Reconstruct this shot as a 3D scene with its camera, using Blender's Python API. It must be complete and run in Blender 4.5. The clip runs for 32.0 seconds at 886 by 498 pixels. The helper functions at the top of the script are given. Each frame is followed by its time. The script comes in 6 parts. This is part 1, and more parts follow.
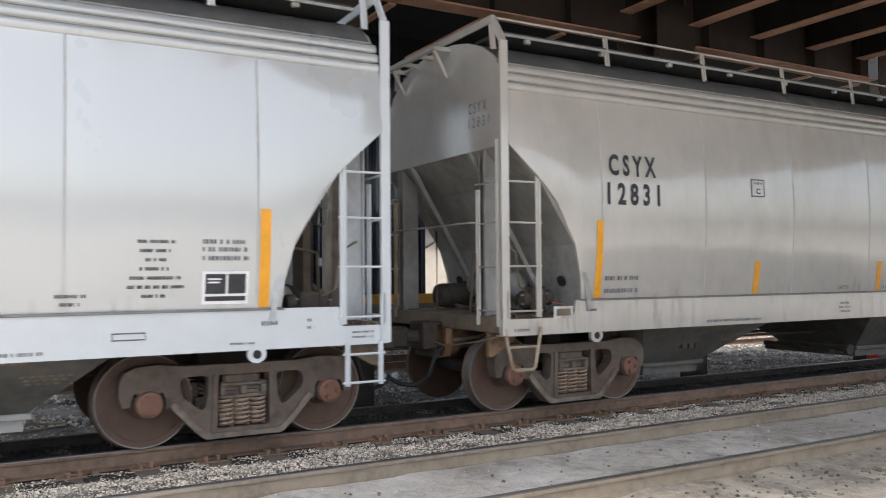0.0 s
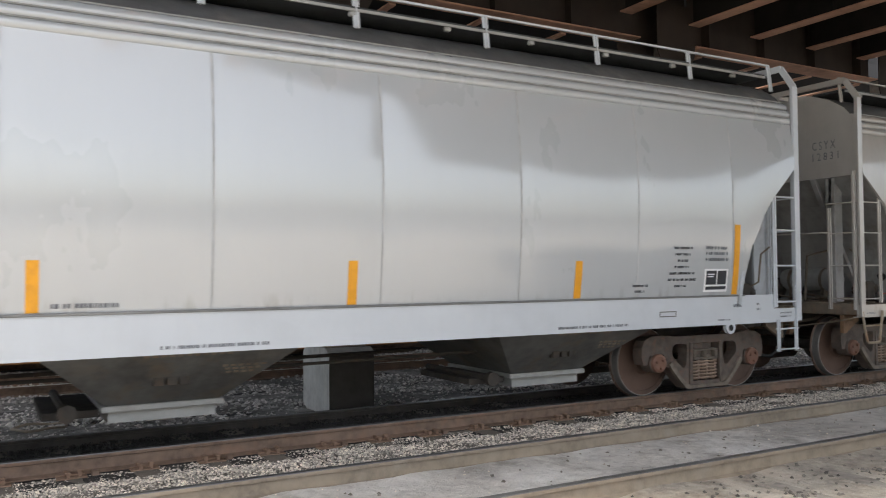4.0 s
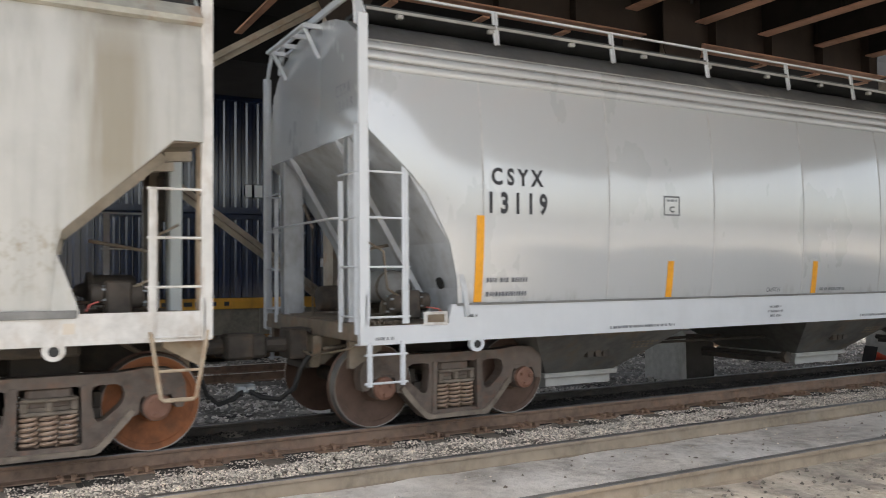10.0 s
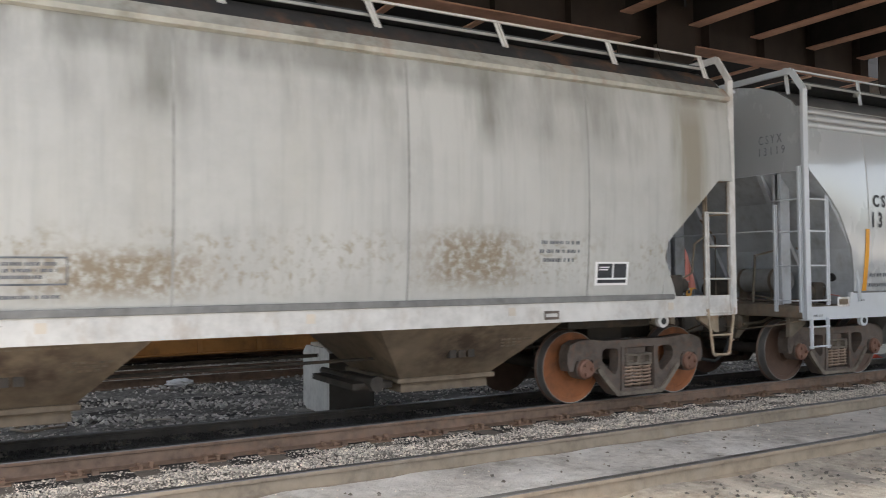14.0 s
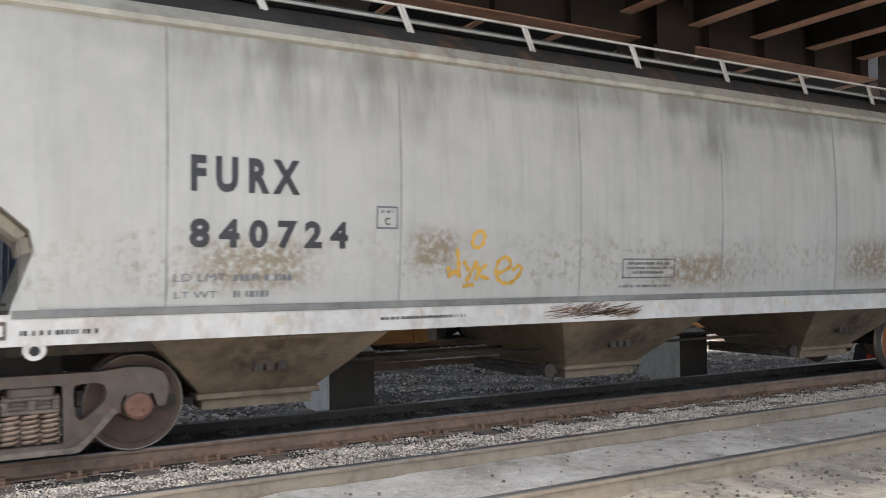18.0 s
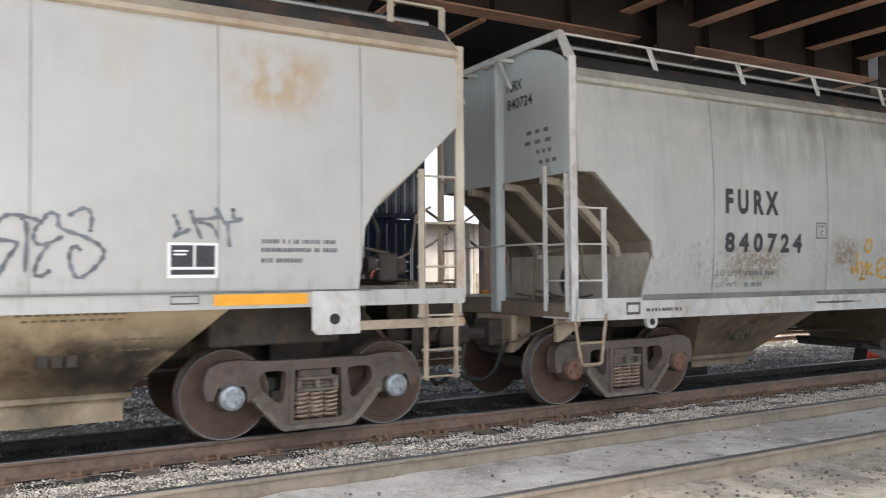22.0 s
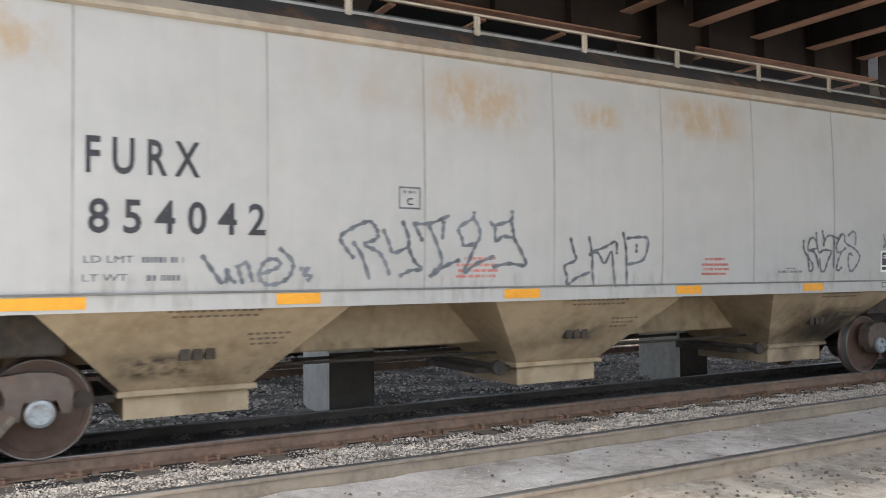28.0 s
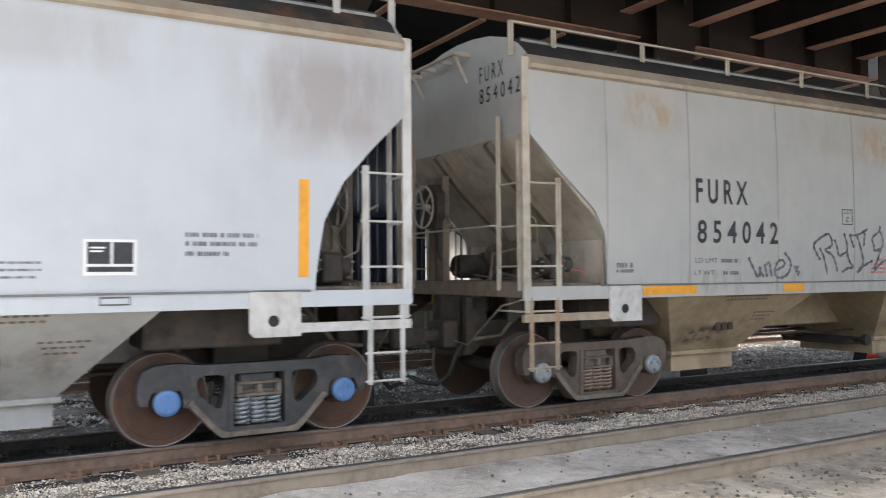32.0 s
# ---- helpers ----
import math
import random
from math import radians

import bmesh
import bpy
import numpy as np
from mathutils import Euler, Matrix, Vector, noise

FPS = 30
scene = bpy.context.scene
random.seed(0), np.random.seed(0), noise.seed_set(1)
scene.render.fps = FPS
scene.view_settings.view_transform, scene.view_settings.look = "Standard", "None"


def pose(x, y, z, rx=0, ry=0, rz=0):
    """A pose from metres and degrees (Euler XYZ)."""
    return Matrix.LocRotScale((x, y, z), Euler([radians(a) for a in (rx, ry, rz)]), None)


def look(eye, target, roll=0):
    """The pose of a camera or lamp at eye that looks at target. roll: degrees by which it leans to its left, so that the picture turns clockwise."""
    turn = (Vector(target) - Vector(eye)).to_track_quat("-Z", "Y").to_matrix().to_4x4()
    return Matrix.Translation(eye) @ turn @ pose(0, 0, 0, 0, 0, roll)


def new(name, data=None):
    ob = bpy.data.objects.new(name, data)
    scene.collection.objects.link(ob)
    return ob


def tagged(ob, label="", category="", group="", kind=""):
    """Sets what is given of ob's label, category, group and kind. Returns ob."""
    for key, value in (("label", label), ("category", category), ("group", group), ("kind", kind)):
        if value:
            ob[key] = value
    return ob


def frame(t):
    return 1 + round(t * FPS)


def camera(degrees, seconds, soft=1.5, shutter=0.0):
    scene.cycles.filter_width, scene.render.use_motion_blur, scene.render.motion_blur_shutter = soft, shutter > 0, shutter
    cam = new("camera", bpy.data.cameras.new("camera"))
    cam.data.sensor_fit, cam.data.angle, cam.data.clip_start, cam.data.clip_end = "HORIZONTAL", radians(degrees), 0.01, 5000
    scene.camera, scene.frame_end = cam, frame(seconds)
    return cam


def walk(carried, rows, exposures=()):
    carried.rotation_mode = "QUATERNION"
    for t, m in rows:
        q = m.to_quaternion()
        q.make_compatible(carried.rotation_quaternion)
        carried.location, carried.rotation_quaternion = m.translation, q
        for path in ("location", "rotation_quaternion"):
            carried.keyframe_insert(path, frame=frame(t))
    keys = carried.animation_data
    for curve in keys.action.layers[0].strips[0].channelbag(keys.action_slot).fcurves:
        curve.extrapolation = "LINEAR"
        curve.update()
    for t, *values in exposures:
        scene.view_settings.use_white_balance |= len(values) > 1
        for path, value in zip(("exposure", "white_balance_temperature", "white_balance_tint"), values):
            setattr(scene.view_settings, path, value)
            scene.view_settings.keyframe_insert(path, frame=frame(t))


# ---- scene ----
# One rail car passes after another; x runs along the tracks, y away from the camera, z up from the rail head.
LENS, EYE_Y, EYE_Z, TURN, TILT, LEAN = 56.8, -9.10, 1.647, -29.55, 1.77, 0.46
cam = camera(LENS, 32.0, soft=1.0, shutter=0.5)
STILL = pose(0, EYE_Y, EYE_Z, 90 + TILT, LEAN, TURN)
NEAR = pose(0.123, EYE_Y + 0.128, EYE_Z + 0.002, 90 + TILT + 0.012, LEAN + 0.009, TURN + 0.388)
walk(cam, [(0, STILL), (4, STILL), (8.3, STILL), (8.9, NEAR), (11, NEAR), (13.1, NEAR), (13.7, STILL), (20, STILL), (32, STILL)],
     exposures=[(0, 1.21, 6500, 9), (4.0, 1.08, 6650, 9), (8.0, 1.03, 6850, 9), (9.0, 1.30, 6850, 9), (13.0, 1.32, 6720, 9), (17.5, 1.33, 6460, 9), (20.5, 1.49, 6470, 9), (28, 1.42, 6440, 9), (30.5, 1.50, 6400, 9), (31.2, 1.50, 6380, 9), (32, 1.38, 6360, 9)])

# ---- light ----
world = bpy.data.worlds.new("sky")
scene.world = world
world.use_nodes = True
wn = world.node_tree
sky = wn.nodes.new("ShaderNodeTexSky")
sky.sky_type, sky.sun_disc = "NISHITA", False
sky.sun_elevation, sky.sun_rotation = radians(68), radians(205)
sky.air_density, sky.dust_density, sky.ozone_density = 1.0, 3.0, 1.0
veil = wn.nodes.new("ShaderNodeHueSaturation")
veil.inputs["Saturation"].default_value = 0.55
wn.links.new(sky.outputs["Color"], veil.inputs["Color"])
wn.links.new(veil.outputs["Color"], wn.nodes["Background"].inputs["Color"])
wn.nodes["Background"].inputs["Strength"].default_value = 0.15
sun_data = bpy.data.lights.new("sun", "SUN")
sun_data.energy, sun_data.angle, sun_data.color = 3.0, radians(10), (1.0, 0.97, 0.93)
sun = new("sun", sun_data)
sun.matrix_world = look((0, 0, 0), (0.155, 0.33, -0.93))


# ---- materials ----
def material(name, base, rough=0.6, metal=0.0, spots=(), grain=8.0, vary=0.12, bump=0.0, bump_scale=40.0, streak=0.0, island=0.0, gloss=0.5, coat=0.0, stains=()):
    """spots: (colour, amount 0..1, noise scale, stretch in z, z low, z high) laid over the base.
    stains: (colour, amount, x low, x high, z low, z high, noise scale, stretch in z), patches of rust, grime or painted
    shade in one place."""
    m = bpy.data.materials.new(name)
    m.use_nodes = True
    nt = m.node_tree
    n, l = nt.nodes, nt.links
    bs = n["Principled BSDF"]
    bs.inputs["Roughness"].default_value, bs.inputs["Metallic"].default_value = rough, metal
    bs.inputs["Specular IOR Level"].default_value = gloss
    bs.inputs["Coat Weight"].default_value, bs.inputs["Coat Roughness"].default_value = coat, 0.11
    bs.inputs["Coat IOR"].default_value = 2.1
    tc = n.new("ShaderNodeTexCoord")

    def noise_fac(scale, stretch, detail=6.0, rot=0.0):
        mp = n.new("ShaderNodeMapping")
        mp.inputs["Scale"].default_value = (scale, scale, scale * stretch)
        mp.inputs["Location"].default_value = (rot, rot * 1.7, rot * 0.3)
        l.new(tc.outputs["Object"], mp.inputs["Vector"])
        t = n.new("ShaderNodeTexNoise")
        t.inputs["Scale"].default_value, t.inputs["Detail"].default_value, t.inputs["Roughness"].default_value = 1.0, detail, 0.62
        l.new(mp.outputs["Vector"], t.inputs["Vector"])
        return t.outputs["Fac"]

    def ramp(fac, lo, hi):
        r = n.new("ShaderNodeMapRange")
        r.inputs["From Min"].default_value, r.inputs["From Max"].default_value = lo, hi
        l.new(fac, r.inputs["Value"])
        return r.outputs["Result"]

    def times(a, b):
        r = n.new("ShaderNodeMath")
        r.operation = "MULTIPLY"
        l.new(a, r.inputs[0])
        if isinstance(b, float):
            r.inputs[1].default_value = b
        else:
            l.new(b, r.inputs[1])
        return r.outputs[0]

    def mix(a, col, fac):
        r = n.new("ShaderNodeMix")
        r.data_type = "RGBA"
        l.new(a, r.inputs[6])
        r.inputs[7].default_value = (*col, 1)
        l.new(fac, r.inputs[0])
        return r.outputs[2]

    rgb = n.new("ShaderNodeRGB")
    rgb.outputs[0].default_value = (*base, 1)
    col = rgb.outputs[0]
    col = mix(col, [c * (1 - 2.2 * vary) for c in base], ramp(noise_fac(grain, 1.0), 0.35, 0.75))
    col = mix(col, [min(1, c * (1 + vary)) for c in base], ramp(noise_fac(grain * 0.17, 1.0, 3.0, 5.0), 0.45, 0.7))
    if streak:
        col = mix(col, [c * 0.55 for c in base], times(ramp(noise_fac(9.0, 0.06, 5.0, 2.0), 0.48, 0.75), streak))
    for i, (c, amount, scale, stretch, z0, z1) in enumerate(spots):
        f = times(ramp(noise_fac(scale, stretch, 7.0 if scale > 0.7 else 1.5, 11.0 + 7 * i), *((0.5, 0.66) if scale > 2.5 else (0.44, 0.8))), amount)
        if scale > 1.5:
            f = times(f, ramp(noise_fac(0.8, 0.6, 2.0, 31.0 + 5 * i), 0.36, 0.56))
        if z1 > z0:
            sx = n.new("ShaderNodeSeparateXYZ")
            l.new(tc.outputs["Object"], sx.inputs[0])
            soft = 0.25 * (z1 - z0)
            f = times(f, times(ramp(sx.outputs["Z"], z0, z0 + soft), ramp(sx.outputs["Z"], z1, z1 - soft)))
        col = mix(col, c, f)
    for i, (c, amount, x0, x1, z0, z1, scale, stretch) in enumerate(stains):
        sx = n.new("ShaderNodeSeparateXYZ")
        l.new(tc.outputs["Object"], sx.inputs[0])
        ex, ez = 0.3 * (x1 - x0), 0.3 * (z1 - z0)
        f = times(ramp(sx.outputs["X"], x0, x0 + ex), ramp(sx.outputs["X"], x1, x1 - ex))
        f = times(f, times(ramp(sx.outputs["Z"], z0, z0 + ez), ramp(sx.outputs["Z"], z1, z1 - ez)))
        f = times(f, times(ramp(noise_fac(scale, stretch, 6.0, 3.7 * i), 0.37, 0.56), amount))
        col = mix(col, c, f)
    if island:
        g = n.new("ShaderNodeNewGeometry")
        r = n.new("ShaderNodeMapRange")
        r.inputs["To Min"].default_value, r.inputs["To Max"].default_value = 1 - island, 1 + island
        l.new(g.outputs["Random Per Island"], r.inputs["Value"])
        v = n.new("ShaderNodeVectorMath")
        v.operation = "SCALE"
        l.new(col, v.inputs[0])
        l.new(r.outputs["Result"], v.inputs["Scale"])
        col = v.outputs["Vector"]
    l.new(col, bs.inputs["Base Color"])
    rr = n.new("ShaderNodeMapRange")
    rr.inputs["To Min"].default_value, rr.inputs["To Max"].default_value = (rough - 0.08, min(1, rough + 0.16)) if vary else (rough, rough + 0.08)
    l.new(noise_fac(grain * 0.6, 0.5, 5.0, 3.0), rr.inputs["Value"])
    l.new(rr.outputs["Result"], bs.inputs["Roughness"])
    if bump:
        b = n.new("ShaderNodeBump")
        b.inputs["Strength"].default_value, b.inputs["Distance"].default_value = 1.0, bump
        l.new(noise_fac(bump_scale, 1.0, 4.0, 9.0), b.inputs["Height"])
        l.new(b.outputs["Normal"], bs.inputs["Normal"])
    return m


RUST, DIRT, SOOT = (0.30, 0.13, 0.05), (0.16, 0.12, 0.08), (0.025, 0.022, 0.02)
M = {
    "grey_car": material("grey_paint", (0.49, 0.51, 0.525), 0.24, vary=0.0, grain=1.2, streak=0.03, coat=1.0,
                         spots=[((0.40, 0.40, 0.39), 0.16, 0.5, 0.25, 0, 0), (DIRT, 0.5, 7.0, 0.2, 0.8, 1.5)]),
    "dusty_car": material("dusty_paint", (0.50, 0.475, 0.44), 0.34, vary=0.06, grain=3.0, bump=0.010, bump_scale=1.1, streak=0.10, coat=0.8,
                          spots=[((0.34, 0.29, 0.24), 0.5, 2.4, 0.3, 0, 0), (DIRT, 0.5, 7.0, 0.2, 0.8, 1.6)]),
    "old_car": material("weathered_paint", (0.45, 0.45, 0.43), 0.5, vary=0.06, grain=4.0, bump=0.010, bump_scale=1.6, streak=0.34,
                        spots=[((0.40, 0.38, 0.32), 0.35, 1.6, 0.22, 0, 0), ((0.26, 0.22, 0.15), 0.7, 13.0, 0.8, 1.40, 2.15), ((0.15, 0.147, 0.125), 1.0, 2.3, 0.14, 2.9, 4.5)],
                        stains=[((0.22, 0.185, 0.12), 0.7, 7.05, 7.8, 1.9, 4.2, 3.0, 0.06), ((0.10, 0.08, 0.05), 0.5, 7.0, 8.3, 3.75, 4.1, 3.0, 0.5)]
                        + [((0.21, 0.16, 0.10), 0.85, x0, x1, z0, z1, 15.0, 0.9) for x0, x1, z0, z1 in ((3.4, 5.0, 1.42, 2.2), (-5.9, -4.4, 1.45, 2.05), (-0.4, 1.6, 1.4, 1.95), (-3.6, -2.9, 1.6, 2.2))]
                        + [((0.13, 0.13, 0.115), 0.55, -8.2, 8.2, 3.55, 4.1, 1.7, 0.25)]),
    "tan_car": material("cream_paint", (0.455, 0.455, 0.44), 0.48, vary=0.05, grain=3.0, bump=0.008, bump_scale=1.6, streak=0.10,
                        spots=[((0.46, 0.43, 0.37), 0.35, 1.8, 0.3, 0, 0), ((0.38, 0.27, 0.16), 0.3, 2.6, 0.45, 3.25, 4.0), (DIRT, 0.35, 8.0, 0.2, 1.3, 1.7)],
                        stains=[((0.40, 0.28, 0.15), 0.72, x0, x1, z0, z1, 5.0, 0.55) for x0, x1, z0, z1 in ((-2.6, -1.0, 3.15, 3.95), (0.8, 2.5, 3.3, 3.95), (-7.05, -5.9, 3.35, 3.95), (-0.6, 0.3, 3.3, 3.7), (5.75, 7.0, 3.1, 3.9))]),
    "white_car": material("white_paint", (0.60, 0.63, 0.665), 0.36, vary=0.04, grain=3.0, bump=0.006, bump_scale=1.5, streak=0.06,
                          spots=[((0.45, 0.43, 0.42), 0.35, 1.3, 0.25, 2.8, 4.4)]),
    # Paler and bluer than the sides: sky light on the end, as colour.
    "pale_green": material("skylit_end_paint", (0.50, 0.545, 0.545), 0.42, vary=0.05, grain=3.0, streak=0.15, spots=[((0.34, 0.35, 0.34), 0.4, 1.5, 0.2, 0, 0)]),
    "pale_car": material("pale_white_paint", (0.53, 0.557, 0.588), 0.36, vary=0.04, grain=3.0, bump=0.006, bump_scale=1.5, streak=0.06,
                         stains=[((0.36, 0.32, 0.31), 0.8, 6.3, 8.6, 2.7, 4.05, 1.6, 0.3), ((0.40, 0.38, 0.37), 0.5, 3.0, 6.6, 3.3, 4.05, 1.6, 0.25)]),
    "seam_grey": material("stained_seam_paint", (0.455, 0.46, 0.46), 0.5, vary=0.15, streak=0.3),
    "seam_old": material("grimy_seam_paint", (0.31, 0.31, 0.295), 0.6, vary=0.2, streak=0.3),
    "roof_dark": material("near_black_roof_paint", (0.035, 0.034, 0.034), 0.75, vary=0.2, spots=[(RUST, 0.4, 3.0, 0.5, 0, 0)]),
    "trim_white": material("chipped_white_trim", (0.60, 0.59, 0.57), 0.5, vary=0.12, spots=[((0.30, 0.22, 0.15), 0.5, 7.0, 0.5, 0, 0)]),
    "seam_cream": material("stained_cream_seam", (0.36, 0.35, 0.325), 0.5, vary=0.15, streak=0.3),
    "well_grey": material("dusty_well_car_steel", (0.24, 0.22, 0.18), 0.75, vary=0.2, spots=[(DIRT, 0.5, 3.0, 0.6, 0, 0)]),
    "bed_far": material("grey_gravel_bed", (0.28, 0.268, 0.245), 0.95, vary=0.4, grain=14, bump=0.03, bump_scale=40, spots=[((0.06, 0.055, 0.05), 0.8, 0.7, 1.0, 0, 0)]),
    "bed_near": material("tan_ballast_bed", (0.21, 0.185, 0.155), 0.95, vary=0.35, grain=30, bump=0.02, bump_scale=60),
    "cone": material("orange_cone_rubber", (0.80, 0.08, 0.03), 0.5, vary=0.08),
    "trim_tan": material("rusty_cream_trim", (0.50, 0.45, 0.37), 0.55, vary=0.15, spots=[(RUST, 0.4, 6.0, 0.6, 0, 0)]),
    "tie_pale": material("dusty_grey_tie_wood", (0.34, 0.31, 0.27), 0.95, vary=0.25, grain=9, bump=0.012, bump_scale=25, spots=[((0.15, 0.13, 0.11), 0.6, 5.0, 1.0, 0, 0)]),
    # Beam webs near black: the shade between the floor beams is in the colour.
    "floor_web": material("shaded_beam_steel", (0.016, 0.014, 0.013), 0.85, vary=0.3, grain=3.0),
    "grey_roof": material("grey_roof_paint", (0.12, 0.12, 0.12), 0.5, vary=0.1, streak=0.2, coat=0.1, spots=[((0.30, 0.28, 0.25), 0.4, 3.0, 0.4, 0, 0)]),
    "old_roof": material("weathered_roof_paint", (0.42, 0.41, 0.36), 0.6, vary=0.14, streak=0.3, spots=[(RUST, 0.5, 3.0, 0.4, 0, 0), ((0.2, 0.19, 0.15), 0.6, 4.0, 0.5, 0, 0)]),
    "tan_roof": material("rusty_roof_paint", (0.43, 0.37, 0.29), 0.6, vary=0.12, streak=0.2, spots=[(RUST, 0.65, 2.2, 0.5, 0, 0)]),
    "hopper_dark": material("sooty_hopper_paint", (0.13, 0.13, 0.125), 0.65, vary=0.2, spots=[(DIRT, 0.6, 4.0, 0.7, 0, 0), (SOOT, 0.6, 2.0, 0.6, 0, 0)]),
    "hopper_brown": material("dirty_hopper_paint", (0.22, 0.17, 0.12), 0.7, vary=0.2, stains=[((0.06, 0.04, 0.03), 0.9, -0.9, 0.5, 0.6, 1.1, 3.5, 0.8), ((0.06, 0.04, 0.03), 0.9, 3.7, 5.1, 0.6, 1.1, 3.5, 0.8), ((0.06, 0.04, 0.03), 0.9, -5.5, -4.2, 0.6, 1.1, 3.5, 0.8)], spots=[((0.12, 0.08, 0.05), 0.6, 4.0, 0.6, 0, 0), (SOOT, 0.5, 2.0, 0.6, 0, 0)]),
    "hopper_tan": material("tan_hopper_paint", (0.45, 0.355, 0.235), 0.62, vary=0.12, spots=[((0.26, 0.18, 0.10), 0.6, 3.0, 0.6, 0, 0), (SOOT, 0.35, 1.3, 0.9, 0.40, 1.05), (SOOT, 0.4, 6.0, 0.8, 0.45, 1.0)],
                           stains=[((0.10, 0.06, 0.03), 0.85, 3.2, 6.2, 0.5, 1.3, 2.0, 0.7), (SOOT, 1.0, 3.9, 6.4, 0.45, 1.12, 0.9, 0.6), (SOOT, 0.9, 4.1, 6.4, 0.5, 1.15, 2.6, 0.9), (SOOT, 0.9, 3.6, 5.4, 0.15, 0.62, 0.8, 0.8), (SOOT, 0.9, -5.5, -4.5, 0.62, 0.95, 4.0, 1.4), (SOOT, 0.6, -0.4, 0.4, 0.75, 1.1, 3.0, 1.0)]),
    "hopper_white": material("grey_hopper_paint", (0.40, 0.40, 0.385), 0.6, vary=0.1, spots=[(DIRT, 0.5, 3.0, 0.7, 0.3, 1.1)]),
    "slope_grey": material("blue_grey_slope_paint", (0.50, 0.53, 0.56), 0.4, vary=0.1, spots=[(DIRT, 0.35, 4.0, 0.5, 0, 0)]),
    # The full-length dark band paints shade on the upper slope, over real dirt.
    "slope_dusty": material("dusty_shaded_slope_paint", (0.36, 0.36, 0.35), 0.5, vary=0.12, spots=[(DIRT, 0.45, 4.0, 0.5, 0, 0)], stains=[((0.11, 0.095, 0.08), 0.9, -10, 10, 1.7, 3.6, 0.6, 0.5)]),
    # Dark brown includes the shade inside the open car end, besides grime.
    "slope_brown": material("shaded_grimy_slope_paint", (0.22, 0.185, 0.145), 0.6, vary=0.15, spots=[((0.10, 0.07, 0.045), 0.6, 3.0, 0.5, 0, 0)]),
    "frame_dark": material("dirty_frame_paint", (0.20, 0.165, 0.125), 0.65, vary=0.2, spots=[(RUST, 0.35, 7.0, 0.8, 0, 0), (SOOT, 0.5, 3.0, 1.0, 0, 0)]),
    "slope_tan": material("dusty_slope_paint", (0.51, 0.46, 0.385), 0.6, vary=0.15, spots=[((0.24, 0.17, 0.11), 0.5, 3.0, 0.5, 0, 0)]),
    "frame_rust": material("dusty_frame_paint", (0.42, 0.34, 0.25), 0.6, vary=0.2, spots=[(RUST, 0.5, 7.0, 0.8, 0, 0)]),
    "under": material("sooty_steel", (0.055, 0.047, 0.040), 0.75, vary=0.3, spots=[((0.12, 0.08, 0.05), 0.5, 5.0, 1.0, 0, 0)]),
    "truck_brown": material("brown_cast_steel", (0.12, 0.095, 0.08), 0.65, vary=0.25, bump=0.004, bump_scale=60, spots=[((0.2, 0.09, 0.05), 0.4, 9.0, 1.0, 0, 0), ((0.19, 0.155, 0.125), 0.45, 5.0, 1.0, 0, 0)]),
    "truck_dark": material("black_cast_steel", (0.055, 0.055, 0.058), 0.5, vary=0.25, bump=0.003, bump_scale=60, spots=[((0.16, 0.13, 0.11), 0.5, 5.0, 1.0, 0, 0)]),
    "truck_dust": material("dusty_cast_steel", (0.21, 0.175, 0.14), 0.75, vary=0.25, grain=10, spots=[((0.08, 0.06, 0.05), 0.6, 5.0, 1.0, 0, 0)]),
    "lip_grey": material("grimy_lip_paint", (0.20, 0.20, 0.195), 0.6, vary=0.2),
    "scuff": material("scraped_rust", (0.20, 0.12, 0.07), 0.7, vary=0.3, grain=20),
    "wheel": material("brown_wheel_steel", (0.112, 0.068, 0.05), 0.55, 0.2, vary=0.2, spots=[((0.13, 0.075, 0.05), 0.5, 6.0, 1.0, 0, 0)]),
    "wheel_orange": material("orange_rusted_wheel_steel", (0.27, 0.095, 0.035), 0.7, 0.0, vary=0.25, spots=[((0.10, 0.05, 0.03), 0.5, 6.0, 1.0, 0, 0)]),
    "wheel_rust": material("rusted_wheel_steel", (0.10, 0.05, 0.03), 0.65, 0.1, vary=0.25, spots=[((0.05, 0.04, 0.038), 0.7, 6.0, 1.0, 0, 0)]),
    "tread": material("polished_tread_steel", (0.30, 0.285, 0.27), 0.3, 0.6, vary=0.1),
    "spring": material("rusty_spring_steel", (0.34, 0.25, 0.19), 0.55, 0.2, vary=0.2),
    "cap_blue": material("blue_bearing_paint", (0.10, 0.24, 0.50), 0.45, vary=0.15, spots=[(RUST, 0.4, 18.0, 1.0, 0, 0)]),
    "cap_rust": material("rusty_bearing_steel", (0.19, 0.095, 0.065), 0.6, vary=0.2),
    "cap_grey": material("grey_bearing_steel", (0.36, 0.40, 0.43), 0.4, 0.4, vary=0.2, spots=[(DIRT, 0.5, 14.0, 1.0, 0, 0)]),
    "orange": material("orange_reflector_sheet", (0.85, 0.38, 0.02), 0.4, vary=0.06, grain=20, spots=[((0.55, 0.22, 0.03), 0.4, 14.0, 1.0, 0, 0)]),
    "ink": material("black_stencil_paint", (0.035, 0.037, 0.045), 0.5, vary=0.2, grain=20),
    "ink_soft": material("faded_stencil_paint", (0.16, 0.17, 0.19), 0.6, vary=0.2, grain=20),
    "red_ink": material("red_stencil_paint", (0.62, 0.16, 0.13), 0.6, vary=0.1),
    "spray": material("black_spray_paint", (0.16, 0.175, 0.195), 0.6, vary=0.3, grain=14),
    "spray_gold": material("yellow_spray_paint", (0.58, 0.34, 0.06), 0.6, vary=0.15),
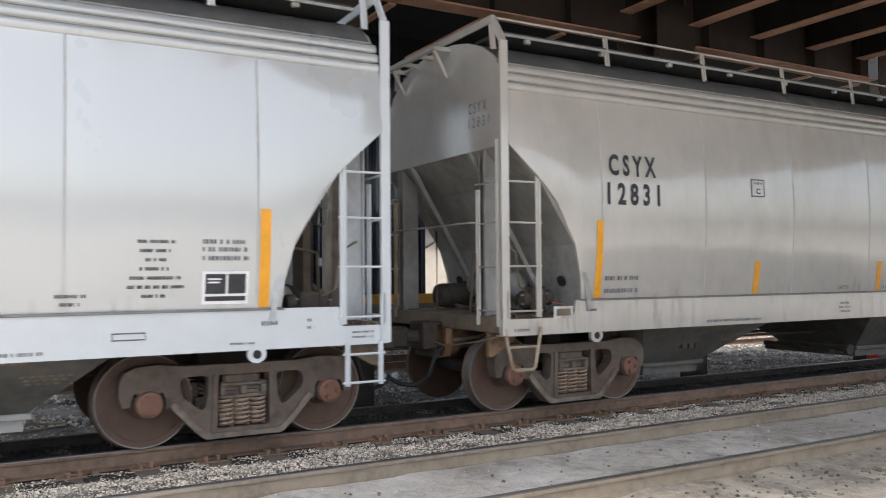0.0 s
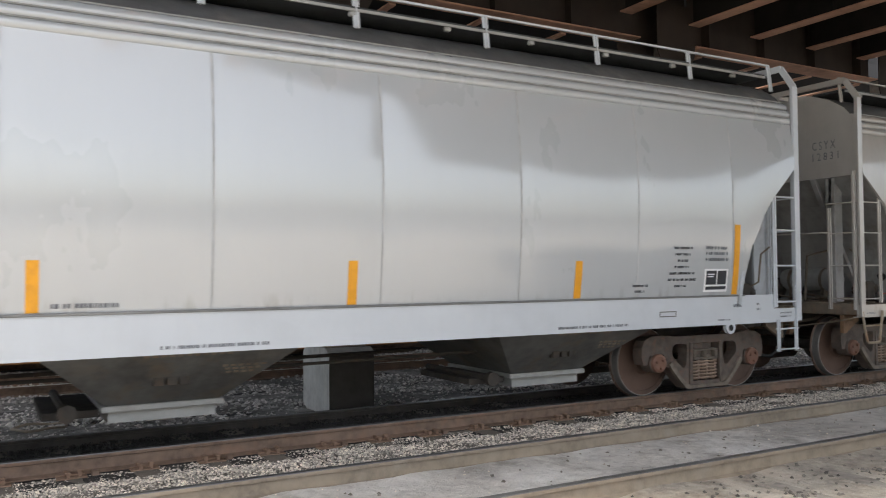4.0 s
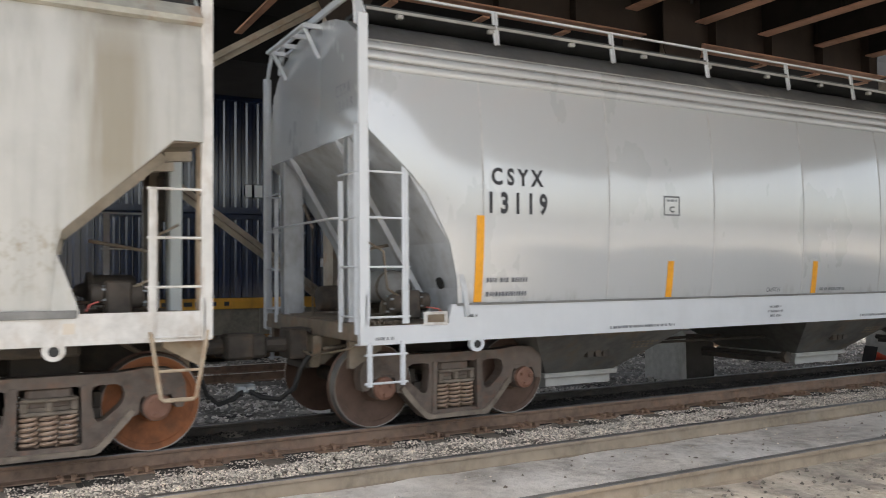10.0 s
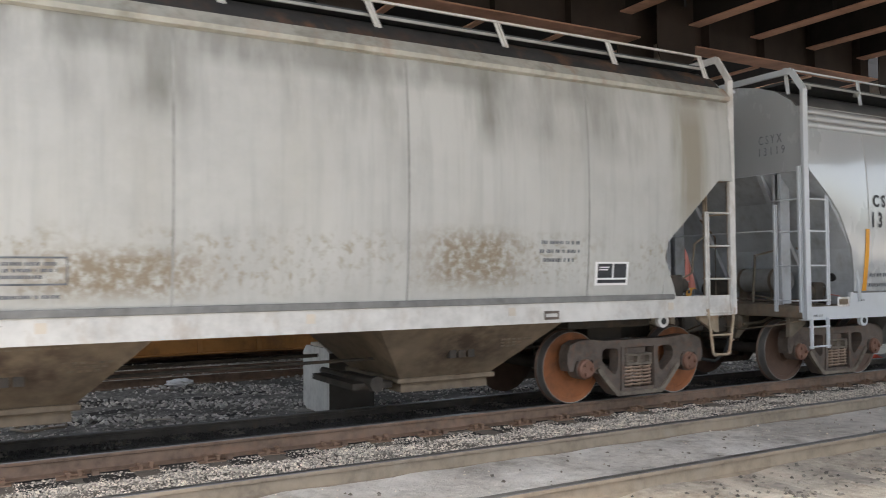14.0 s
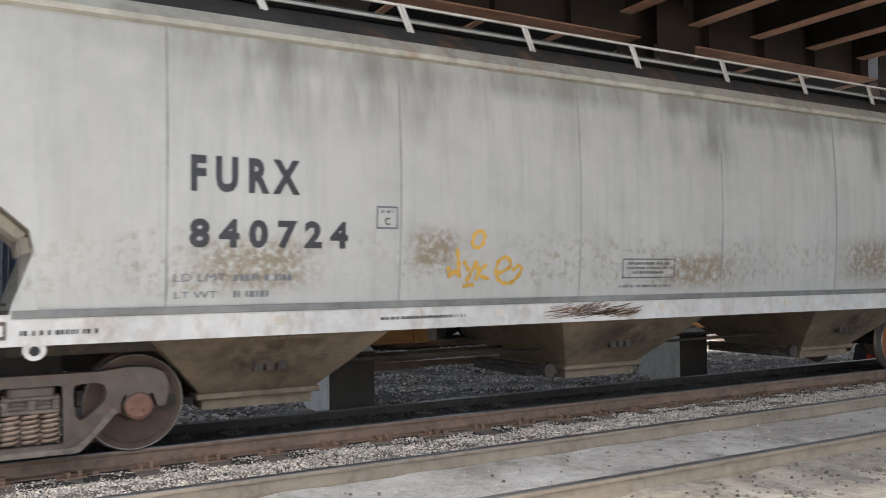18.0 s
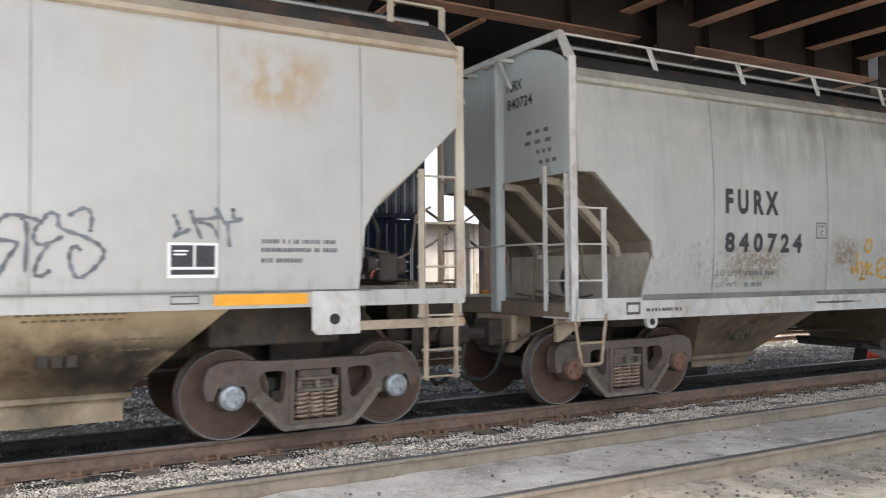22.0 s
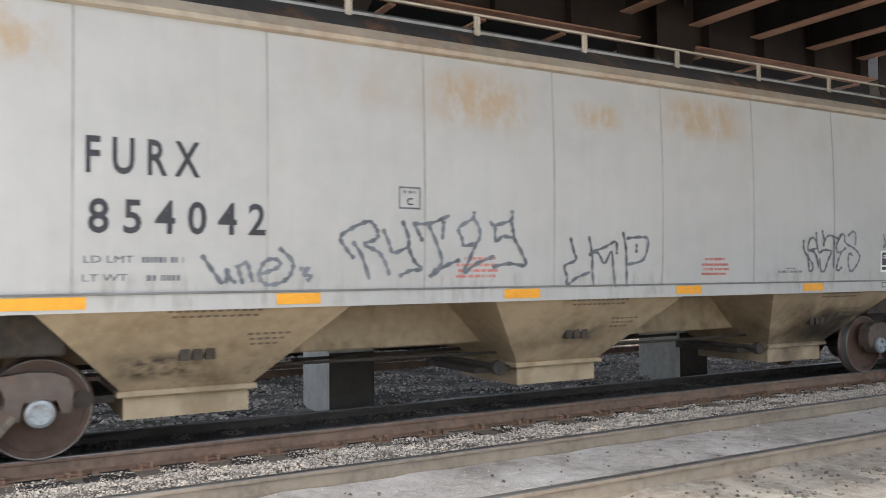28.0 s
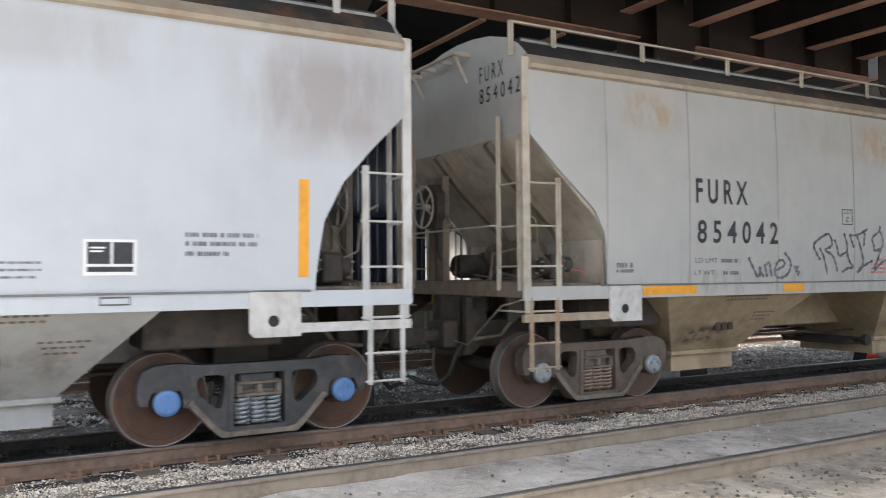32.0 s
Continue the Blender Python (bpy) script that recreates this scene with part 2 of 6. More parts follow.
    "white_ink": material("white_decal_sheet", (0.82, 0.82, 0.82), 0.5, vary=0.03),
    "rail": material("brown_rail_steel", (0.215, 0.145, 0.105), 0.6, 0.1, vary=0.22, grain=12, spots=[((0.29, 0.16, 0.10), 0.5, 5.0, 1.0, 0, 0)]),
    "rail_grey": material("grey_rail_steel", (0.30, 0.245, 0.185), 0.6, 0.1, vary=0.18, grain=12, spots=[((0.34, 0.30, 0.25), 0.5, 3.0, 1.0, 0, 0)]),
    "rail_head": material("worn_rail_head_steel", (0.15, 0.145, 0.14), 0.36, 0.6, vary=0.12),
    "rail_shine": material("polished_rail_head_steel", (0.68, 0.66, 0.64), 0.25, 0.5, vary=0.06),
    "tie": material("weathered_tie_wood", (0.17, 0.145, 0.12), 0.9, vary=0.3, bump=0.01, bump_scale=25, spots=[((0.18, 0.15, 0.12), 0.5, 4.0, 1.0, 0, 0)]),
    "plate": material("rusty_tie_plate_steel", (0.25, 0.16, 0.11), 0.8, vary=0.25, grain=14),
    "stone": material("ballast_stone", (0.63, 0.565, 0.48), 0.9, vary=0.2, grain=25, island=0.55, bump=0.004, bump_scale=80),
    "stone_far": material("grey_ballast_stone", (0.53, 0.505, 0.47), 0.9, vary=0.2, grain=25, island=0.5),
    "stone_mid": material("brown_grey_ballast_stone", (0.20, 0.18, 0.155), 0.9, vary=0.2, grain=25, island=0.6),
    # Oily stone and bed go near black with the train's shade painted in.
    "stone_dark": material("oily_shaded_ballast_stone", (0.05, 0.045, 0.04), 0.8, vary=0.3, grain=25, island=0.5),
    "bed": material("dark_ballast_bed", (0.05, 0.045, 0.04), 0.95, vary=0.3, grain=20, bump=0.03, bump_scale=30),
    "dirt": material("pale_packed_dirt", (0.56, 0.53, 0.485), 0.6, vary=0.2, grain=6.0, bump=0.035, bump_scale=14,
                     spots=[((0.80, 0.79, 0.77), 0.85, 0.8, 1.0, 0, 0), ((0.17, 0.15, 0.125), 0.6, 2.6, 1.0, 0, 0), ((0.22, 0.2, 0.17), 0.5, 9.0, 1.0, 0, 0)]),
    "earth": material("brown_dry_earth", (0.43, 0.39, 0.33), 0.85, vary=0.25, grain=9.0, bump=0.05, bump_scale=12,
                      spots=[((0.50, 0.46, 0.40), 0.7, 1.6, 1.0, 0, 0), ((0.10, 0.09, 0.08), 0.7, 3.5, 1.0, 0, 0), ((0.36, 0.24, 0.14), 0.4, 1.2, 1.0, 0, 0)]),
    "concrete": material("stained_concrete", (0.56, 0.55, 0.52), 0.85, vary=0.12, grain=9.0, bump=0.008, bump_scale=30, streak=0.3, spots=[((0.28, 0.25, 0.21), 0.5, 3.0, 0.4, 0, 0)]),
    # Wall colour near black, standing in for shade behind the containers.
    "backdrop": material("shade_black_wall_concrete", (0.02, 0.02, 0.022), 0.9, vary=0.25, grain=1.5, streak=0.4),
    "concrete_dark": material("dark_streaked_concrete", (0.10, 0.09, 0.08), 0.9, vary=0.2, grain=5.0, streak=0.3),
    # Dark web and pale flange steel carry shade and bounced light as colour.
    "bridge": material("shaded_bridge_steel", (0.036, 0.026, 0.021), 0.7, vary=0.2, grain=3.0, spots=[((0.06, 0.04, 0.03), 0.6, 1.2, 0.5, 0, 0)]),
    "bridge_rust": material("lit_rust_bridge_steel", (0.62, 0.36, 0.25), 0.7, vary=0.18, grain=3.0, spots=[((0.30, 0.15, 0.09), 0.5, 2.2, 1.0, 0, 0)]),
    # Near black, with the shade under the bridge put into the colour.
    "deck": material("shade_black_deck_concrete", (0.018, 0.018, 0.02), 0.95, vary=0.3, grain=1.0),
    "brace": material("tan_brace_steel", (0.38, 0.33, 0.265), 0.7, vary=0.2, spots=[(RUST, 0.4, 4.0, 1.0, 0, 0)]),
    "blue": material("blue_container_paint", (0.006, 0.016, 0.05), 0.14, vary=0.12, grain=2.0, streak=0.1, gloss=1.0),
    "red": material("faded_red_container_paint", (0.60, 0.22, 0.18), 0.55, vary=0.12, grain=2.0),
    "cream": material("cream_container_paint", (0.60, 0.54, 0.46), 0.6, vary=0.1, grain=2.0),
    "yellow": material("yellow_well_car_paint", (0.72, 0.37, 0.05), 0.55, vary=0.15, grain=3.0, spots=[((0.28, 0.14, 0.05), 0.5, 3.0, 0.6, 0, 0)]),
    "yellow_worn": material("grimy_orange_well_car_paint", (0.46, 0.21, 0.06), 0.65, vary=0.2, grain=3.0, spots=[((0.20, 0.10, 0.05), 0.6, 3.0, 0.6, 0, 0)]),
    "bag": material("white_plastic_film", (0.78, 0.79, 0.80), 0.35, vary=0.05),
    "mesh": material("dark_grating_steel", (0.05, 0.055, 0.06), 0.6, vary=0.2),
    "hose": material("black_rubber", (0.02, 0.02, 0.02), 0.7, vary=0.2),
    "ground": material("grey_yard_gravel", (0.22, 0.205, 0.185), 0.95, vary=0.25, grain=12, bump=0.03, bump_scale=25),
}


# ---- mesh helpers ----
def part(name, bm, mat, parent=None, label=""):
    me = bpy.data.meshes.new(name)
    if isinstance(bm, tuple):
        me.from_pydata(*bm)
    else:
        bmesh.ops.recalc_face_normals(bm, faces=bm.faces)
        bm.to_mesh(me)
        bm.free()
    me.materials.append(M[mat])
    ob = new(name, me)
    if parent:
        ob.parent = parent
    if label:
        ob["label"] = label
    return ob


def smooth(ob, angle=35):
    ob.data.shade_smooth()
    ob.data.set_sharp_from_angle(angle=radians(angle))
    return ob


def box(bm, x0, x1, y0, y1, z0, z1, bevel=0.0):
    r = bmesh.ops.create_cube(bm, size=1.0)
    for v in r["verts"]:
        v.co = Vector((x0 + (x1 - x0) * (v.co.x + 0.5), y0 + (y1 - y0) * (v.co.y + 0.5), z0 + (z1 - z0) * (v.co.z + 0.5)))
    if bevel:
        edges = list({e for v in r["verts"] for e in v.link_edges})
        bmesh.ops.bevel(bm, geom=edges, offset=bevel, segments=1, affect="EDGES")


def beam(bm, a, b, w, h, up=(0, 0, 1)):
    """A bar of section w by h from a to b."""
    a, b = Vector(a), Vector(b)
    d = (b - a).normalized()
    side = d.cross(Vector(up))
    if side.length < 1e-4:
        side = d.cross(Vector((1, 0, 0)))
    side.normalize()
    top = side.cross(d)
    vs = [bm.verts.new(p + side * (sx * w / 2) + top * (sz * h / 2)) for p in (a, b) for sx, sz in ((-1, -1), (1, -1), (1, 1), (-1, 1))]
    for q in ((3, 2, 1, 0), (4, 5, 6, 7), (0, 1, 5, 4), (1, 2, 6, 5), (2, 3, 7, 6), (3, 0, 4, 7)):
        bm.faces.new([vs[i] for i in q])


def tube(bm, pts, r, n=8):
    pts = [Vector(p) for p in pts]
    rings = []
    for i, p in enumerate(pts):
        d = (pts[min(i + 1, len(pts) - 1)] - pts[max(i - 1, 0)]).normalized()
        s = d.cross(Vector((0, 0, 1)))
        if s.length < 1e-3:
            s = d.cross(Vector((0, 1, 0)))
        s.normalize()
        t = s.cross(d)
        rings.append([bm.verts.new(p + s * (r * math.cos(k * math.tau / n)) + t * (r * math.sin(k * math.tau / n))) for k in range(n)])
    for a, b in zip(rings, rings[1:]):
        for k in range(n):
            bm.faces.new((a[k], a[(k + 1) % n], b[(k + 1) % n], b[k]))
    bm.faces.new(rings[0][::-1])
    bm.faces.new(rings[-1])


def prism(bm, poly, y0, y1):
    """A polygon of (x, z), drawn out from y0 to y1."""
    a = [bm.verts.new((x, y0, z)) for x, z in poly]
    b = [bm.verts.new((x, y1, z)) for x, z in poly]
    bm.faces.new(a)
    bm.faces.new(b[::-1])
    for i in range(len(poly)):
        j = (i + 1) % len(poly)
        bm.faces.new((a[i], b[i], b[j], a[j]))


def prism_x(bm, poly, x0, x1):
    """A polygon of (y, z), drawn out from x0 to x1."""
    a = [bm.verts.new((x0, y, z)) for y, z in poly]
    b = [bm.verts.new((x1, y, z)) for y, z in poly]
    bm.faces.new(a)
    bm.faces.new(b[::-1])
    for i in range(len(poly)):
        j = (i + 1) % len(poly)
        bm.faces.new((a[i], b[i], b[j], a[j]))


def lathe(bm, prof, cx, cz, n=32):
    """A profile of (y, radius) turned about the line x = cx, z = cz."""
    rings = [[bm.verts.new((cx + r * math.cos(k * math.tau / n), y, cz + r * math.sin(k * math.tau / n))) for k in range(n)] for y, r in prof]
    for a, b in zip(rings, rings[1:]):
        for k in range(n):
            bm.faces.new((a[k], a[(k + 1) % n], b[(k + 1) % n], b[k]))
    bm.faces.new(rings[0][::-1])
    bm.faces.new(rings[-1])


def along(pts, x):
    return float(np.interp(x, [p[0] for p in pts], [p[1] for p in pts]))


def setting(ob, label, category, kind="structure"):
    return tagged(ob, label, category, kind=kind)


# ---- ground and tracks ----
def stones(name, x0, x1, y0, y1, count, size, zf, mat, seed):
    """Loose crushed stones: squashed, skewed octahedra lying on the bed."""
    g = np.random.default_rng(seed)
    base = np.array([(1, 0, 0), (-1, 0, 0), (0, 1, 0), (0, -1, 0), (0, 0, 1), (0, 0, -1)], float)
    tri = np.array([(0, 2, 4), (2, 1, 4), (1, 3, 4), (3, 0, 4), (2, 0, 5), (1, 2, 5), (3, 1, 5), (0, 3, 5)])
    x, y = g.uniform(x0, x1, count), g.uniform(y0, y1, count)
    z = np.array([zf(a, b) for a, b in zip(x, y)])
    s = size * g.uniform(0.55, 1.25, count)
    jit = 1 + g.uniform(-0.45, 0.45, (count, 6, 3))
    v = base[None] * jit * s[:, None, None] * np.array([1, 0.85, 0.65])
    a, b = g.uniform(0, math.tau, count), g.uniform(-0.7, 0.7, count)
    ca, sa, cb, sb = np.cos(a)[:, None], np.sin(a)[:, None], np.cos(b)[:, None], np.sin(b)[:, None]
    vx, vy, vz = v[..., 0], v[..., 1], v[..., 2]
    vy, vz = vy * cb - vz * sb, vy * sb + vz * cb
    vx, vy = vx * ca - vy * sa, vx * sa + vy * ca
    v = np.stack([vx + x[:, None], vy + y[:, None], vz + (z + s * 0.18)[:, None]], -1).reshape(-1, 3)
    f = (tri[None] + 6 * np.arange(count)[:, None, None]).reshape(-1, 3)
    return part(name, (v.tolist(), [], f.tolist()), mat)


def bed_height(x, y):
    """Height of the ballast and earth across the tracks."""
    return along([(-60, -0.17), (-4.2, -0.16), (-3.9, -0.15), (-2.55, -0.14), (-2.45, -0.16), (-2.3, -0.18), (-1.5, -0.172), (-1.26, -0.182), (-1.10, -0.197), (-0.9, -0.197), (-0.7, -0.165), (0.6, -0.165), (0.75, -0.20), (1.5, -0.30), (2.6, -0.42), (5.6, -0.47), (6.6, -0.42), (60, -0.42)], y)


def lumps(x, y, k=0.02):
    return k * noise.noise((x * 1.7, y * 1.7, 0.3)) + 0.5 * k * noise.noise((x * 5.1, y * 5.1, 4.0))


def strip(name, x0, x1, y0, y1, nx, ny, mat, lift=0.0, k=0.02):
    vs, fs = [], []
    for i in range(nx + 1):
        for j in range(ny + 1):
            x, y = x0 + (x1 - x0) * i / nx, y0 + (y1 - y0) * j / ny
            vs.append((x, y, bed_height(x, y) + lift + lumps(x, y, k)))
    for i in range(nx):
        for j in range(ny):
            a = i * (ny + 1) + j
            fs.append((a, a + ny + 1, a + ny + 2, a + 1))
    ob = part(name, (vs, [], fs), mat)
    ob.data.shade_smooth()
    return ob


gb = bmesh.new()
box(gb, -600, 600, -600, 600, -1.2, -0.62)
setting(part("ground", gb, "ground"), "wide grey gravel rail yard ground", "ground")
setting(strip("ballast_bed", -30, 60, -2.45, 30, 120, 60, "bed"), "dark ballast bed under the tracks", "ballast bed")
setting(strip("ballast_bed_far", -6, 60, 1.7, 11.2, 90, 40, "bed_far", lift=0.006), "grey gravel bed between the far tracks", "ballast bed")
setting(strip("ballast_shoulder", -4, 24, -2.43, -0.84, 60, 12, "bed_near", lift=0.004), "tan ballast bed between the rails", "ballast bed")
setting(strip("pavement", -8, 34, -3.93, -2.43, 210, 30, "dirt", k=0.022), "pale packed dirt between the near rails with white dust", "packed dirt")
setting(strip("earth", -40, 60, -30, -3.93, 200, 90, "earth", k=0.03), "dry brown earth beside the near rail", "earth")


def rail(name, y, z, x0, x1, web, head, label):
    bm = bmesh.new()
    prism_x(bm, [(y - 0.07, z - 0.172), (y + 0.07, z - 0.172), (y + 0.07, z - 0.160), (y + 0.012, z - 0.142), (y + 0.009, z - 0.045), (y + 0.034, z - 0.036),
                 (y + 0.036, z - 0.008), (y - 0.036, z - 0.008), (y - 0.034, z - 0.036), (y - 0.009, z - 0.045), (y - 0.012, z - 0.142), (y - 0.07, z - 0.160)], x0, x1)
    ob = tagged(part(name, bm, web), label, "rail", "running rails", "structure")
    bm = bmesh.new()
    prism_x(bm, [(y - 0.036, z - 0.0078), (y + 0.036, z - 0.0078), (y + 0.033, z), (y - 0.033, z)], x0, x1)
    part("rail_head", bm, head, ob)
    return ob


RAIL_A, RAIL_FAR, RAIL_B, RAIL_C = -0.755, 0.755, -2.46, -3.95
rail_a = rail("rail", RAIL_A, 0.0, -40, 70, "rail", "rail_head", "rust-brown steel rail under the moving train")
# Black steel on this rail stands in for shade under the train.
rail_f = rail("rail", RAIL_FAR, -0.075, -40, 70, "under", "rail_head", "steel rail coloured black for the train's shade")
rail_b = rail("rail", RAIL_B, 0.0, -40, 70, "rail_grey", "rail_head", "dusty grey-brown steel rail sunk in packed dirt")
rail_c = rail("rail", RAIL_C, 0.0, -40, 70, "rail_grey", "rail_head", "dusty grey-brown steel rail beside dry earth")
for yy in (6.95, 8.45):
    rail("rail", yy, -0.24, -60, 90, "rail", "rail_shine", "steel rail of the empty middle track")
for yy in (11.65, 13.15):
    rail("rail", yy, -0.24, -60, 90, "rail", "rail_head", "steel rail under the parked container train")

# ---- bridge ----
PIER_Y, PIER_DX, PIER_X = 2.75, 7.05, 4.84


def slab(name, poly, z0, z1, mat):
    bm = bmesh.new()
    a = [bm.verts.new((x, y, z0)) for x, y in poly]
    b = [bm.verts.new((x, y, z1)) for x, y in poly]
    bm.faces.new(a)
    bm.faces.new(b[::-1])
    for i in range(len(poly)):
        j = (i + 1) % len(poly)
        bm.faces.new((a[i], b[i], b[j], a[j]))
    return part(name, bm, mat)


# Near edge lies out of view and is drawn to shape the sky light.
setting(slab("ceiling", [(-2.4, 3.4), (28, 3.4), (28, -24), (14, -20), (8, -9.6), (-2.4, -4.7)], 7.75, 8.2, "deck"), "near-black underside of the bridge deck", "bridge deck")
setting(slab("ceiling_back", [(-5.5, 19.5), (13.2, 19.5), (13.2, 9.9), (-5.5, 9.9)], 7.75, 8.2, "deck"), "near-black underside of the bridge deck", "bridge deck")
# Added screen hides open sky beyond the girders; its black stands for shade.
setting(slab("sky_screen", [(-5.5, 9.6), (46, 9.6), (46, 9.9), (-5.5, 9.9)], 6.6, 12.5, "deck"), "near-black screen behind the bridge girders", "bridge deck")
# Added slab shades the screen; its open slot lets sun onto far gravel.
setting(slab("ceiling_mid", [(-2.4, 9.59), (30, 9.59), (30, 6.6), (14.6, 6.6), (14.6, 3.41), (-2.4, 3.41)], 7.75, 8.2, "deck"), "near-black underside of the bridge deck", "bridge deck")


def girder(name, a, b, y, z, h, w, mat_web, mat_flange, label, along_x=True, stiff=1.65):
    """A riveted plate girder: web, two flanges, stiffeners."""
    bm = bmesh.new()
    P = (lambda p0, p1, q0, q1, r0, r1: box(bm, p0, p1, q0, q1, r0, r1)) if along_x else (lambda p0, p1, q0, q1, r0, r1: box(bm, q0, q1, p0, p1, r0, r1))
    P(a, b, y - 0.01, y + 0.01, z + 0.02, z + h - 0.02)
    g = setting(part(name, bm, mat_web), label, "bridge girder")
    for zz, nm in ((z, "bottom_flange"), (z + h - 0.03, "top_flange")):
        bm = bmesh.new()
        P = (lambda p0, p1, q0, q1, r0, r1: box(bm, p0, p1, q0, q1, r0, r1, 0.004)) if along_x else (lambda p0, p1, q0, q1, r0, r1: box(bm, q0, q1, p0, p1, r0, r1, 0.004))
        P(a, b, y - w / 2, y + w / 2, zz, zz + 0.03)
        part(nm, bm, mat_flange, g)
    c = a + 0.4
    while c < b - 0.2:
        bm = bmesh.new()
        P = (lambda p0, p1, q0, q1, r0, r1: box(bm, p0, p1, q0, q1, r0, r1)) if along_x else (lambda p0, p1, q0, q1, r0, r1: box(bm, q0, q1, p0, p1, r0, r1))
        P(c - 0.012, c + 0.012, y - w / 2 + 0.03, y + w / 2 - 0.03, z + 0.03, z + h - 0.03)
        part("stiffener", bm, mat_web, g)
        c += stiff
    return g


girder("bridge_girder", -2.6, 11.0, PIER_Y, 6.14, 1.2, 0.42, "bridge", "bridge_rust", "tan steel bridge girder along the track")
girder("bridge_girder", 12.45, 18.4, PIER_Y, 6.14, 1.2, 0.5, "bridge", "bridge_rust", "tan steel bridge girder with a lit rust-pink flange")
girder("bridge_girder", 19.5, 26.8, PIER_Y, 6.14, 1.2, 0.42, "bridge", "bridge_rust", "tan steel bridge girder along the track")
for x in np.arange(0.6, 26, 1.78):
    bm = bmesh.new()
    box(bm, x - 0.07, x + 0.07, PIER_Y + 0.26, PIER_Y + 3.2, 6.12, 6.16, 0.006)
    setting(part("lateral_strut", bm, "bridge_rust"), "flat tan steel strut beside the bridge girder", "bridge brace")
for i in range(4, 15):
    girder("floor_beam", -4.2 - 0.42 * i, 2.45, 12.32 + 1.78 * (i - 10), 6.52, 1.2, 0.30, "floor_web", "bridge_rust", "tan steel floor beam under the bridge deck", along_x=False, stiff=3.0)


def bent_column(x, base):
    """A concrete pedestal and a built-up steel column on it."""
    bm = bmesh.new()
    prism_x(bm, [(PIER_Y - 0.55, -0.6), (PIER_Y + 0.55, -0.6), (PIER_Y + 0.55, base - 0.10), (PIER_Y + 0.42, base), (PIER_Y - 0.42, base), (PIER_Y - 0.55, base - 0.06)], x - 0.36, x + 0.36)
    ped = setting(part("pedestal", bm, "concrete"), "concrete bridge pedestal with a dark track face", "pedestal")
    ped.data.materials.append(M["concrete_dark"])
    # Faces turned towards the train take the dark concrete.
    for f in ped.data.polygons:
        f.material_index = 1 if f.normal.y < -0.7 else 0
    bm = bmesh.new()
    for s in (-1, 1):
        box(bm, x + s * 0.16 - 0.014, x + s * 0.16 + 0.014, PIER_Y - 0.2, PIER_Y + 0.2, base + 0.05, 6.2)
        for q in (-1, 1):
            box(bm, x + s * 0.16 - (0.1 if s > 0 else 0), x + s * 0.16 + (0.1 if s < 0 else 0), PIER_Y + q * 0.2 - 0.012, PIER_Y + q * 0.2 + 0.012, base + 0.05, 6.2)
    col = setting(part("bridge_column", bm, "brace"), "tan built-up steel bridge column on a concrete pedestal", "bridge column")
    bm = bmesh.new()
    box(bm, x - 0.32, x + 0.32, PIER_Y - 0.34, PIER_Y + 0.34, base, base + 0.05, 0.008)
    part("base_plate", bm, "brace", col)
    z, s = base + 0.3, 1
    while z < 5.6:
        bm = bmesh.new()
        beam(bm, (x - s * 0.15, PIER_Y - 0.216, z), (x + s * 0.15, PIER_Y - 0.216, z + 0.34), 0.012, 0.06, up=(0, 1, 0))
        part("lacing_bar", bm, "brace", col)
        z, s = z + 0.34, -s
    bm = bmesh.new()
    prism(bm, [(x - 0.18, 5.3), (x + 0.18, 5.3), (x + 0.5, 5.95), (x + 0.5, 6.9), (x - 0.5, 6.9), (x - 0.5, 5.95)], PIER_Y - 0.25, PIER_Y - 0.23)
    part("gusset_plate", bm, "bridge", col)


for i in range(-1, 3):
    bent_column(PIER_X + PIER_DX * i, 0.56)
for a, b in (((PIER_X - PIER_DX, 6.28), (PIER_X, 1.12)), ((PIER_X - PIER_DX, 1.42), (PIER_X, 5.95))):
    bm = bmesh.new()
    off = 0.0 if a[1] > b[1] else 0.06
    beam(bm, (a[0], PIER_Y - 0.05 + off, a[1]), (b[0], PIER_Y - 0.05 + off, b[1]), 0.17, 0.02, up=(0, 1, 0.0))
    beam(bm, (a[0], PIER_Y - 0.10 + off, a[1]), (b[0], PIER_Y - 0.10 + off, b[1]), 0.015, 0.10, up=(0, 1, 0))
    setting(part("cross_brace", bm, "brace"), "tan steel diagonal brace between bridge columns", "bridge brace")
bm = bmesh.new()
jx, jz = PIER_X - PIER_DX / 2, 3.69
prism(bm, [(jx - 0.44, jz - 0.31), (jx - 0.38, jz - 0.42), (jx + 0.22, jz - 0.04), (jx + 0.24, jz + 0.10), (jx + 0.10, jz + 0.16), (jx - 0.10, jz + 0.05)], PIER_Y - 0.175, PIER_Y - 0.16)
joint = setting(part("brace_joint", bm, "brace"), "riveted tan joint plate where two braces cross", "bridge plate")
for i in range(6):
    for d in ((-0.03, 0.04) if i > 3 else (0.0,)):
        bm = bmesh.new()
        lathe(bm, [(PIER_Y - 0.175, 0.024), (PIER_Y - 0.19, 0.02), (PIER_Y - 0.195, 0.008)], jx - 0.30 + 0.085 * i, jz - 0.25 + 0.056 * i + d, 8)
        part("rivet", bm, "rail_shine", joint)
bm = bmesh.new()
box(bm, 10.8, 12.6, PIER_Y + 0.22, PIER_Y + 0.26, 5.9, 7.7)
setting(part("splice_plate", bm, "bridge"), "dark steel splice plate between two bridge girders", "bridge plate")
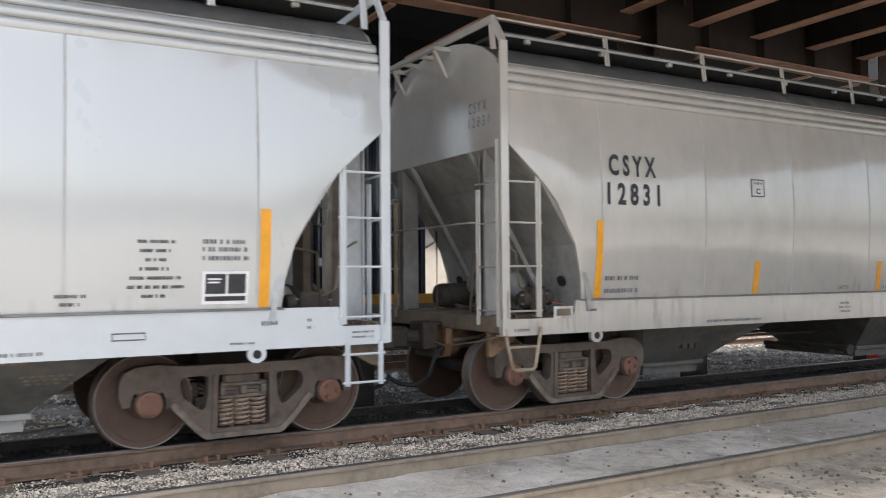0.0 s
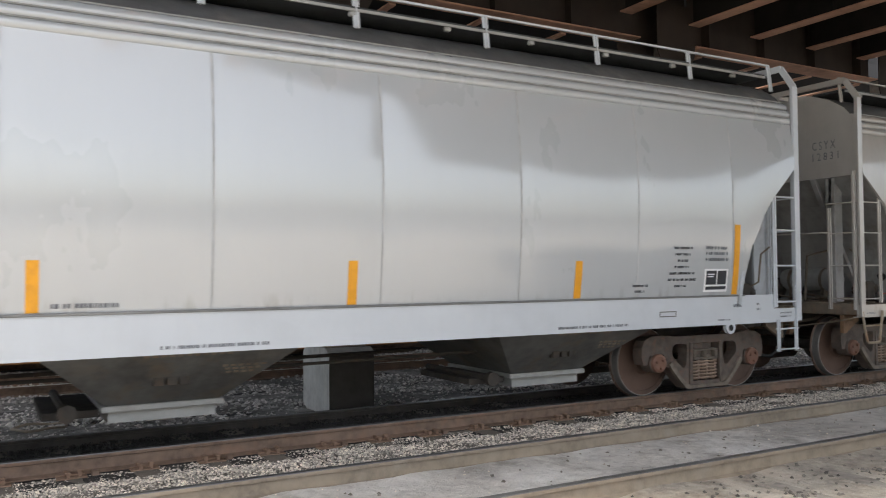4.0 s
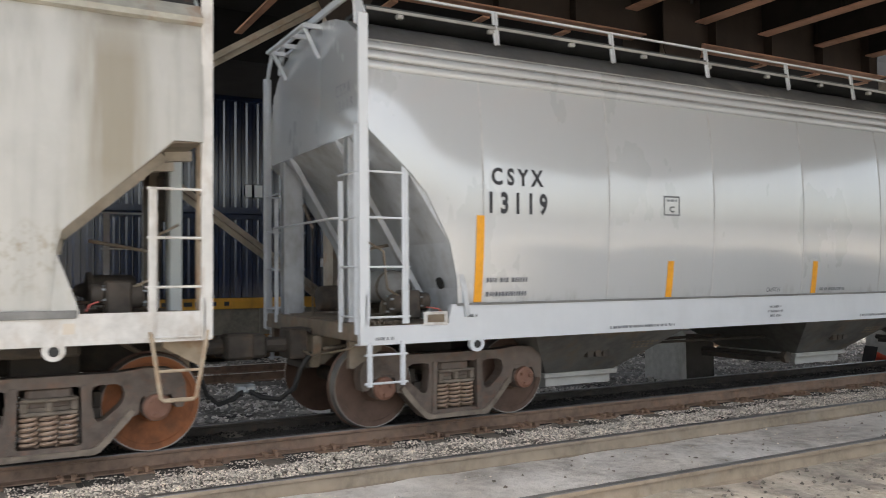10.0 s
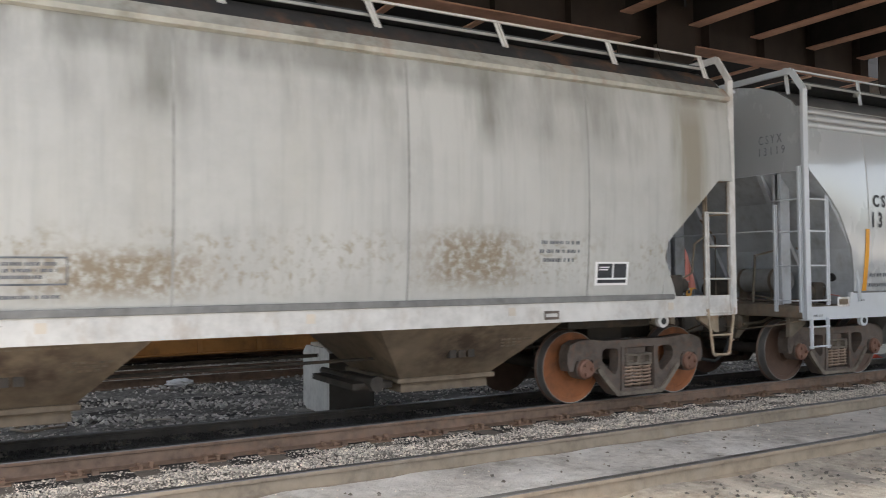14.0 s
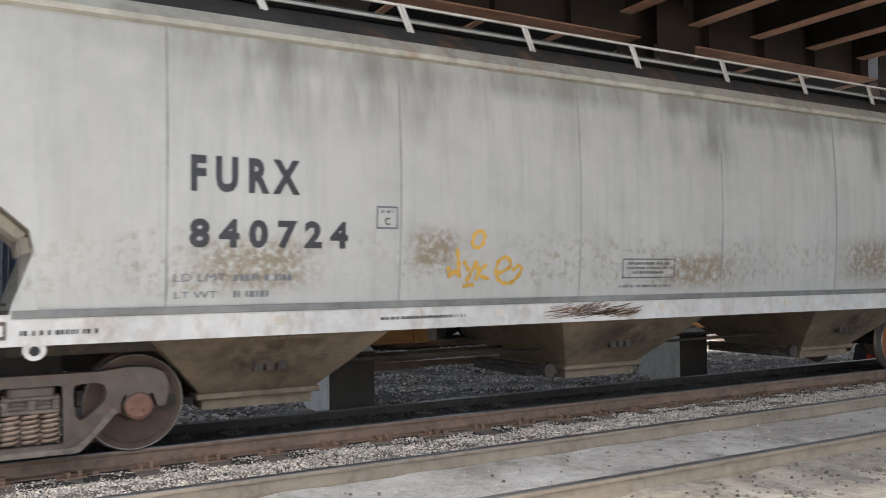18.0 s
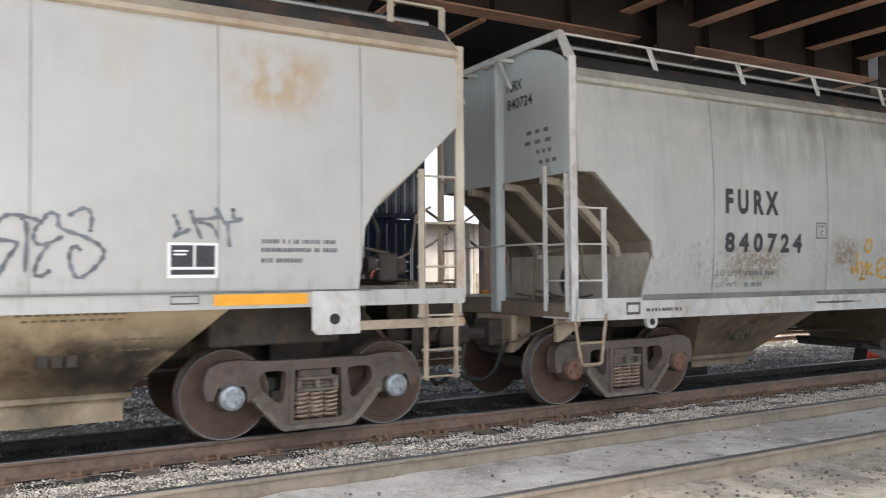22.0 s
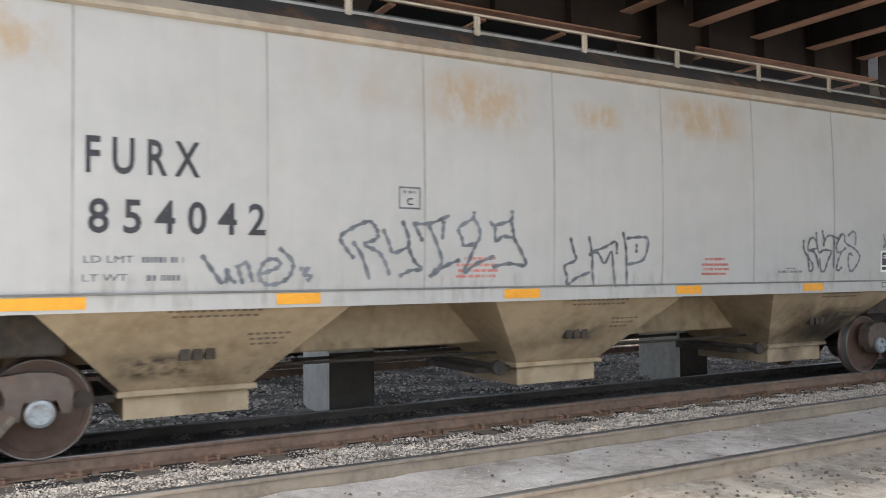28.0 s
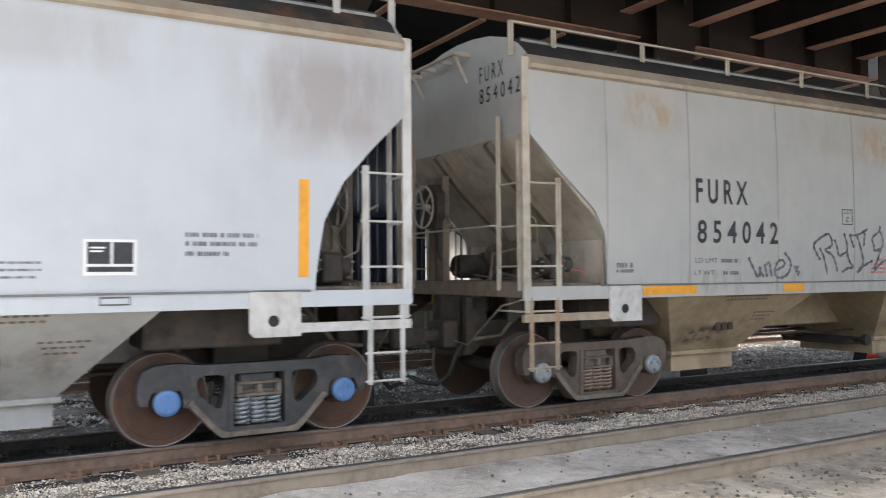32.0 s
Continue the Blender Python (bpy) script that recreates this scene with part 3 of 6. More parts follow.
# Added wall that closes off the sky behind the container train.
setting(slab("backdrop_wall", [(2, 22.5), (13.6, 22.5), (13.6, 23.2), (2, 23.2)], -0.6, 7.7, "backdrop"), "near-black backdrop wall behind the container train", "wall")
for x in (14.15, 17.18):
    bm = bmesh.new()
    box(bm, x - 0.2, x + 0.2, 17.6, 18.0, -0.5, 7.7)
    setting(part("bridge_column_far", bm, "bridge"), "dark steel bridge column behind the container train", "bridge column")
for za, zb in ((2.45, 4.25), (4.25, 2.45)):
    bm = bmesh.new()
    beam(bm, (14.15, 17.75, za), (17.18, 17.75, zb), 0.05, 0.16, up=(0, 1, 0))
    setting(part("cross_brace_far", bm, "under"), "black steel diagonal brace in the distance", "bridge brace")


# ---- container train on the far track ----
def corrugated(bm, x0, x1, y, z0, z1, depth, pitch=0.28):
    """A ribbed steel wall facing the camera."""
    pts, x = [], x0
    while x < x1 - 0.01:
        for u, d in ((0.0, 0), (0.36, 0), (0.52, 1), (0.84, 1)):
            pts.append((min(x + u * pitch, x1), y + d * depth))
        x += pitch
    pts.append((x1, y))
    lo = [bm.verts.new((px, py, z0)) for px, py in pts]
    hi = [bm.verts.new((px, py, z1)) for px, py in pts]
    for i in range(len(pts) - 1):
        bm.faces.new((lo[i], lo[i + 1], hi[i + 1], hi[i]))
    back = [bm.verts.new(p) for p in ((x0, y + 0.1, z0), (x1, y + 0.1, z0), (x1, y + 0.1, z1), (x0, y + 0.1, z1))]
    bm.faces.new(back)


def container(x0, length, y, z, h, mat, label, seed=0):
    root = tagged(new("shipping_container"), label, "shipping container", "stacked containers")
    root.location = (x0, y, z)
    w = 2.44
    for yy, nm in ((0.0, "side_wall"), (w - 0.1, "side_wall")):
        bm = bmesh.new()
        corrugated(bm, 0.12, length - 0.12, yy + 0.02, 0.16, h - 0.12, 0.036)
        part(nm, bm, mat, root)
    for xx in (0.0, length - 0.14):
        bm = bmesh.new()
        box(bm, xx + 0.02, xx + 0.12, 0.1, w - 0.1, 0.1, h - 0.08)
        part("end_wall", bm, mat, root)
        for yy in (0.0, w - 0.16):
            bm = bmesh.new()
            box(bm, xx, xx + 0.14, yy, yy + 0.16, 0, h, 0.01)
            part("corner_post", bm, mat, root)
    for zz, hh, nm in ((0.0, 0.16, "bottom_rail"), (h - 0.12, 0.12, "top_rail")):
        for yy in (0.0, w - 0.08):
            bm = bmesh.new()
            box(bm, 0.14, length - 0.14, yy, yy + 0.08, zz, zz + hh, 0.008)
            part(nm, bm, mat, root)
    bm = bmesh.new()
    box(bm, 0.1, length - 0.1, 0.04, w - 0.04, h - 0.06, h - 0.02)
    part("container_roof", bm, mat, root)
    return root


def plate_marks(root, items, mat="white_ink"):
    for x, z, w, h in items:
        bm = bmesh.new()
        box(bm, x, x + w, -0.012, -0.004, z, z + h)
        part("marking", bm, mat, root)


STACK_Y = 11.0
lower = container(-1.35, 12.19, STACK_Y, 0.26, 2.9, "blue", "dark blue ribbed shipping container in a yellow well car")
plate_marks(lower, [(9.0, 1.62, 0.13, 0.22), (9.2, 1.62, 0.1, 0.22), (9.34, 1.62, 0.12, 0.22), (8.1, 2.35, 0.22, 0.10), (8.1, 2.15, 0.22, 0.14), (11.7, 0.9, 0.1, 1.2)])
upper = container(-1.35, 12.19, STACK_Y, 3.18, 2.9, "blue", "dark blue ribbed shipping container stacked on another")
plate_marks(upper, [(7.05, 0.42, 0.16, 0.3), (7.28, 0.42, 0.2, 0.3), (8.9, 0.42, 0.2, 0.3)])
red = container(14.53, 12.19, STACK_Y, 0.05, 2.6, "red", "faded pink-red ribbed shipping container in a yellow well car")
plate_marks(red, [(1.2, 1.75, 0.3, 0.14), (1.2, 1.5, 0.5, 0.1)])
top_box = container(14.53, 12.19, STACK_Y, 2.65, 2.9, "blue", "dark blue ribbed shipping container stacked on a pink-red one")
plate_marks(top_box, [(1.0, 2.2, 0.3, 0.12)])


def warehouse(x0, x1, y, z):
    """A low cream shed with a pale eave, seen between the containers."""
    root = tagged(new("warehouse"), "low cream warehouse with a pale grey eave beyond the tracks", "building")
    bm = bmesh.new()
    box(bm, x0, x1, y, y + 9, -0.62, z)
    part("wall", bm, "cream", root)
    bm = bmesh.new()
    prism_x(bm, [(y - 0.5, z), (y + 9.4, z), (y + 9.4, z + 0.45), (y + 4.5, z + 0.8), (y - 0.5, z + 0.45)], x0 - 0.4, x1 + 0.4)
    part("roof", bm, "bag", root)
    for x in np.arange(x0 + 0.9, x1, 1.55):
        bm = bmesh.new()
        box(bm, x - 0.05, x + 0.05, y - 0.06, y - 0.004, -0.6, z - 0.02)
        part("wall_post", bm, "trim_tan", root)
    bm = bmesh.new()
    tube(bm, [(x0 + 6.3, y - 0.12, -0.5), (x0 + 6.3, y - 0.12, z - 0.1)], 0.06, 8)
    part("downpipe", bm, "under", root)
    bm = bmesh.new()
    box(bm, x0 + 7.2, x0 + 8.3, y - 0.05, y - 0.004, -0.5, 1.7, 0.01)
    part("door", bm, "frame_rust", root)


warehouse(14.6, 34.0, 26.0, 4.15)


def well_car(x0, length, floor):
    root = tagged(new("well_car"), "yellow steel well car carrying stacked containers", "rail car", "parked container train")
    root.location = (x0, STACK_Y, 0)
    for yy, s in ((-0.16, -1), (2.52, 1)):
        bm = bmesh.new()
        prism_x(bm, [(yy, -0.17), (yy + 0.08, -0.17), (yy + 0.08, 1.12), (yy, 1.12)], 0, length)
        part("side_sill", bm, "well_grey", root)
        bm = bmesh.new()
        box(bm, 0, length, yy - 0.05, yy + 0.10, 0.86, 1.12, 0.01)
        part("sill_chord", bm, "yellow", root)
        bm = bmesh.new()
        box(bm, 0.3, length - 0.3, yy - 0.03, yy + 0.09, -0.178, 0.22, 0.01)
        box(bm, 0.0, length, yy - 0.12, yy + 0.12, -0.215, -0.18, 0.006)
        part("sill_chord", bm, "yellow_worn", root)
        x = 0.4
        while x < length:
            bm = bmesh.new()
            box(bm, x - 0.05, x + 0.05, yy - 0.048, yy, 0.08, 0.86)
            part("sill_rib", bm, "well_grey", root)
            bm = bmesh.new()
            prism_x(bm, [(yy - 0.11, -0.176), (yy - 0.032, -0.176), (yy - 0.032, 0.2), (yy - 0.06, 0.2)], x - 0.06, x + 0.06)
            part("sill_foot", bm, "yellow_worn", root)
            x += 1.45
    bm = bmesh.new()
    box(bm, 0.2, length - 0.2, -0.05, 2.5, floor - 0.1, floor - 0.004)
    part("well_floor", bm, "under", root)
    for xx in (-0.9, length + 0.9):
        bm = bmesh.new()
        box(bm, xx - 0.95, xx + 0.95, 0.1, 2.3, 0.55, 0.95, 0.03)
        part("end_platform", bm, "yellow", root)
        for ax in (-0.6, 0.6):
            for yy in (0.42, 1.95):
                bm = bmesh.new()
                lathe(bm, [(yy, 0.15), (yy + 0.02, 0.42), (yy + 0.13, 0.44), (yy + 0.15, 0.46)], xx + ax, 0.2, 20)
                part("wheel", bm, "under", root)
    for i in range(10):
        bm = bmesh.new()
        xx = 4.9 + i * 0.19 + (0.12 if i % 5 == 4 else 0)
        box(bm, xx, xx + 0.12, -0.224, -0.218, 0.94, 1.04)
        part("marking", bm, "ink", root)


def sill_text(body, x0, x1, y, z0, z1):
    cu = bpy.data.curves.new("text", "FONT")
    cu.body = body
    tmp = bpy.data.objects.new("text", cu)
    scene.collection.objects.link(tmp)
    me = bpy.data.meshes.new_from_object(tmp)
    bpy.data.objects.remove(tmp)
    co = np.array([v.co[:] for v in me.vertices])
    lo, hi = co.min(0), co.max(0)
    for v in me.vertices:
        v.co = (x0 + (x1 - x0) * (v.co.x - lo[0]) / (hi[0] - lo[0]), y, z0 + (z1 - z0) * (v.co.y - lo[1]) / (hi[1] - lo[1]))
    me.materials.append(M["ink"])
    return tagged(new("sill_lettering", me), kind="stuff")


well_car(-1.6, 12.7, 0.26)
sill_mark = sill_text("NOT FOR 20 FT CONTAINERS", 1.62, 3.86, -0.215, 0.94, 1.04)
sill_mark.parent = [o for o in bpy.data.objects if o.name.startswith("well_car")][0]
well_car(14.28, 12.7, 0.05)

# a crumpled plastic bag on the far ballast
g = random.Random(4)
bm = bmesh.new()
bmesh.ops.create_icosphere(bm, subdivisions=3, radius=1.0)
for v in bm.verts:
    n3 = noise.noise(v.co * 2.3) * 0.35 + noise.noise(v.co * 6.0) * 0.2
    v.co = Vector((v.co.x * 0.24 * (1 + n3), v.co.y * 0.14 * (1 + n3), v.co.z * 0.075 * (1 + n3) + 0.05))
bag = tagged(part("plastic_bag", bm, "bag"), "crumpled white plastic bag lying on the ballast", "bag")
bag.location = (3.3, 6.75, bed_height(0, 6.75) + 0.03)


# a traffic cone lying on its side far along the track
bm = bmesh.new()
lathe_pts = [(0.19, 0.0), (0.17, 0.03), (0.13, 0.06), (0.03, 0.62), (0.02, 0.64)]
rings = [[bm.verts.new((z, 0.0 + r * math.cos(i * math.tau / 16), r * math.sin(i * math.tau / 16))) for i in range(16)] for r, z in lathe_pts]
for a, b in zip(rings, rings[1:]):
    for i in range(16):
        bm.faces.new((a[i], a[(i + 1) % 16], b[(i + 1) % 16], b[i]))
bm.faces.new(rings[0][::-1])
bm.faces.new(rings[-1])
cone = tagged(part("traffic_cone", bm, "cone"), "orange traffic cone lying on its side on ballast", "traffic cone")
bm = bmesh.new()
box(bm, -0.03, 0.0, -0.2, 0.2, -0.2, 0.2, 0.01)
part("cone_base", bm, "hose", cone)
cone.location, cone.rotation_euler = (16.75, 2.0, bed_height(0, 2.0) + 0.19), (0, radians(14), radians(-20))


# a thin steel hoop and a stick on the far ballast
bm = bmesh.new()
ring = [(0.34 * math.cos(i * math.tau / 28), 0.26 * math.sin(i * math.tau / 28), 0.012 * math.sin(i * 0.9)) for i in range(29)]
tube(bm, ring, 0.018, 6)
hoop = tagged(part("steel_hoop", bm, "rail_grey"), "thin rusty steel hoop lying on the ballast", "hoop")
hoop.location = (0.74, 3.4, bed_height(0, 3.4) + 0.045)
bm = bmesh.new()
tube(bm, [(-0.16, 0.1, 0.0), (0.0, -0.02, 0.02), (0.17, -0.09, 0.01)], 0.012, 6)
stick = tagged(part("stick", bm, "trim_tan"), "bare dry stick lying on the ballast", "stick")
stick.location = (2.24, 3.05, bed_height(0, 3.05) + 0.04)


# ---- ties and fastenings ----
def ties(y0, y1, z, x0, count, step, mat, group, label, seed):
    g = random.Random(seed)
    for i in range(count):
        bm = bmesh.new()
        box(bm, -0.115, 0.115, y0 + g.uniform(-0.05, 0.05), y1 + g.uniform(-0.05, 0.05), -0.18, 0, 0.012)
        for v in bm.verts:
            v.co.z += 0.012 * noise.noise((v.co.x * 9 + i, v.co.y * 3, 1.0)) + (0.008 * g.uniform(-1, 1))
        ob = tagged(part("railway_tie", bm, mat), label, "railway tie", group, "structure")
        ob.location = (x0 + i * step + g.uniform(-0.04, 0.04), 0, z + g.uniform(-0.006, 0.006))
        ob.rotation_euler = (0, 0, radians(g.uniform(-1.2, 1.2)))


TIE0, TIE_STEP = 0.77 - 0.62 * 8, 0.62
ties(-1.36, 1.3, -0.178, TIE0, 46, TIE_STEP, "tie", "ties of the train's track", "dark weathered timber tie under the train's rails", 3)
ties(6.4, 9.0, -0.42, -4, 44, 0.62, "tie", "ties of the middle track", "dark weathered timber tie of the empty middle track", 5)

ties(-5.1, -4.02, -0.166, 1.2, 28, 0.6, "tie_pale", "ties of the near track", "dusty grey timber tie half buried in earth", 8)
plate_me = None
spike_me = None
for i in range(40):
    x = TIE0 + i * TIE_STEP
    for yr in (RAIL_A,):
        if plate_me is None:
            bm = bmesh.new()
            box(bm, -0.13, 0.13, -0.2, 0.17, 0, 0.016, 0.004)
            box(bm, -0.13, 0.13, -0.11, -0.075, 0.016, 0.03, 0.004)
            ob = part("tie_plate", bm, "plate", rail_a)
            plate_me = ob.data
            bm = bmesh.new()
            box(bm, -0.014, 0.014, -0.014, 0.014, -0.02, 0.035)
            box(bm, -0.022, 0.022, -0.02, 0.035, 0.03, 0.05, 0.006)
            sp = part("spike", bm, "plate", rail_a)
            spike_me = sp.data
        else:
            ob = new("tie_plate", plate_me)
            ob.parent = rail_a
            sp = new("spike", spike_me)
            sp.parent = rail_a
        g2 = random.Random(i)
        ob.location = (x + g2.uniform(-0.03, 0.03), yr, -0.180)
        sp.location = (x - 0.06, yr - 0.10, -0.166)
        for dx, dy in ((0.06, -0.10), (-0.05, -0.165), (0.055, -0.16)):
            sp = new("spike", spike_me)
            sp.parent = rail_a
            sp.location = (x + dx + g2.uniform(-0.01, 0.01), yr + dy, -0.168 + g2.uniform(-0.004, 0.012))
        if i % 2 == 0:
            bm = bmesh.new()
            box(bm, -0.035, 0.035, -0.13, -0.06, -0.19, -0.135, 0.01)
            an = part("rail_anchor", bm, "rail", rail_a)
            an.location = (x + 0.19, yr, 0)

# loose stones
setting(stones("near_ballast", -1.5, 17.0, -2.40, -0.86, 46000, 0.0165, lambda x, y: bed_height(x, y) + 0.006 + 0.01 * noise.noise((x * 3, y * 3, 0)), "stone", 11), "loose pale crushed stone between the rails", "ballast", "stuff")
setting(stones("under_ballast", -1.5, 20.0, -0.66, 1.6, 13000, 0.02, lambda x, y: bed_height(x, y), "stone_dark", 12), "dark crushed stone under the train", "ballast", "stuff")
setting(stones("far_ballast", -3.0, 34.0, 1.6, 11.0, 34000, 0.042, lambda x, y: bed_height(x, y) + 0.02 * math.sin(x * 2.1 + y * 3.0), "stone_far", 13), "grey crushed stone between the far tracks", "ballast", "stuff")
setting(stones("dirt_clods", -1.0, 18.0, -3.88, -2.52, 170, 0.026, lambda x, y: bed_height(x, y) + lumps(x, y, 0.022) - 0.008, "bed_near", 21), "clods of pale packed dirt", "clods", "stuff")
setting(stones("dirt_debris", 0.0, 16.0, -3.9, -3.45, 90, 0.024, lambda x, y: bed_height(x, y) + lumps(x, y, 0.022) - 0.006, "bed_near", 33), "dark crumbs of debris along the near rail", "debris", "stuff")
setting(stones("dirt_pebbles", -1.0, 18.0, -3.90, -2.50, 420, 0.014, lambda x, y: bed_height(x, y) + lumps(x, y, 0.022), "stone", 14), "small stones scattered on packed dirt", "pebbles", "stuff")
setting(stones("earth_gravel", 4.0, 16.0, -6.4, -4.3, 5200, 0.026, lambda x, y: bed_height(x, y) + lumps(x, y, 0.03) - (0.0 if noise.noise((x * 0.9, y * 1.3, 7.0)) > 0.12 else 0.3), "stone_mid", 19), "clusters of dark crushed stone on dry earth", "gravel", "stuff")
setting(stones("earth_stones", 1.0, 18.0, -7.0, -4.02, 2600, 0.022, lambda x, y: bed_height(x, y) + lumps(x, y, 0.03), "stone_mid", 15), "stones scattered on dry earth", "pebbles", "stuff")


# ---- rail cars ----
WHEEL_R = 0.457
WHEELSETS = []


def profile(k, z):
    """Half width of the body at height z: a shallow barrel."""
    w, zm, ht, sag = k["profile"]
    return w - sag * min(1.5, abs((z - zm) / ht)) ** 2


def cut_z(k, x):
    """Lower edge of the side sheet, which rises towards both ends."""
    d = k["half"] - abs(x)
    return along(k["cut"], d)


def side_panels(car, k):
    """Each sheet between two weld seams is one dished panel, on both sides."""
    xs = sorted({-k["half"] + k["inset"], *k["seams"], k["half"] - k["inset"]})
    for s in (-1, 1):
        for a, b in zip(xs, xs[1:]):
            nz = 16
            cols = set(np.linspace(a, b, max(7, int((b - a) / 0.14) + 1)).round(4)) | {round(e * (k["half"] - d), 4) for d, _ in k["cut"] for e in (-1, 1) if a < e * (k["half"] - d) < b}
            cols = sorted(cols)
            nx = len(cols) - 1
            vs, fs = [], []
            for layer in (0, 1):
                for i in range(nx + 1):
                    x = cols[i]
                    z0, z1 = cut_z(k, x), k["eave"]
                    u = min(1.0, max(0.0, (x - a) / (b - a)))
                    dish = k["dish"] * (math.sin(math.pi * u) ** 0.5 if 0 < u < 1 else 0.0)
                    for j in range(nz + 1):
                        z = z0 + (z1 - z0) * j / nz
                        y = profile(k, z) + dish * math.sin(math.pi * j / nz) - layer * 0.03
                        vs.append((x, s * y, z))
            w = nz + 1
            o = (nx + 1) * w
            for i in range(nx):
                for j in range(nz):
                    q = i * w + j
                    fs.append((q, q + 1, q + w + 1, q + w))
                    fs.append((o + q, o + q + w, o + q + w + 1, o + q + 1))
                fs.append((i * w, (i + 1) * w, o + (i + 1) * w, o + i * w))
                fs.append((i * w + nz, o + i * w + nz, o + (i + 1) * w + nz, (i + 1) * w + nz))
            for j in range(nz):
                fs.append((j, o + j, o + j + 1, j + 1))
                q = nx * w + j
                fs.append((q, q + 1, o + q + 1, o + q))
            bm = bmesh.new()
            me = bpy.data.meshes.new("tmp")
            me.from_pydata(vs, [], fs)
            bm.from_mesh(me)
            bpy.data.meshes.remove(me)
            smooth(part("side_panel", bm, k["paint"], car), 50)
    for s in (-1, 1):
        for x in xs[1:-1]:
            bm = bmesh.new()
            zs = np.linspace(cut_z(k, x) + 0.01, k["eave"] - 0.01, 14)
            for z0, z1 in zip(zs, zs[1:]):
                beam(bm, (x, s * (profile(k, z0) + 0.001), z0), (x, s * (profile(k, z1) + 0.001), z1), 0.020, 0.005, up=(0, s, 0))
            part("weld_seam", bm, k["seam"], car)


def roof(car, k):
    hx = k["half"] - k["inset"] - 0.045
    top, n = k["roof"], 14
    ye, ze = profile(k, k["eave"]) - 0.02, k["eave"]
    bm = bmesh.new()
    arc = [(ye * math.cos(math.pi * i / n), ze + (top - ze) * math.sin(math.pi * i / n) ** 0.9) for i in range(n + 1)]
    prism_x(bm, arc + [(-ye, ze - 0.05), (ye, ze - 0.05)], -hx, hx)
    smooth(part("roof", bm, k["roof_paint"], car), 40)
    for s in (-1, 1):
        y = s * (profile(k, k["eave"]) + 0.005)
        if k["eave_kind"] == "ridges":
            rise, half_w = top - ze, profile(k, ze) - 0.005
            face = lambda zz: half_w * math.sqrt(max(0.0, 1 - max(0.0, (zz - ze) / rise) ** (2 / 0.9)))
            for i in range(3):
                z0, z1 = ze - 0.012 + 0.112 * i, ze + 0.09 + 0.112 * i
                sec = []
                for q in range(7):
                    zz = z0 + (z1 - z0) * q / 6
                    sec.append((s * (face(zz) + 0.004 + 0.026 * math.sin(math.pi * q / 6) ** 0.6), zz))
                bm = bmesh.new()
                prism_x(bm, sec + [(s * (face(z1) - 0.06), z1), (s * (face(z0) - 0.06), z0)], -hx - 0.03, hx + 0.03)
                smooth(part("roof_bead", bm, k["eave_paint"], car), 50)
                bm = bmesh.new()
                beam(bm, (-hx, s * (face(z1 + 0.005) + 0.003), z1 + 0.005), (hx, s * (face(z1 + 0.005) + 0.003), z1 + 0.005), 0.03, 0.016)
                part("bead_groove", bm, "seam_old", car)
        else:
            bm = bmesh.new()
            h = k["eave_h"]
            prism_x(bm, [(y, k["eave"] - 0.03), (y + s * 0.06, k["eave"] - 0.015), (y + s * 0.065, k["eave"] + h * 0.2), (y - s * 0.05, k["eave"] + h), (y - s * 0.10, k["eave"] + h), (y - s * 0.06, k["eave"])], -hx - 0.04, hx + 0.04)
            part("eave_flange", bm, k["eave_paint"], car)
    bm = bmesh.new()
    z = k["walk_z"]
    for s in (-1, 1):
        box(bm, -hx + 0.1, hx - 0.1, s * 0.95 - 0.28, s * 0.95 + 0.28, z - 0.02, z + 0.02)
    part("running_board", bm, "mesh", car)
    for s in (-1, 1):
        bm = bmesh.new()
        box(bm, -hx + 0.1, hx - 0.1, s * 1.235 - 0.012, s * 1.235 + 0.012, z - 0.035, z - 0.005)
        part("board_edge", bm, "slope_dusty", car)
        for x in np.arange(-hx + 0.5, hx - 0.3, 1.15) if k["eave_kind"] == "ridges" else ():
            bm = bmesh.new()
            box(bm, x - 0.04, x + 0.04, s * 1.22 - 0.02, s * 1.22 + 0.04, z - 0.085, z - 0.035, 0.01)
            part("board_bracket", bm, "slope_dusty", car)
    for x in np.arange(-k["half"] + 1.9, k["half"] - 1.2, 2.35):
        bm = bmesh.new()
        lathe_z(bm, [(0.26, k["roof"] - 0.06), (0.26, k["roof"] + 0.06), (0.30, k["roof"] + 0.07), (0.30, k["roof"] + 0.10), (0.1, k["roof"] + 0.14)], x, 0.0, 20)
        part("roof_hatch", bm, k["paint"], car)
    post_x = k["posts"]
    ry, rz = k["rail_y"], k["rail_z"]
    for s in (-1, 1):
        for x in post_x:
            bm = bmesh.new()
            lean = k["post_lean"]
            beam(bm, (x + lean, s * (ry + k["post_out"]), k["post_z"]), (x, s * ry, rz), 0.075, 0.012, up=(0, 1, 0))
            beam(bm, (x + lean, s * (ry + k["post_out"]), k["post_z"]), (x, s * ry, rz), 0.012, 0.05, up=(0, 1, 0))
            part("handrail_post", bm, k["trim"], car)
        bm = bmesh.new()
        box(bm, min(post_x) - 0.02, max(post_x) + 0.02, s * ry - 0.015, s * ry + 0.015, rz - 0.012, rz + 0.012)
        part("handrail", bm, k["trim"], car)


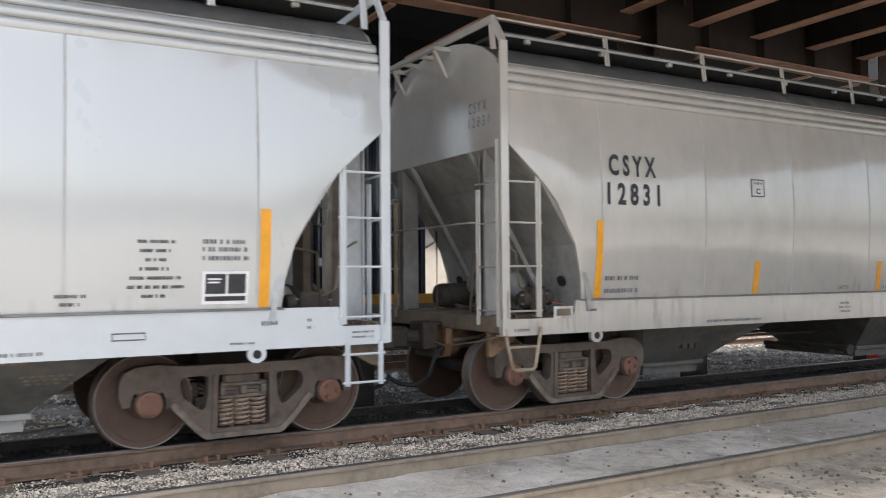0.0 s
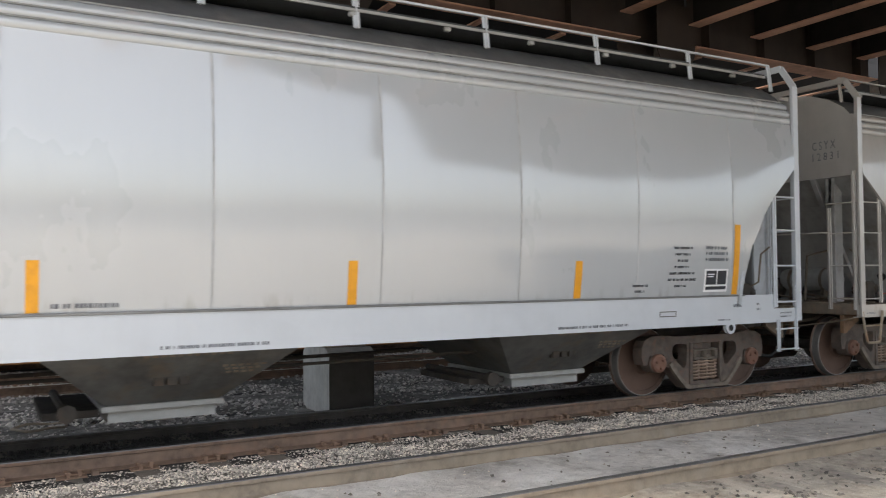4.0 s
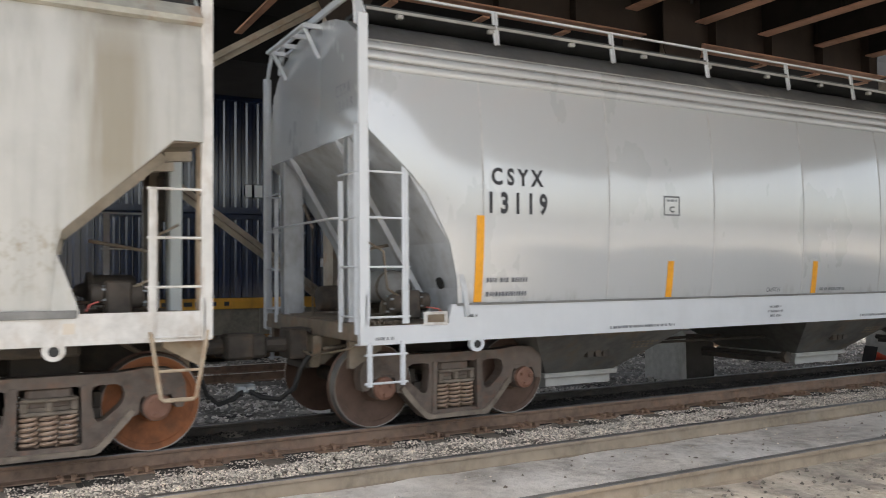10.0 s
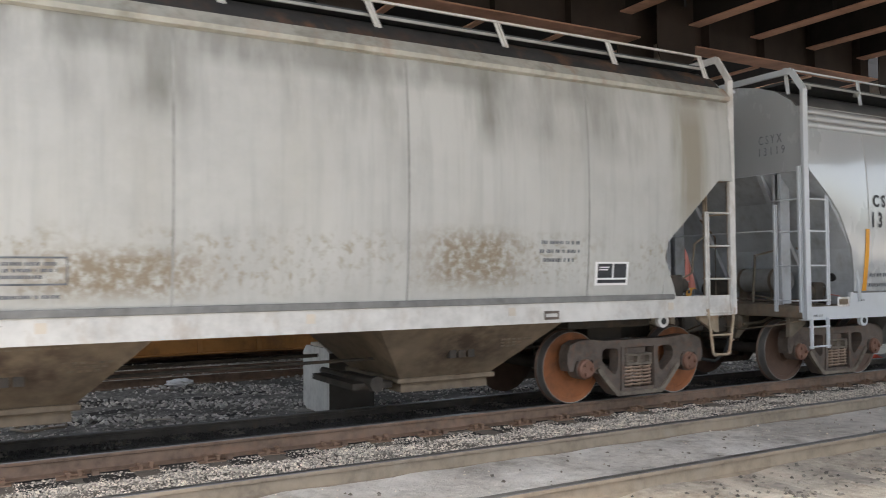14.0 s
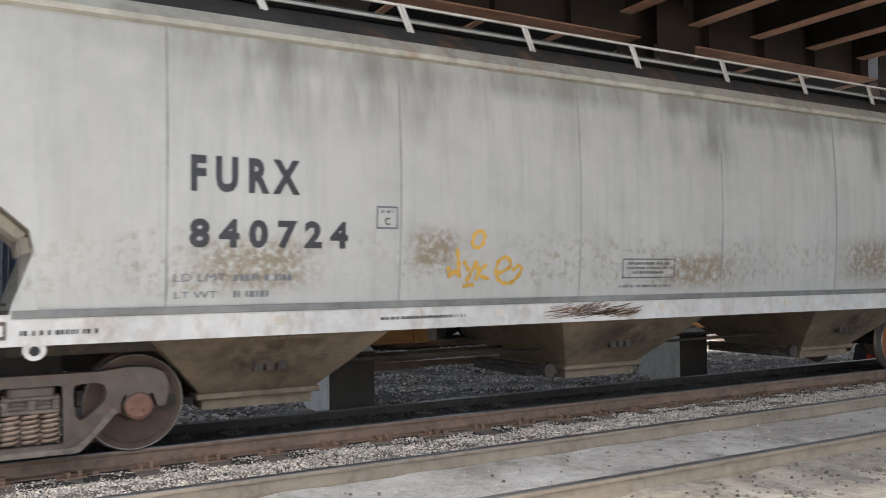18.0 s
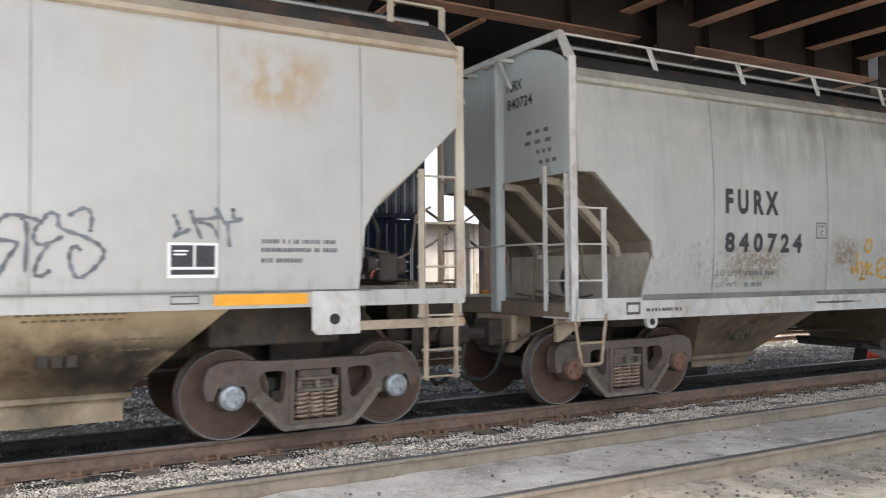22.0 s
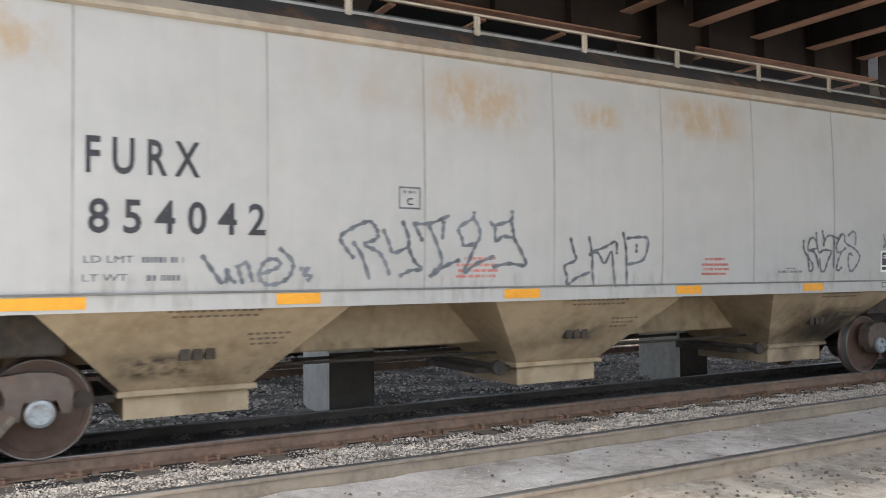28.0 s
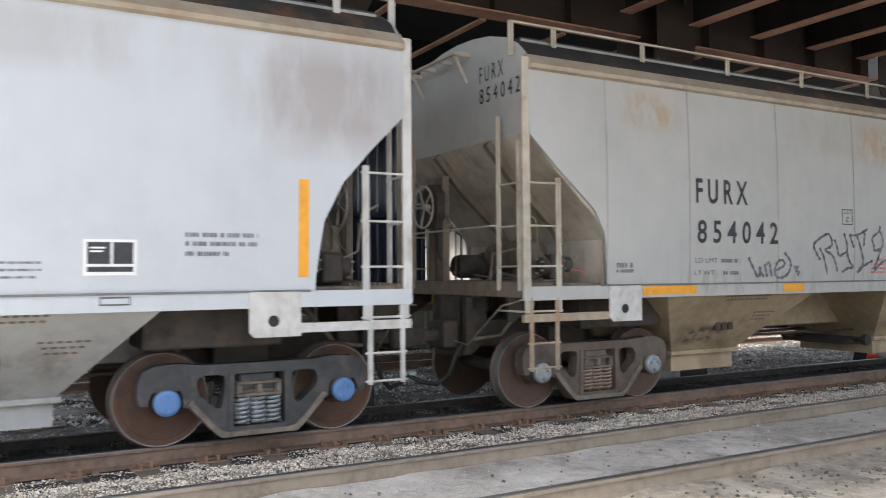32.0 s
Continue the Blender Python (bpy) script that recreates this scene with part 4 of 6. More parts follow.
def lathe_z(bm, prof, cx, cy, n=20):
    rings = [[bm.verts.new((cx + r * math.cos(i * math.tau / n), cy + r * math.sin(i * math.tau / n), z)) for i in range(n)] for r, z in prof]
    for a, b in zip(rings, rings[1:]):
        for i in range(n):
            bm.faces.new((a[i], a[(i + 1) % n], b[(i + 1) % n], b[i]))
    bm.faces.new(rings[0][::-1])
    bm.faces.new(rings[-1])


def ladder(car, k, name, a, b, z0, z1a, z1b, rungs, mat, w=0.07):
    """Two stiles and round rungs between the places a and b (x, y)."""
    lad = None
    for (x, y), z1 in ((a, z1a), (b, z1b)):
        bm = bmesh.new()
        d = Vector((b[0] - a[0], b[1] - a[1], 0)).normalized()
        beam(bm, (x, y, z0), (x, y, z1), w, 0.02, up=d.cross(Vector((0, 0, 1))))
        beam(bm, (x, y, z0), (x, y, z1), 0.018, 0.05, up=d.cross(Vector((0, 0, 1))))
        if lad is None:
            lad = part(name, bm, mat, car)
        else:
            part("stile", bm, mat, lad)
    for z in rungs:
        bm = bmesh.new()
        e = Vector((b[0] - a[0], b[1] - a[1], 0)).normalized() * 0.05
        tube(bm, [(a[0] - e.x, a[1] - e.y, z), (b[0] + e.x, b[1] + e.y, z)], 0.013, 6)
        part("rung", bm, mat, lad)


def car_end(car, k, e):
    """The open end beyond the slope sheet; e = 1 or -1."""
    H, ins = k["half"], k["inset"]
    X = lambda d: e * (H - d)
    cut = [p for p in k["cut"] if p[1] > k["sill_top"] + 0.02]
    zt = cut[0][1]
    # upper end sheet
    n, ye = 12, profile(k, k["eave"]) - 0.03
    arc = [(ye * math.cos(math.pi * i / n), k["eave"] + (k["roof"] - k["eave"]) * math.sin(math.pi * i / n) ** 0.9) for i in range(n + 1)]
    bm = bmesh.new()
    prism_x(bm, arc + [(-profile(k, zt) + 0.03, zt), (profile(k, zt) - 0.03, zt)], X(ins + 0.01), X(ins + 0.04))
    part("end_sheet", bm, k["end_paint"], car)
    if k["end_stake"]:
        bm = bmesh.new()
        box(bm, min(X(ins - 0.13), X(ins + 0.01)), max(X(ins - 0.13), X(ins + 0.01)), -0.09, 0.09, k["sill_bot"] + 0.05, k["roof"] - 0.1, 0.02)
        part("end_stake", bm, k["end_paint"], car)
    # slope sheet under the side cut
    pts = k["slope"]
    bm = bmesh.new()
    outer = [(X(d), z) for d, z in pts]
    inner = [(X(d + 0.05), z + 0.03) for d, z in reversed(pts)]
    prism(bm, outer + inner, -profile(k, 2.2) + 0.035, profile(k, 2.2) - 0.035)
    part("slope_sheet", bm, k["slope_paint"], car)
    for yy in k["ribs"]:
        bm = bmesh.new()
        for (d0, z0), (d1, z1) in zip(pts, pts[1:]):
            beam(bm, (X(d0 - 0.03), yy, z0 - 0.04), (X(d1 - 0.03), yy, z1 - 0.04), 0.10, 0.09, up=(e, 0, 1))
        part("slope_rib", bm, k["rib_paint"], car)
    if k["end_web"]:
        for yy in (-1.05, 1.05):
            bm = bmesh.new()
            box(bm, min(X(0.07), X(0.33)), max(X(0.07), X(0.33)), yy - 0.02, yy + 0.02, k["sill_bot"] + 0.18, zt - 0.02)
            box(bm, min(X(0.07), X(0.09)), max(X(0.07), X(0.09)), yy - 0.07, yy + 0.07, k["sill_bot"] + 0.18, zt - 0.02)
            part("end_pillar", bm, k["web_paint"], car)
    if k["end_web"]:
        for yy in (-1.2, 1.2):
            # Solid black disc on the slope stands in for the hole's dark inside.
            bm = bmesh.new()
            tube(bm, [(X(1.11), yy, 1.56), (X(1.085), yy, 1.552)], 0.065, 16)
            part("drain_hole", bm, "hose", car)
    # shear plate below the slope, with an oval hole on each side
    d1 = pts[-1][0]
    zb, zh = k["sill_bot"] + 0.1, pts[-1][1] + 0.0
    if not k["hole"]:
        bm = bmesh.new()
        box(bm, min(X(d1 - 0.02), X(d1 + 0.02)), max(X(d1 - 0.02), X(d1 + 0.02)), -1.5, 1.5, zb, zh)
        part("shear_plate", bm, k["plate_paint"], car)
    if k["gusset"]:
        cz, ry = zb + 0.46 * (zh - zb), 0.33 * (zh - zb)
        bm = bmesh.new()
        oval = [(0.06 + 0.25 * math.cos(i * math.tau / 28), cz + ry * math.sin(i * math.tau / 28)) for i in range(28)]
        pierced(bm, [(-1.5, zb), (1.5, zb), (1.5, zh), (-1.5, zh)], [oval], 0.0, 0.03)
        for v in bm.verts:
            v.co = (X(d1 + v.co.y), v.co.x, v.co.z)
        part("shear_plate", bm, k["plate_paint"], car)
        for s in (-1, 1):
            bm = bmesh.new()
            y = s * profile(k, 1.6)
            prism(bm, [(X(1.265), 1.88), (X(1.29), 1.345), (X(1.08), 1.345), (X(1.11), 1.46), (X(1.17), 1.62), (X(1.23), 1.78)], y - s * 0.03, y)
            part("corner_gusset", bm, k["paint"], car)
    for s in ((-1, 1) if k["hole"] and not k["gusset"] else ()):
        bm = bmesh.new()
        m = 20
        cy, cz = s * 0.98, zb + 0.5 * (zh - zb)
        hole, rim = [], []
        for i in range(m):
            a = math.tau * i / m
            hole.append((cy + 0.14 * math.cos(a), cz + 0.22 * (zh - zb) / 0.6 * math.sin(a)))
            ca, sa = math.cos(a), math.sin(a)
            t = 1 / max(abs(ca), abs(sa))
            rim.append((cy + 0.50 * ca * t, cz + 0.5 * (zh - zb) * sa * t))
        for x in (X(d1 - 0.02), X(d1 + 0.02)):
            o = [bm.verts.new((x, *q)) for q in rim]
            i_ = [bm.verts.new((x, *q)) for q in hole]
            for j in range(m):
                bm.faces.new((o[j], o[(j + 1) % m], i_[(j + 1) % m], i_[j]))
        vs = list(bm.verts)
        for j in range(m):
            for base in (0, m):
                bm.faces.new((vs[base + j], vs[base + (j + 1) % m], vs[base + 2 * m + (j + 1) % m], vs[base + 2 * m + j]))
        part("shear_plate", bm, k["plate_paint"], car)
    # end sill, platform, draft gear
    zs = k["sill_bot"]
    bm = bmesh.new()
    box(bm, min(X(0.0), X(0.12)), max(X(0.0), X(0.12)), -1.5, 1.5, zs + 0.02, zs + 0.2, 0.01)
    part("end_sill", bm, k["frame_paint"], car)
    bm = bmesh.new()
    box(bm, min(X(0.12), X(1.5)), max(X(0.12), X(1.5)), -1.45, 1.45, zs + 0.14, zs + 0.18)
    part("end_platform", bm, k["frame_paint"], car)
    bm = bmesh.new()
    box(bm, min(X(-0.25), X(3.2)), max(X(-0.25), X(3.2)), -0.2, 0.2, 0.72, 1.06, 0.02)
    part("draft_sill", bm, "under", car)
    bm = bmesh.new()
    cx = X(-0.25)
    tube(bm, [(cx, 0, 0.88), (cx + e * 0.42, 0, 0.88)], 0.085, 8)
    q = 0.012 if e > 0 else 0.0
    box(bm, min(cx + e * 0.38, cx + e * 0.70), max(cx + e * 0.38, cx + e * 0.70), -0.16 + q, 0.12 + q, 0.74 + q, 1.02 - q, 0.03)
    box(bm, min(cx + e * 0.55, cx + e * 0.76), max(cx + e * 0.55, cx + e * 0.76), 0.08 - q, 0.2 - q, 0.76 + q, 1.0 - q, 0.03)
    part("coupler", bm, "under", car)
    bm = bmesh.new()
    x0 = X(-0.05)
    tube(bm, [(x0, -0.34, 0.80), (x0 + e * 0.12, -0.34, 0.66), (x0 + e * 0.2, -0.32, 0.42), (x0 + e * 0.34, -0.25, 0.30), (x0 + e * 0.52, -0.16, 0.33), (x0 + e * 0.66, -0.08, 0.42)], 0.028, 8)
    smooth(part("brake_hose", bm, "hose", car))
    bm = bmesh.new()
    tube(bm, [(X(0.02), -1.45, zs - 0.02), (X(-0.06), -1.2, zs - 0.08), (X(-0.1), -0.5, 0.78), (X(-0.1), -0.1, 0.82)], 0.012, 6)
    part("uncoupling_lever", bm, k["frame_paint"], car)
    # corner post, side and end ladders, portal
    pw = k["post_w"]
    for s in (-1, 1):
        yy = s * 1.57
        bm = bmesh.new()
        beam(bm, (X(0.04), yy, zs - 0.0), (X(0.04), yy, k["post_top"]), pw, 0.03, up=(0, 1, 0))
        beam(bm, (X(0.04), yy - s * 0.03, zs - 0.0), (X(0.04), yy - s * 0.03, k["post_top"]), 0.02, 0.07, up=(0, 1, 0))
        part("corner_post", bm, k["trim"], car)
        main = s * e < 0
        ladder(car, k, "side_ladder", (X(0.06), yy - s * 0.01), (X(0.50), yy - s * 0.01), k["lad_z0"], k["lad_z0"] + 0.3, k["lad_top"], k["rungs"], k["trim"])
        if k["stirrup"]:
            bm = bmesh.new()
            tube(bm, [(X(0.03), yy, zs + 0.08), (X(0.05), yy, zs - 0.05), (X(0.13), yy, 0.60), (X(0.16), yy, 0.575), (X(0.40), yy, 0.575), (X(0.43), yy, 0.60), (X(0.50), yy, zs - 0.03), (X(0.52), yy, zs + 0.08)], 0.02, 7)
            st = smooth(part("sill_step", bm, k["step_paint"], car))
            bm = bmesh.new()
            tube(bm, [(X(0.09), yy, 0.83), (X(0.465), yy, 0.83)], 0.015, 6)
            part("rung", bm, k["step_paint"], st)
        else:
            ladder(car, k, "step_ladder", (X(0.10), yy), (X(0.46), yy), 0.55, k["sill_bot"] + 0.02, k["sill_bot"] + 0.02, (0.58, 0.86), k["step_paint"], 0.05)
        ladder(car, k, "end_ladder", (X(0.0), yy - s * 0.08), (X(0.0), yy - s * 0.50), zs + 0.1, k["lad_top"] + 0.4, k["end_lad_top"], k["rungs"], k["step_paint"] if main else k["trim"])
    if k["portal"]:
        bm = bmesh.new()
        t = k["portal"]
        pl = [(X(0.04), -1.57, k["post_top"] - 0.02), (X(0.04), -1.36, t), (X(0.04), 1.36, t), (X(0.04), 1.57, k["post_top"] - 0.02)]
        for a, b in zip(pl, pl[1:]):
            beam(bm, a, b, 0.09, 0.03, up=(e, 0, 0.2))
        part("end_portal", bm, k["trim"], car)
    bm = bmesh.new()
    zw = k["walk_z"]
    for yy in (-0.30, 0.15, 0.6, 1.0):
        beam(bm, (X(ins + 0.3), yy, zw), (X(-0.12), yy, zw), 0.04, 0.05)
    for d in (-0.12, 0.12, 0.36):
        beam(bm, (X(d), -0.32, zw), (X(d), 1.02, zw), 0.05, 0.03)
    for yy in (-0.24, 0.92):
        beam(bm, (X(-0.1), yy, zw), (X(ins), yy, zw - 0.34), 0.03, 0.04)
    part("end_walkway", bm, k["trim"], car)
    end_gear(car, k, e)
    # diagonal brace from the platform to the end sheet
    for yy in ((-0.75, 0.75) if k["end_web"] else ()):
        bm = bmesh.new()
        beam(bm, (X(ins), yy, zt), (X(1.25), yy, zs + 0.18), 0.06, 0.08, up=(0, 1, 0))
        part("end_brace", bm, k["slope_paint"] if not k["end_stake"] else k["frame_paint"], car)


def lathe_x(bm, prof, cy, cz, n=18):
    """A profile of (x, radius) turned about the line y = cy, z = cz."""
    rings = [[bm.verts.new((x, cy + r * math.cos(i * math.tau / n), cz + r * math.sin(i * math.tau / n))) for i in range(n)] for x, r in prof]
    for a, b in zip(rings, rings[1:]):
        for i in range(n):
            bm.faces.new((a[i], a[(i + 1) % n], b[(i + 1) % n], b[i]))
    bm.faces.new(rings[0][::-1])
    bm.faces.new(rings[-1])


def brake_valves(car, k, e, X, span, deck, gp):
    """A brake cylinder with push rod and lever, and a bolted control valve."""
    cy, cz = (0.55, deck + 0.22) if e < 0 else (0.35, deck + 0.24)
    bm = bmesh.new()
    lathe_x(bm, [(X(0.34), 0.05), (X(0.36), 0.14), (X(0.42), 0.16), (X(0.78), 0.16), (X(0.80), 0.19), (X(0.84), 0.19), (X(0.86), 0.08), (X(0.95), 0.05)], cy, cz, 20)
    cyl = smooth(part("brake_cylinder", bm, "under", car), 30)
    bm = bmesh.new()
    tube(bm, [(X(0.9), cy, cz), (X(1.35), cy, cz)], 0.025, 8)
    beam(bm, (X(1.3), cy - 0.35, cz), (X(1.3), cy + 0.2, cz), 0.07, 0.025)
    part("push_rod", bm, gp, cyl)
    # control valve near the side, on a pipe bracket
    vy = -1.16
    bm = bmesh.new()
    box(bm, *span(0.62, 0.84), vy - 0.10, vy + 0.10, deck + 0.04, deck + 0.34, 0.02)
    valve = part("control_valve", bm, "under", car)
    for d0, d1, rr, zz in ((0.50, 0.62, 0.105, 0.20), (0.84, 0.96, 0.095, 0.22)):
        bm = bmesh.new()
        lathe_x(bm, [(X(d0), rr * 0.55), (X(d0 + 0.02), rr * 0.9), (X(d0 + 0.05), rr), (X(d1 - 0.02), rr), (X(d1), rr * 0.9)], vy, deck + zz, 14)
        smooth(part("valve_portion", bm, "under", valve), 40)
        for i in range(5):
            a = math.tau * i / 5
            bm = bmesh.new()
            lathe_x(bm, [(X(d0 - 0.01), 0.012), (X(d0 + 0.05), 0.012)], vy + rr * 0.8 * math.cos(a), deck + zz + rr * 0.8 * math.sin(a), 6)
            part("valve_bolt", bm, "cap_grey", valve)
    bm = bmesh.new()
    tube(bm, [(X(0.9), vy - 0.1, deck + 0.16), (X(0.98), vy - 0.22, deck + 0.14), (X(1.02), vy - 0.27, deck + 0.08)], 0.007, 6)
    part("release_handle", bm, "red_ink", valve, "red release rod")


def end_gear(car, k, e):
    """Air brake gear, hand brake, pipes and castings of one open end."""
    X = lambda d: e * (k["half"] - d)
    span = lambda d0, d1: (min(X(d0), X(d1)), max(X(d0), X(d1)))
    zs = k["sill_bot"]
    deck = zs + 0.18
    gp = k["frame_paint"]
    # reservoir across the platform, with straps and saddles
    if (e < 0 and not k["gusset"]) or k["valve"]:
        y0, y1, cz, r = (-0.62, 0.50, deck + 0.36, 0.19) if e < 0 else (-0.95, -0.05, deck + 0.26, 0.16)
        cx = X(0.92)
        bm = bmesh.new()
        lathe(bm, [(y0, 0.03), (y0 + 0.02, r * 0.6), (y0 + 0.07, r * 0.9), (y0 + 0.14, r), (y1 - 0.14, r), (y1 - 0.07, r * 0.9), (y1 - 0.02, r * 0.6), (y1, 0.03)], cx, cz, 22)
        tank = smooth(part("air_reservoir", bm, k["gear_paint"], car))
        for yy in (y0 + 0.26, y1 - 0.26):
            bm = bmesh.new()
            lathe(bm, [(yy - 0.025, r - 0.01), (yy - 0.025, r + 0.008), (yy + 0.025, r + 0.008), (yy + 0.025, r - 0.01)], cx, cz, 22)
            part("tank_strap", bm, gp, tank)
            bm = bmesh.new()
            prism(bm, [(cx - 0.16, deck), (cx + 0.16, deck), (cx + 0.12, cz - r * 0.6), (cx - 0.12, cz - r * 0.6)], yy - 0.03, yy + 0.03)
            part("tank_saddle", bm, gp, tank)
    # brake cylinder along the platform, and a control valve near the side on its bracket
    if e > 0 or not k["gusset"]:
        brake_valves(car, k, e, X, span, deck, gp)
    # pipes
    runs = [([(0.3, -0.4, deck), (0.34, -0.42, 1.9), (0.9, -0.44, 2.0)], 0.02), ([(0.4, -1.2, deck + 0.03), (0.5, -0.2, deck + 0.14), (1.1, 0.3, deck + 0.1)], 0.018),
            ([(0.74, -1.06, deck + 0.1), (0.72, -0.9, deck + 0.07), (0.55, -0.2, deck + 0.05), (0.5, 0.3, deck + 0.1)], 0.016),
            ([(0.6, -1.2, deck + 0.28), (0.45, -1.24, deck + 0.36), (0.40, -1.25, deck + 0.75), (0.22, -1.25, deck + 0.85)], 0.014),
            ([(0.16, 0.2, deck), (0.16, 0.2, 2.2), (0.16, 0.5, 2.5)], 0.016), ([(0.05, -0.42, 0.84), (0.4, -0.5, 0.88), (0.9, -0.5, deck - 0.08), (1.4, -0.5, deck - 0.08)], 0.024)]
    for pts, r in runs:
        bm = bmesh.new()
        tube(bm, [(X(d), y, z) for d, y, z in pts], r, 7)
        smooth(part("air_pipe", bm, gp, car))
    # hand brake on a channel post
    if e == k["brake_end"]:
        zw = 2.55
        bm = bmesh.new()
        for yy in (0.44, 0.80):
            box(bm, *span(0.10, 0.20), yy - 0.012, yy + 0.012, deck, zw + 0.42)
        box(bm, *span(0.18, 0.20), 0.44, 0.80, deck, zw + 0.42)
        stand = part("brake_stand", bm, gp, car)
        bm = bmesh.new()
        prism_x(bm, [(0.46, zw - 0.28), (0.78, zw - 0.28), (0.84, zw - 0.1), (0.84, zw + 0.18), (0.74, zw + 0.3), (0.5, zw + 0.3), (0.4, zw + 0.18), (0.4, zw - 0.1)], *span(0.0, 0.12))
        part("brake_housing", bm, "under", stand)
        bm = bmesh.new()
        ring = [(X(-0.10), 0.62 + 0.28 * math.cos(i * math.tau / 28), zw + 0.28 * math.sin(i * math.tau / 28)) for i in range(29)]
        tube(bm, ring, 0.016, 6)
        for i in range(5):
            q = ring[(i * 28) // 5]
            tube(bm, [(X(-0.07), 0.62, zw), (X(-0.09), 0.62 + (q[1] - 0.62) * 0.5, zw + (q[2] - zw) * 0.5), q], 0.013, 5)
        lathe_x(bm, [(X(0.02), 0.04), (X(-0.09), 0.05), (X(-0.1), 0.02)], 0.62, zw, 10)
        smooth(part("brake_wheel", bm, k["trim"], stand))
        bm = bmesh.new()
        tube(bm, [(X(0.06), 0.55, zw - 0.28), (X(0.08), 0.50, deck + 0.35), (X(0.3), 0.45, deck + 0.1)], 0.02, 6)
        part("brake_chain_rod", bm, "under", stand)
    # grating bars of the platform
    bm = bmesh.new()
    for i in range(9):
        d = 0.16 + 0.055 * i
        box(bm, *span(d, d + 0.02), -1.42, 1.42, deck + 0.004, deck + 0.03)
    part("platform_grating", bm, gp, car)
    # striker casting round the coupler shank, carrier iron and bracket
    bm = bmesh.new()
    pierced(bm, [(-0.36, 0.64), (0.36, 0.64), (0.42, 0.80), (0.42, zs + 0.02), (-0.42, zs + 0.02), (-0.42, 0.80)], [[(-0.19, 0.73), (0.19, 0.73), (0.19, 1.04), (-0.19, 1.04)]], 0.0, 0.09)
    for v in bm.verts:
        v.co = (X(0.03 - v.co.y), v.co.x, v.co.z)
    striker = part("striker_casting", bm, k["striker_paint"], car)
    for yy in (-0.30, 0.30):
        bm = bmesh.new()
        prism(bm, [(X(-0.06), 0.70), (X(0.10), 0.66), (X(0.30), 0.82), (X(0.30), zs), (X(-0.06), zs)], yy - 0.02, yy + 0.02)
        part("striker_rib", bm, k["striker_paint"], striker)
    bm = bmesh.new()
    box(bm, *span(-0.14, 0.0), -0.27, 0.27, 0.62, 0.70, 0.015)
    part("carrier_iron", bm, "under", striker)
    for yy in (-1.25, 1.25):
        bm = bmesh.new()
        prism(bm, [(X(0.0), zs + 0.02), (X(0.36), zs + 0.02), (X(0.36), zs - 0.08), (X(0.05), zs - 0.26), (X(0.0), zs - 0.26)], yy - 0.03, yy + 0.03)
        part("sill_bracket", bm, k["striker_paint"], car)
    # glad hand at the hose's end
    bm = bmesh.new()
    gx = X(-0.05) + e * 0.66
    box(bm, min(gx, gx + e * 0.12), max(gx, gx + e * 0.12), -0.12, -0.02, 0.37, 0.47, 0.02)
    part("hose_coupling", bm, "cap_grey", car)
    # rod across the end for a hand
    if e < 0:
        bm = bmesh.new()
        zr = k["rungs"][2] + 0.02
        tube(bm, [(X(0.0), -1.08, zr), (X(-0.06), -1.0, zr), (X(-0.06), 1.0, zr), (X(0.0), 1.08, zr)], 0.014, 6)
        part("end_handhold", bm, k["trim"], car)


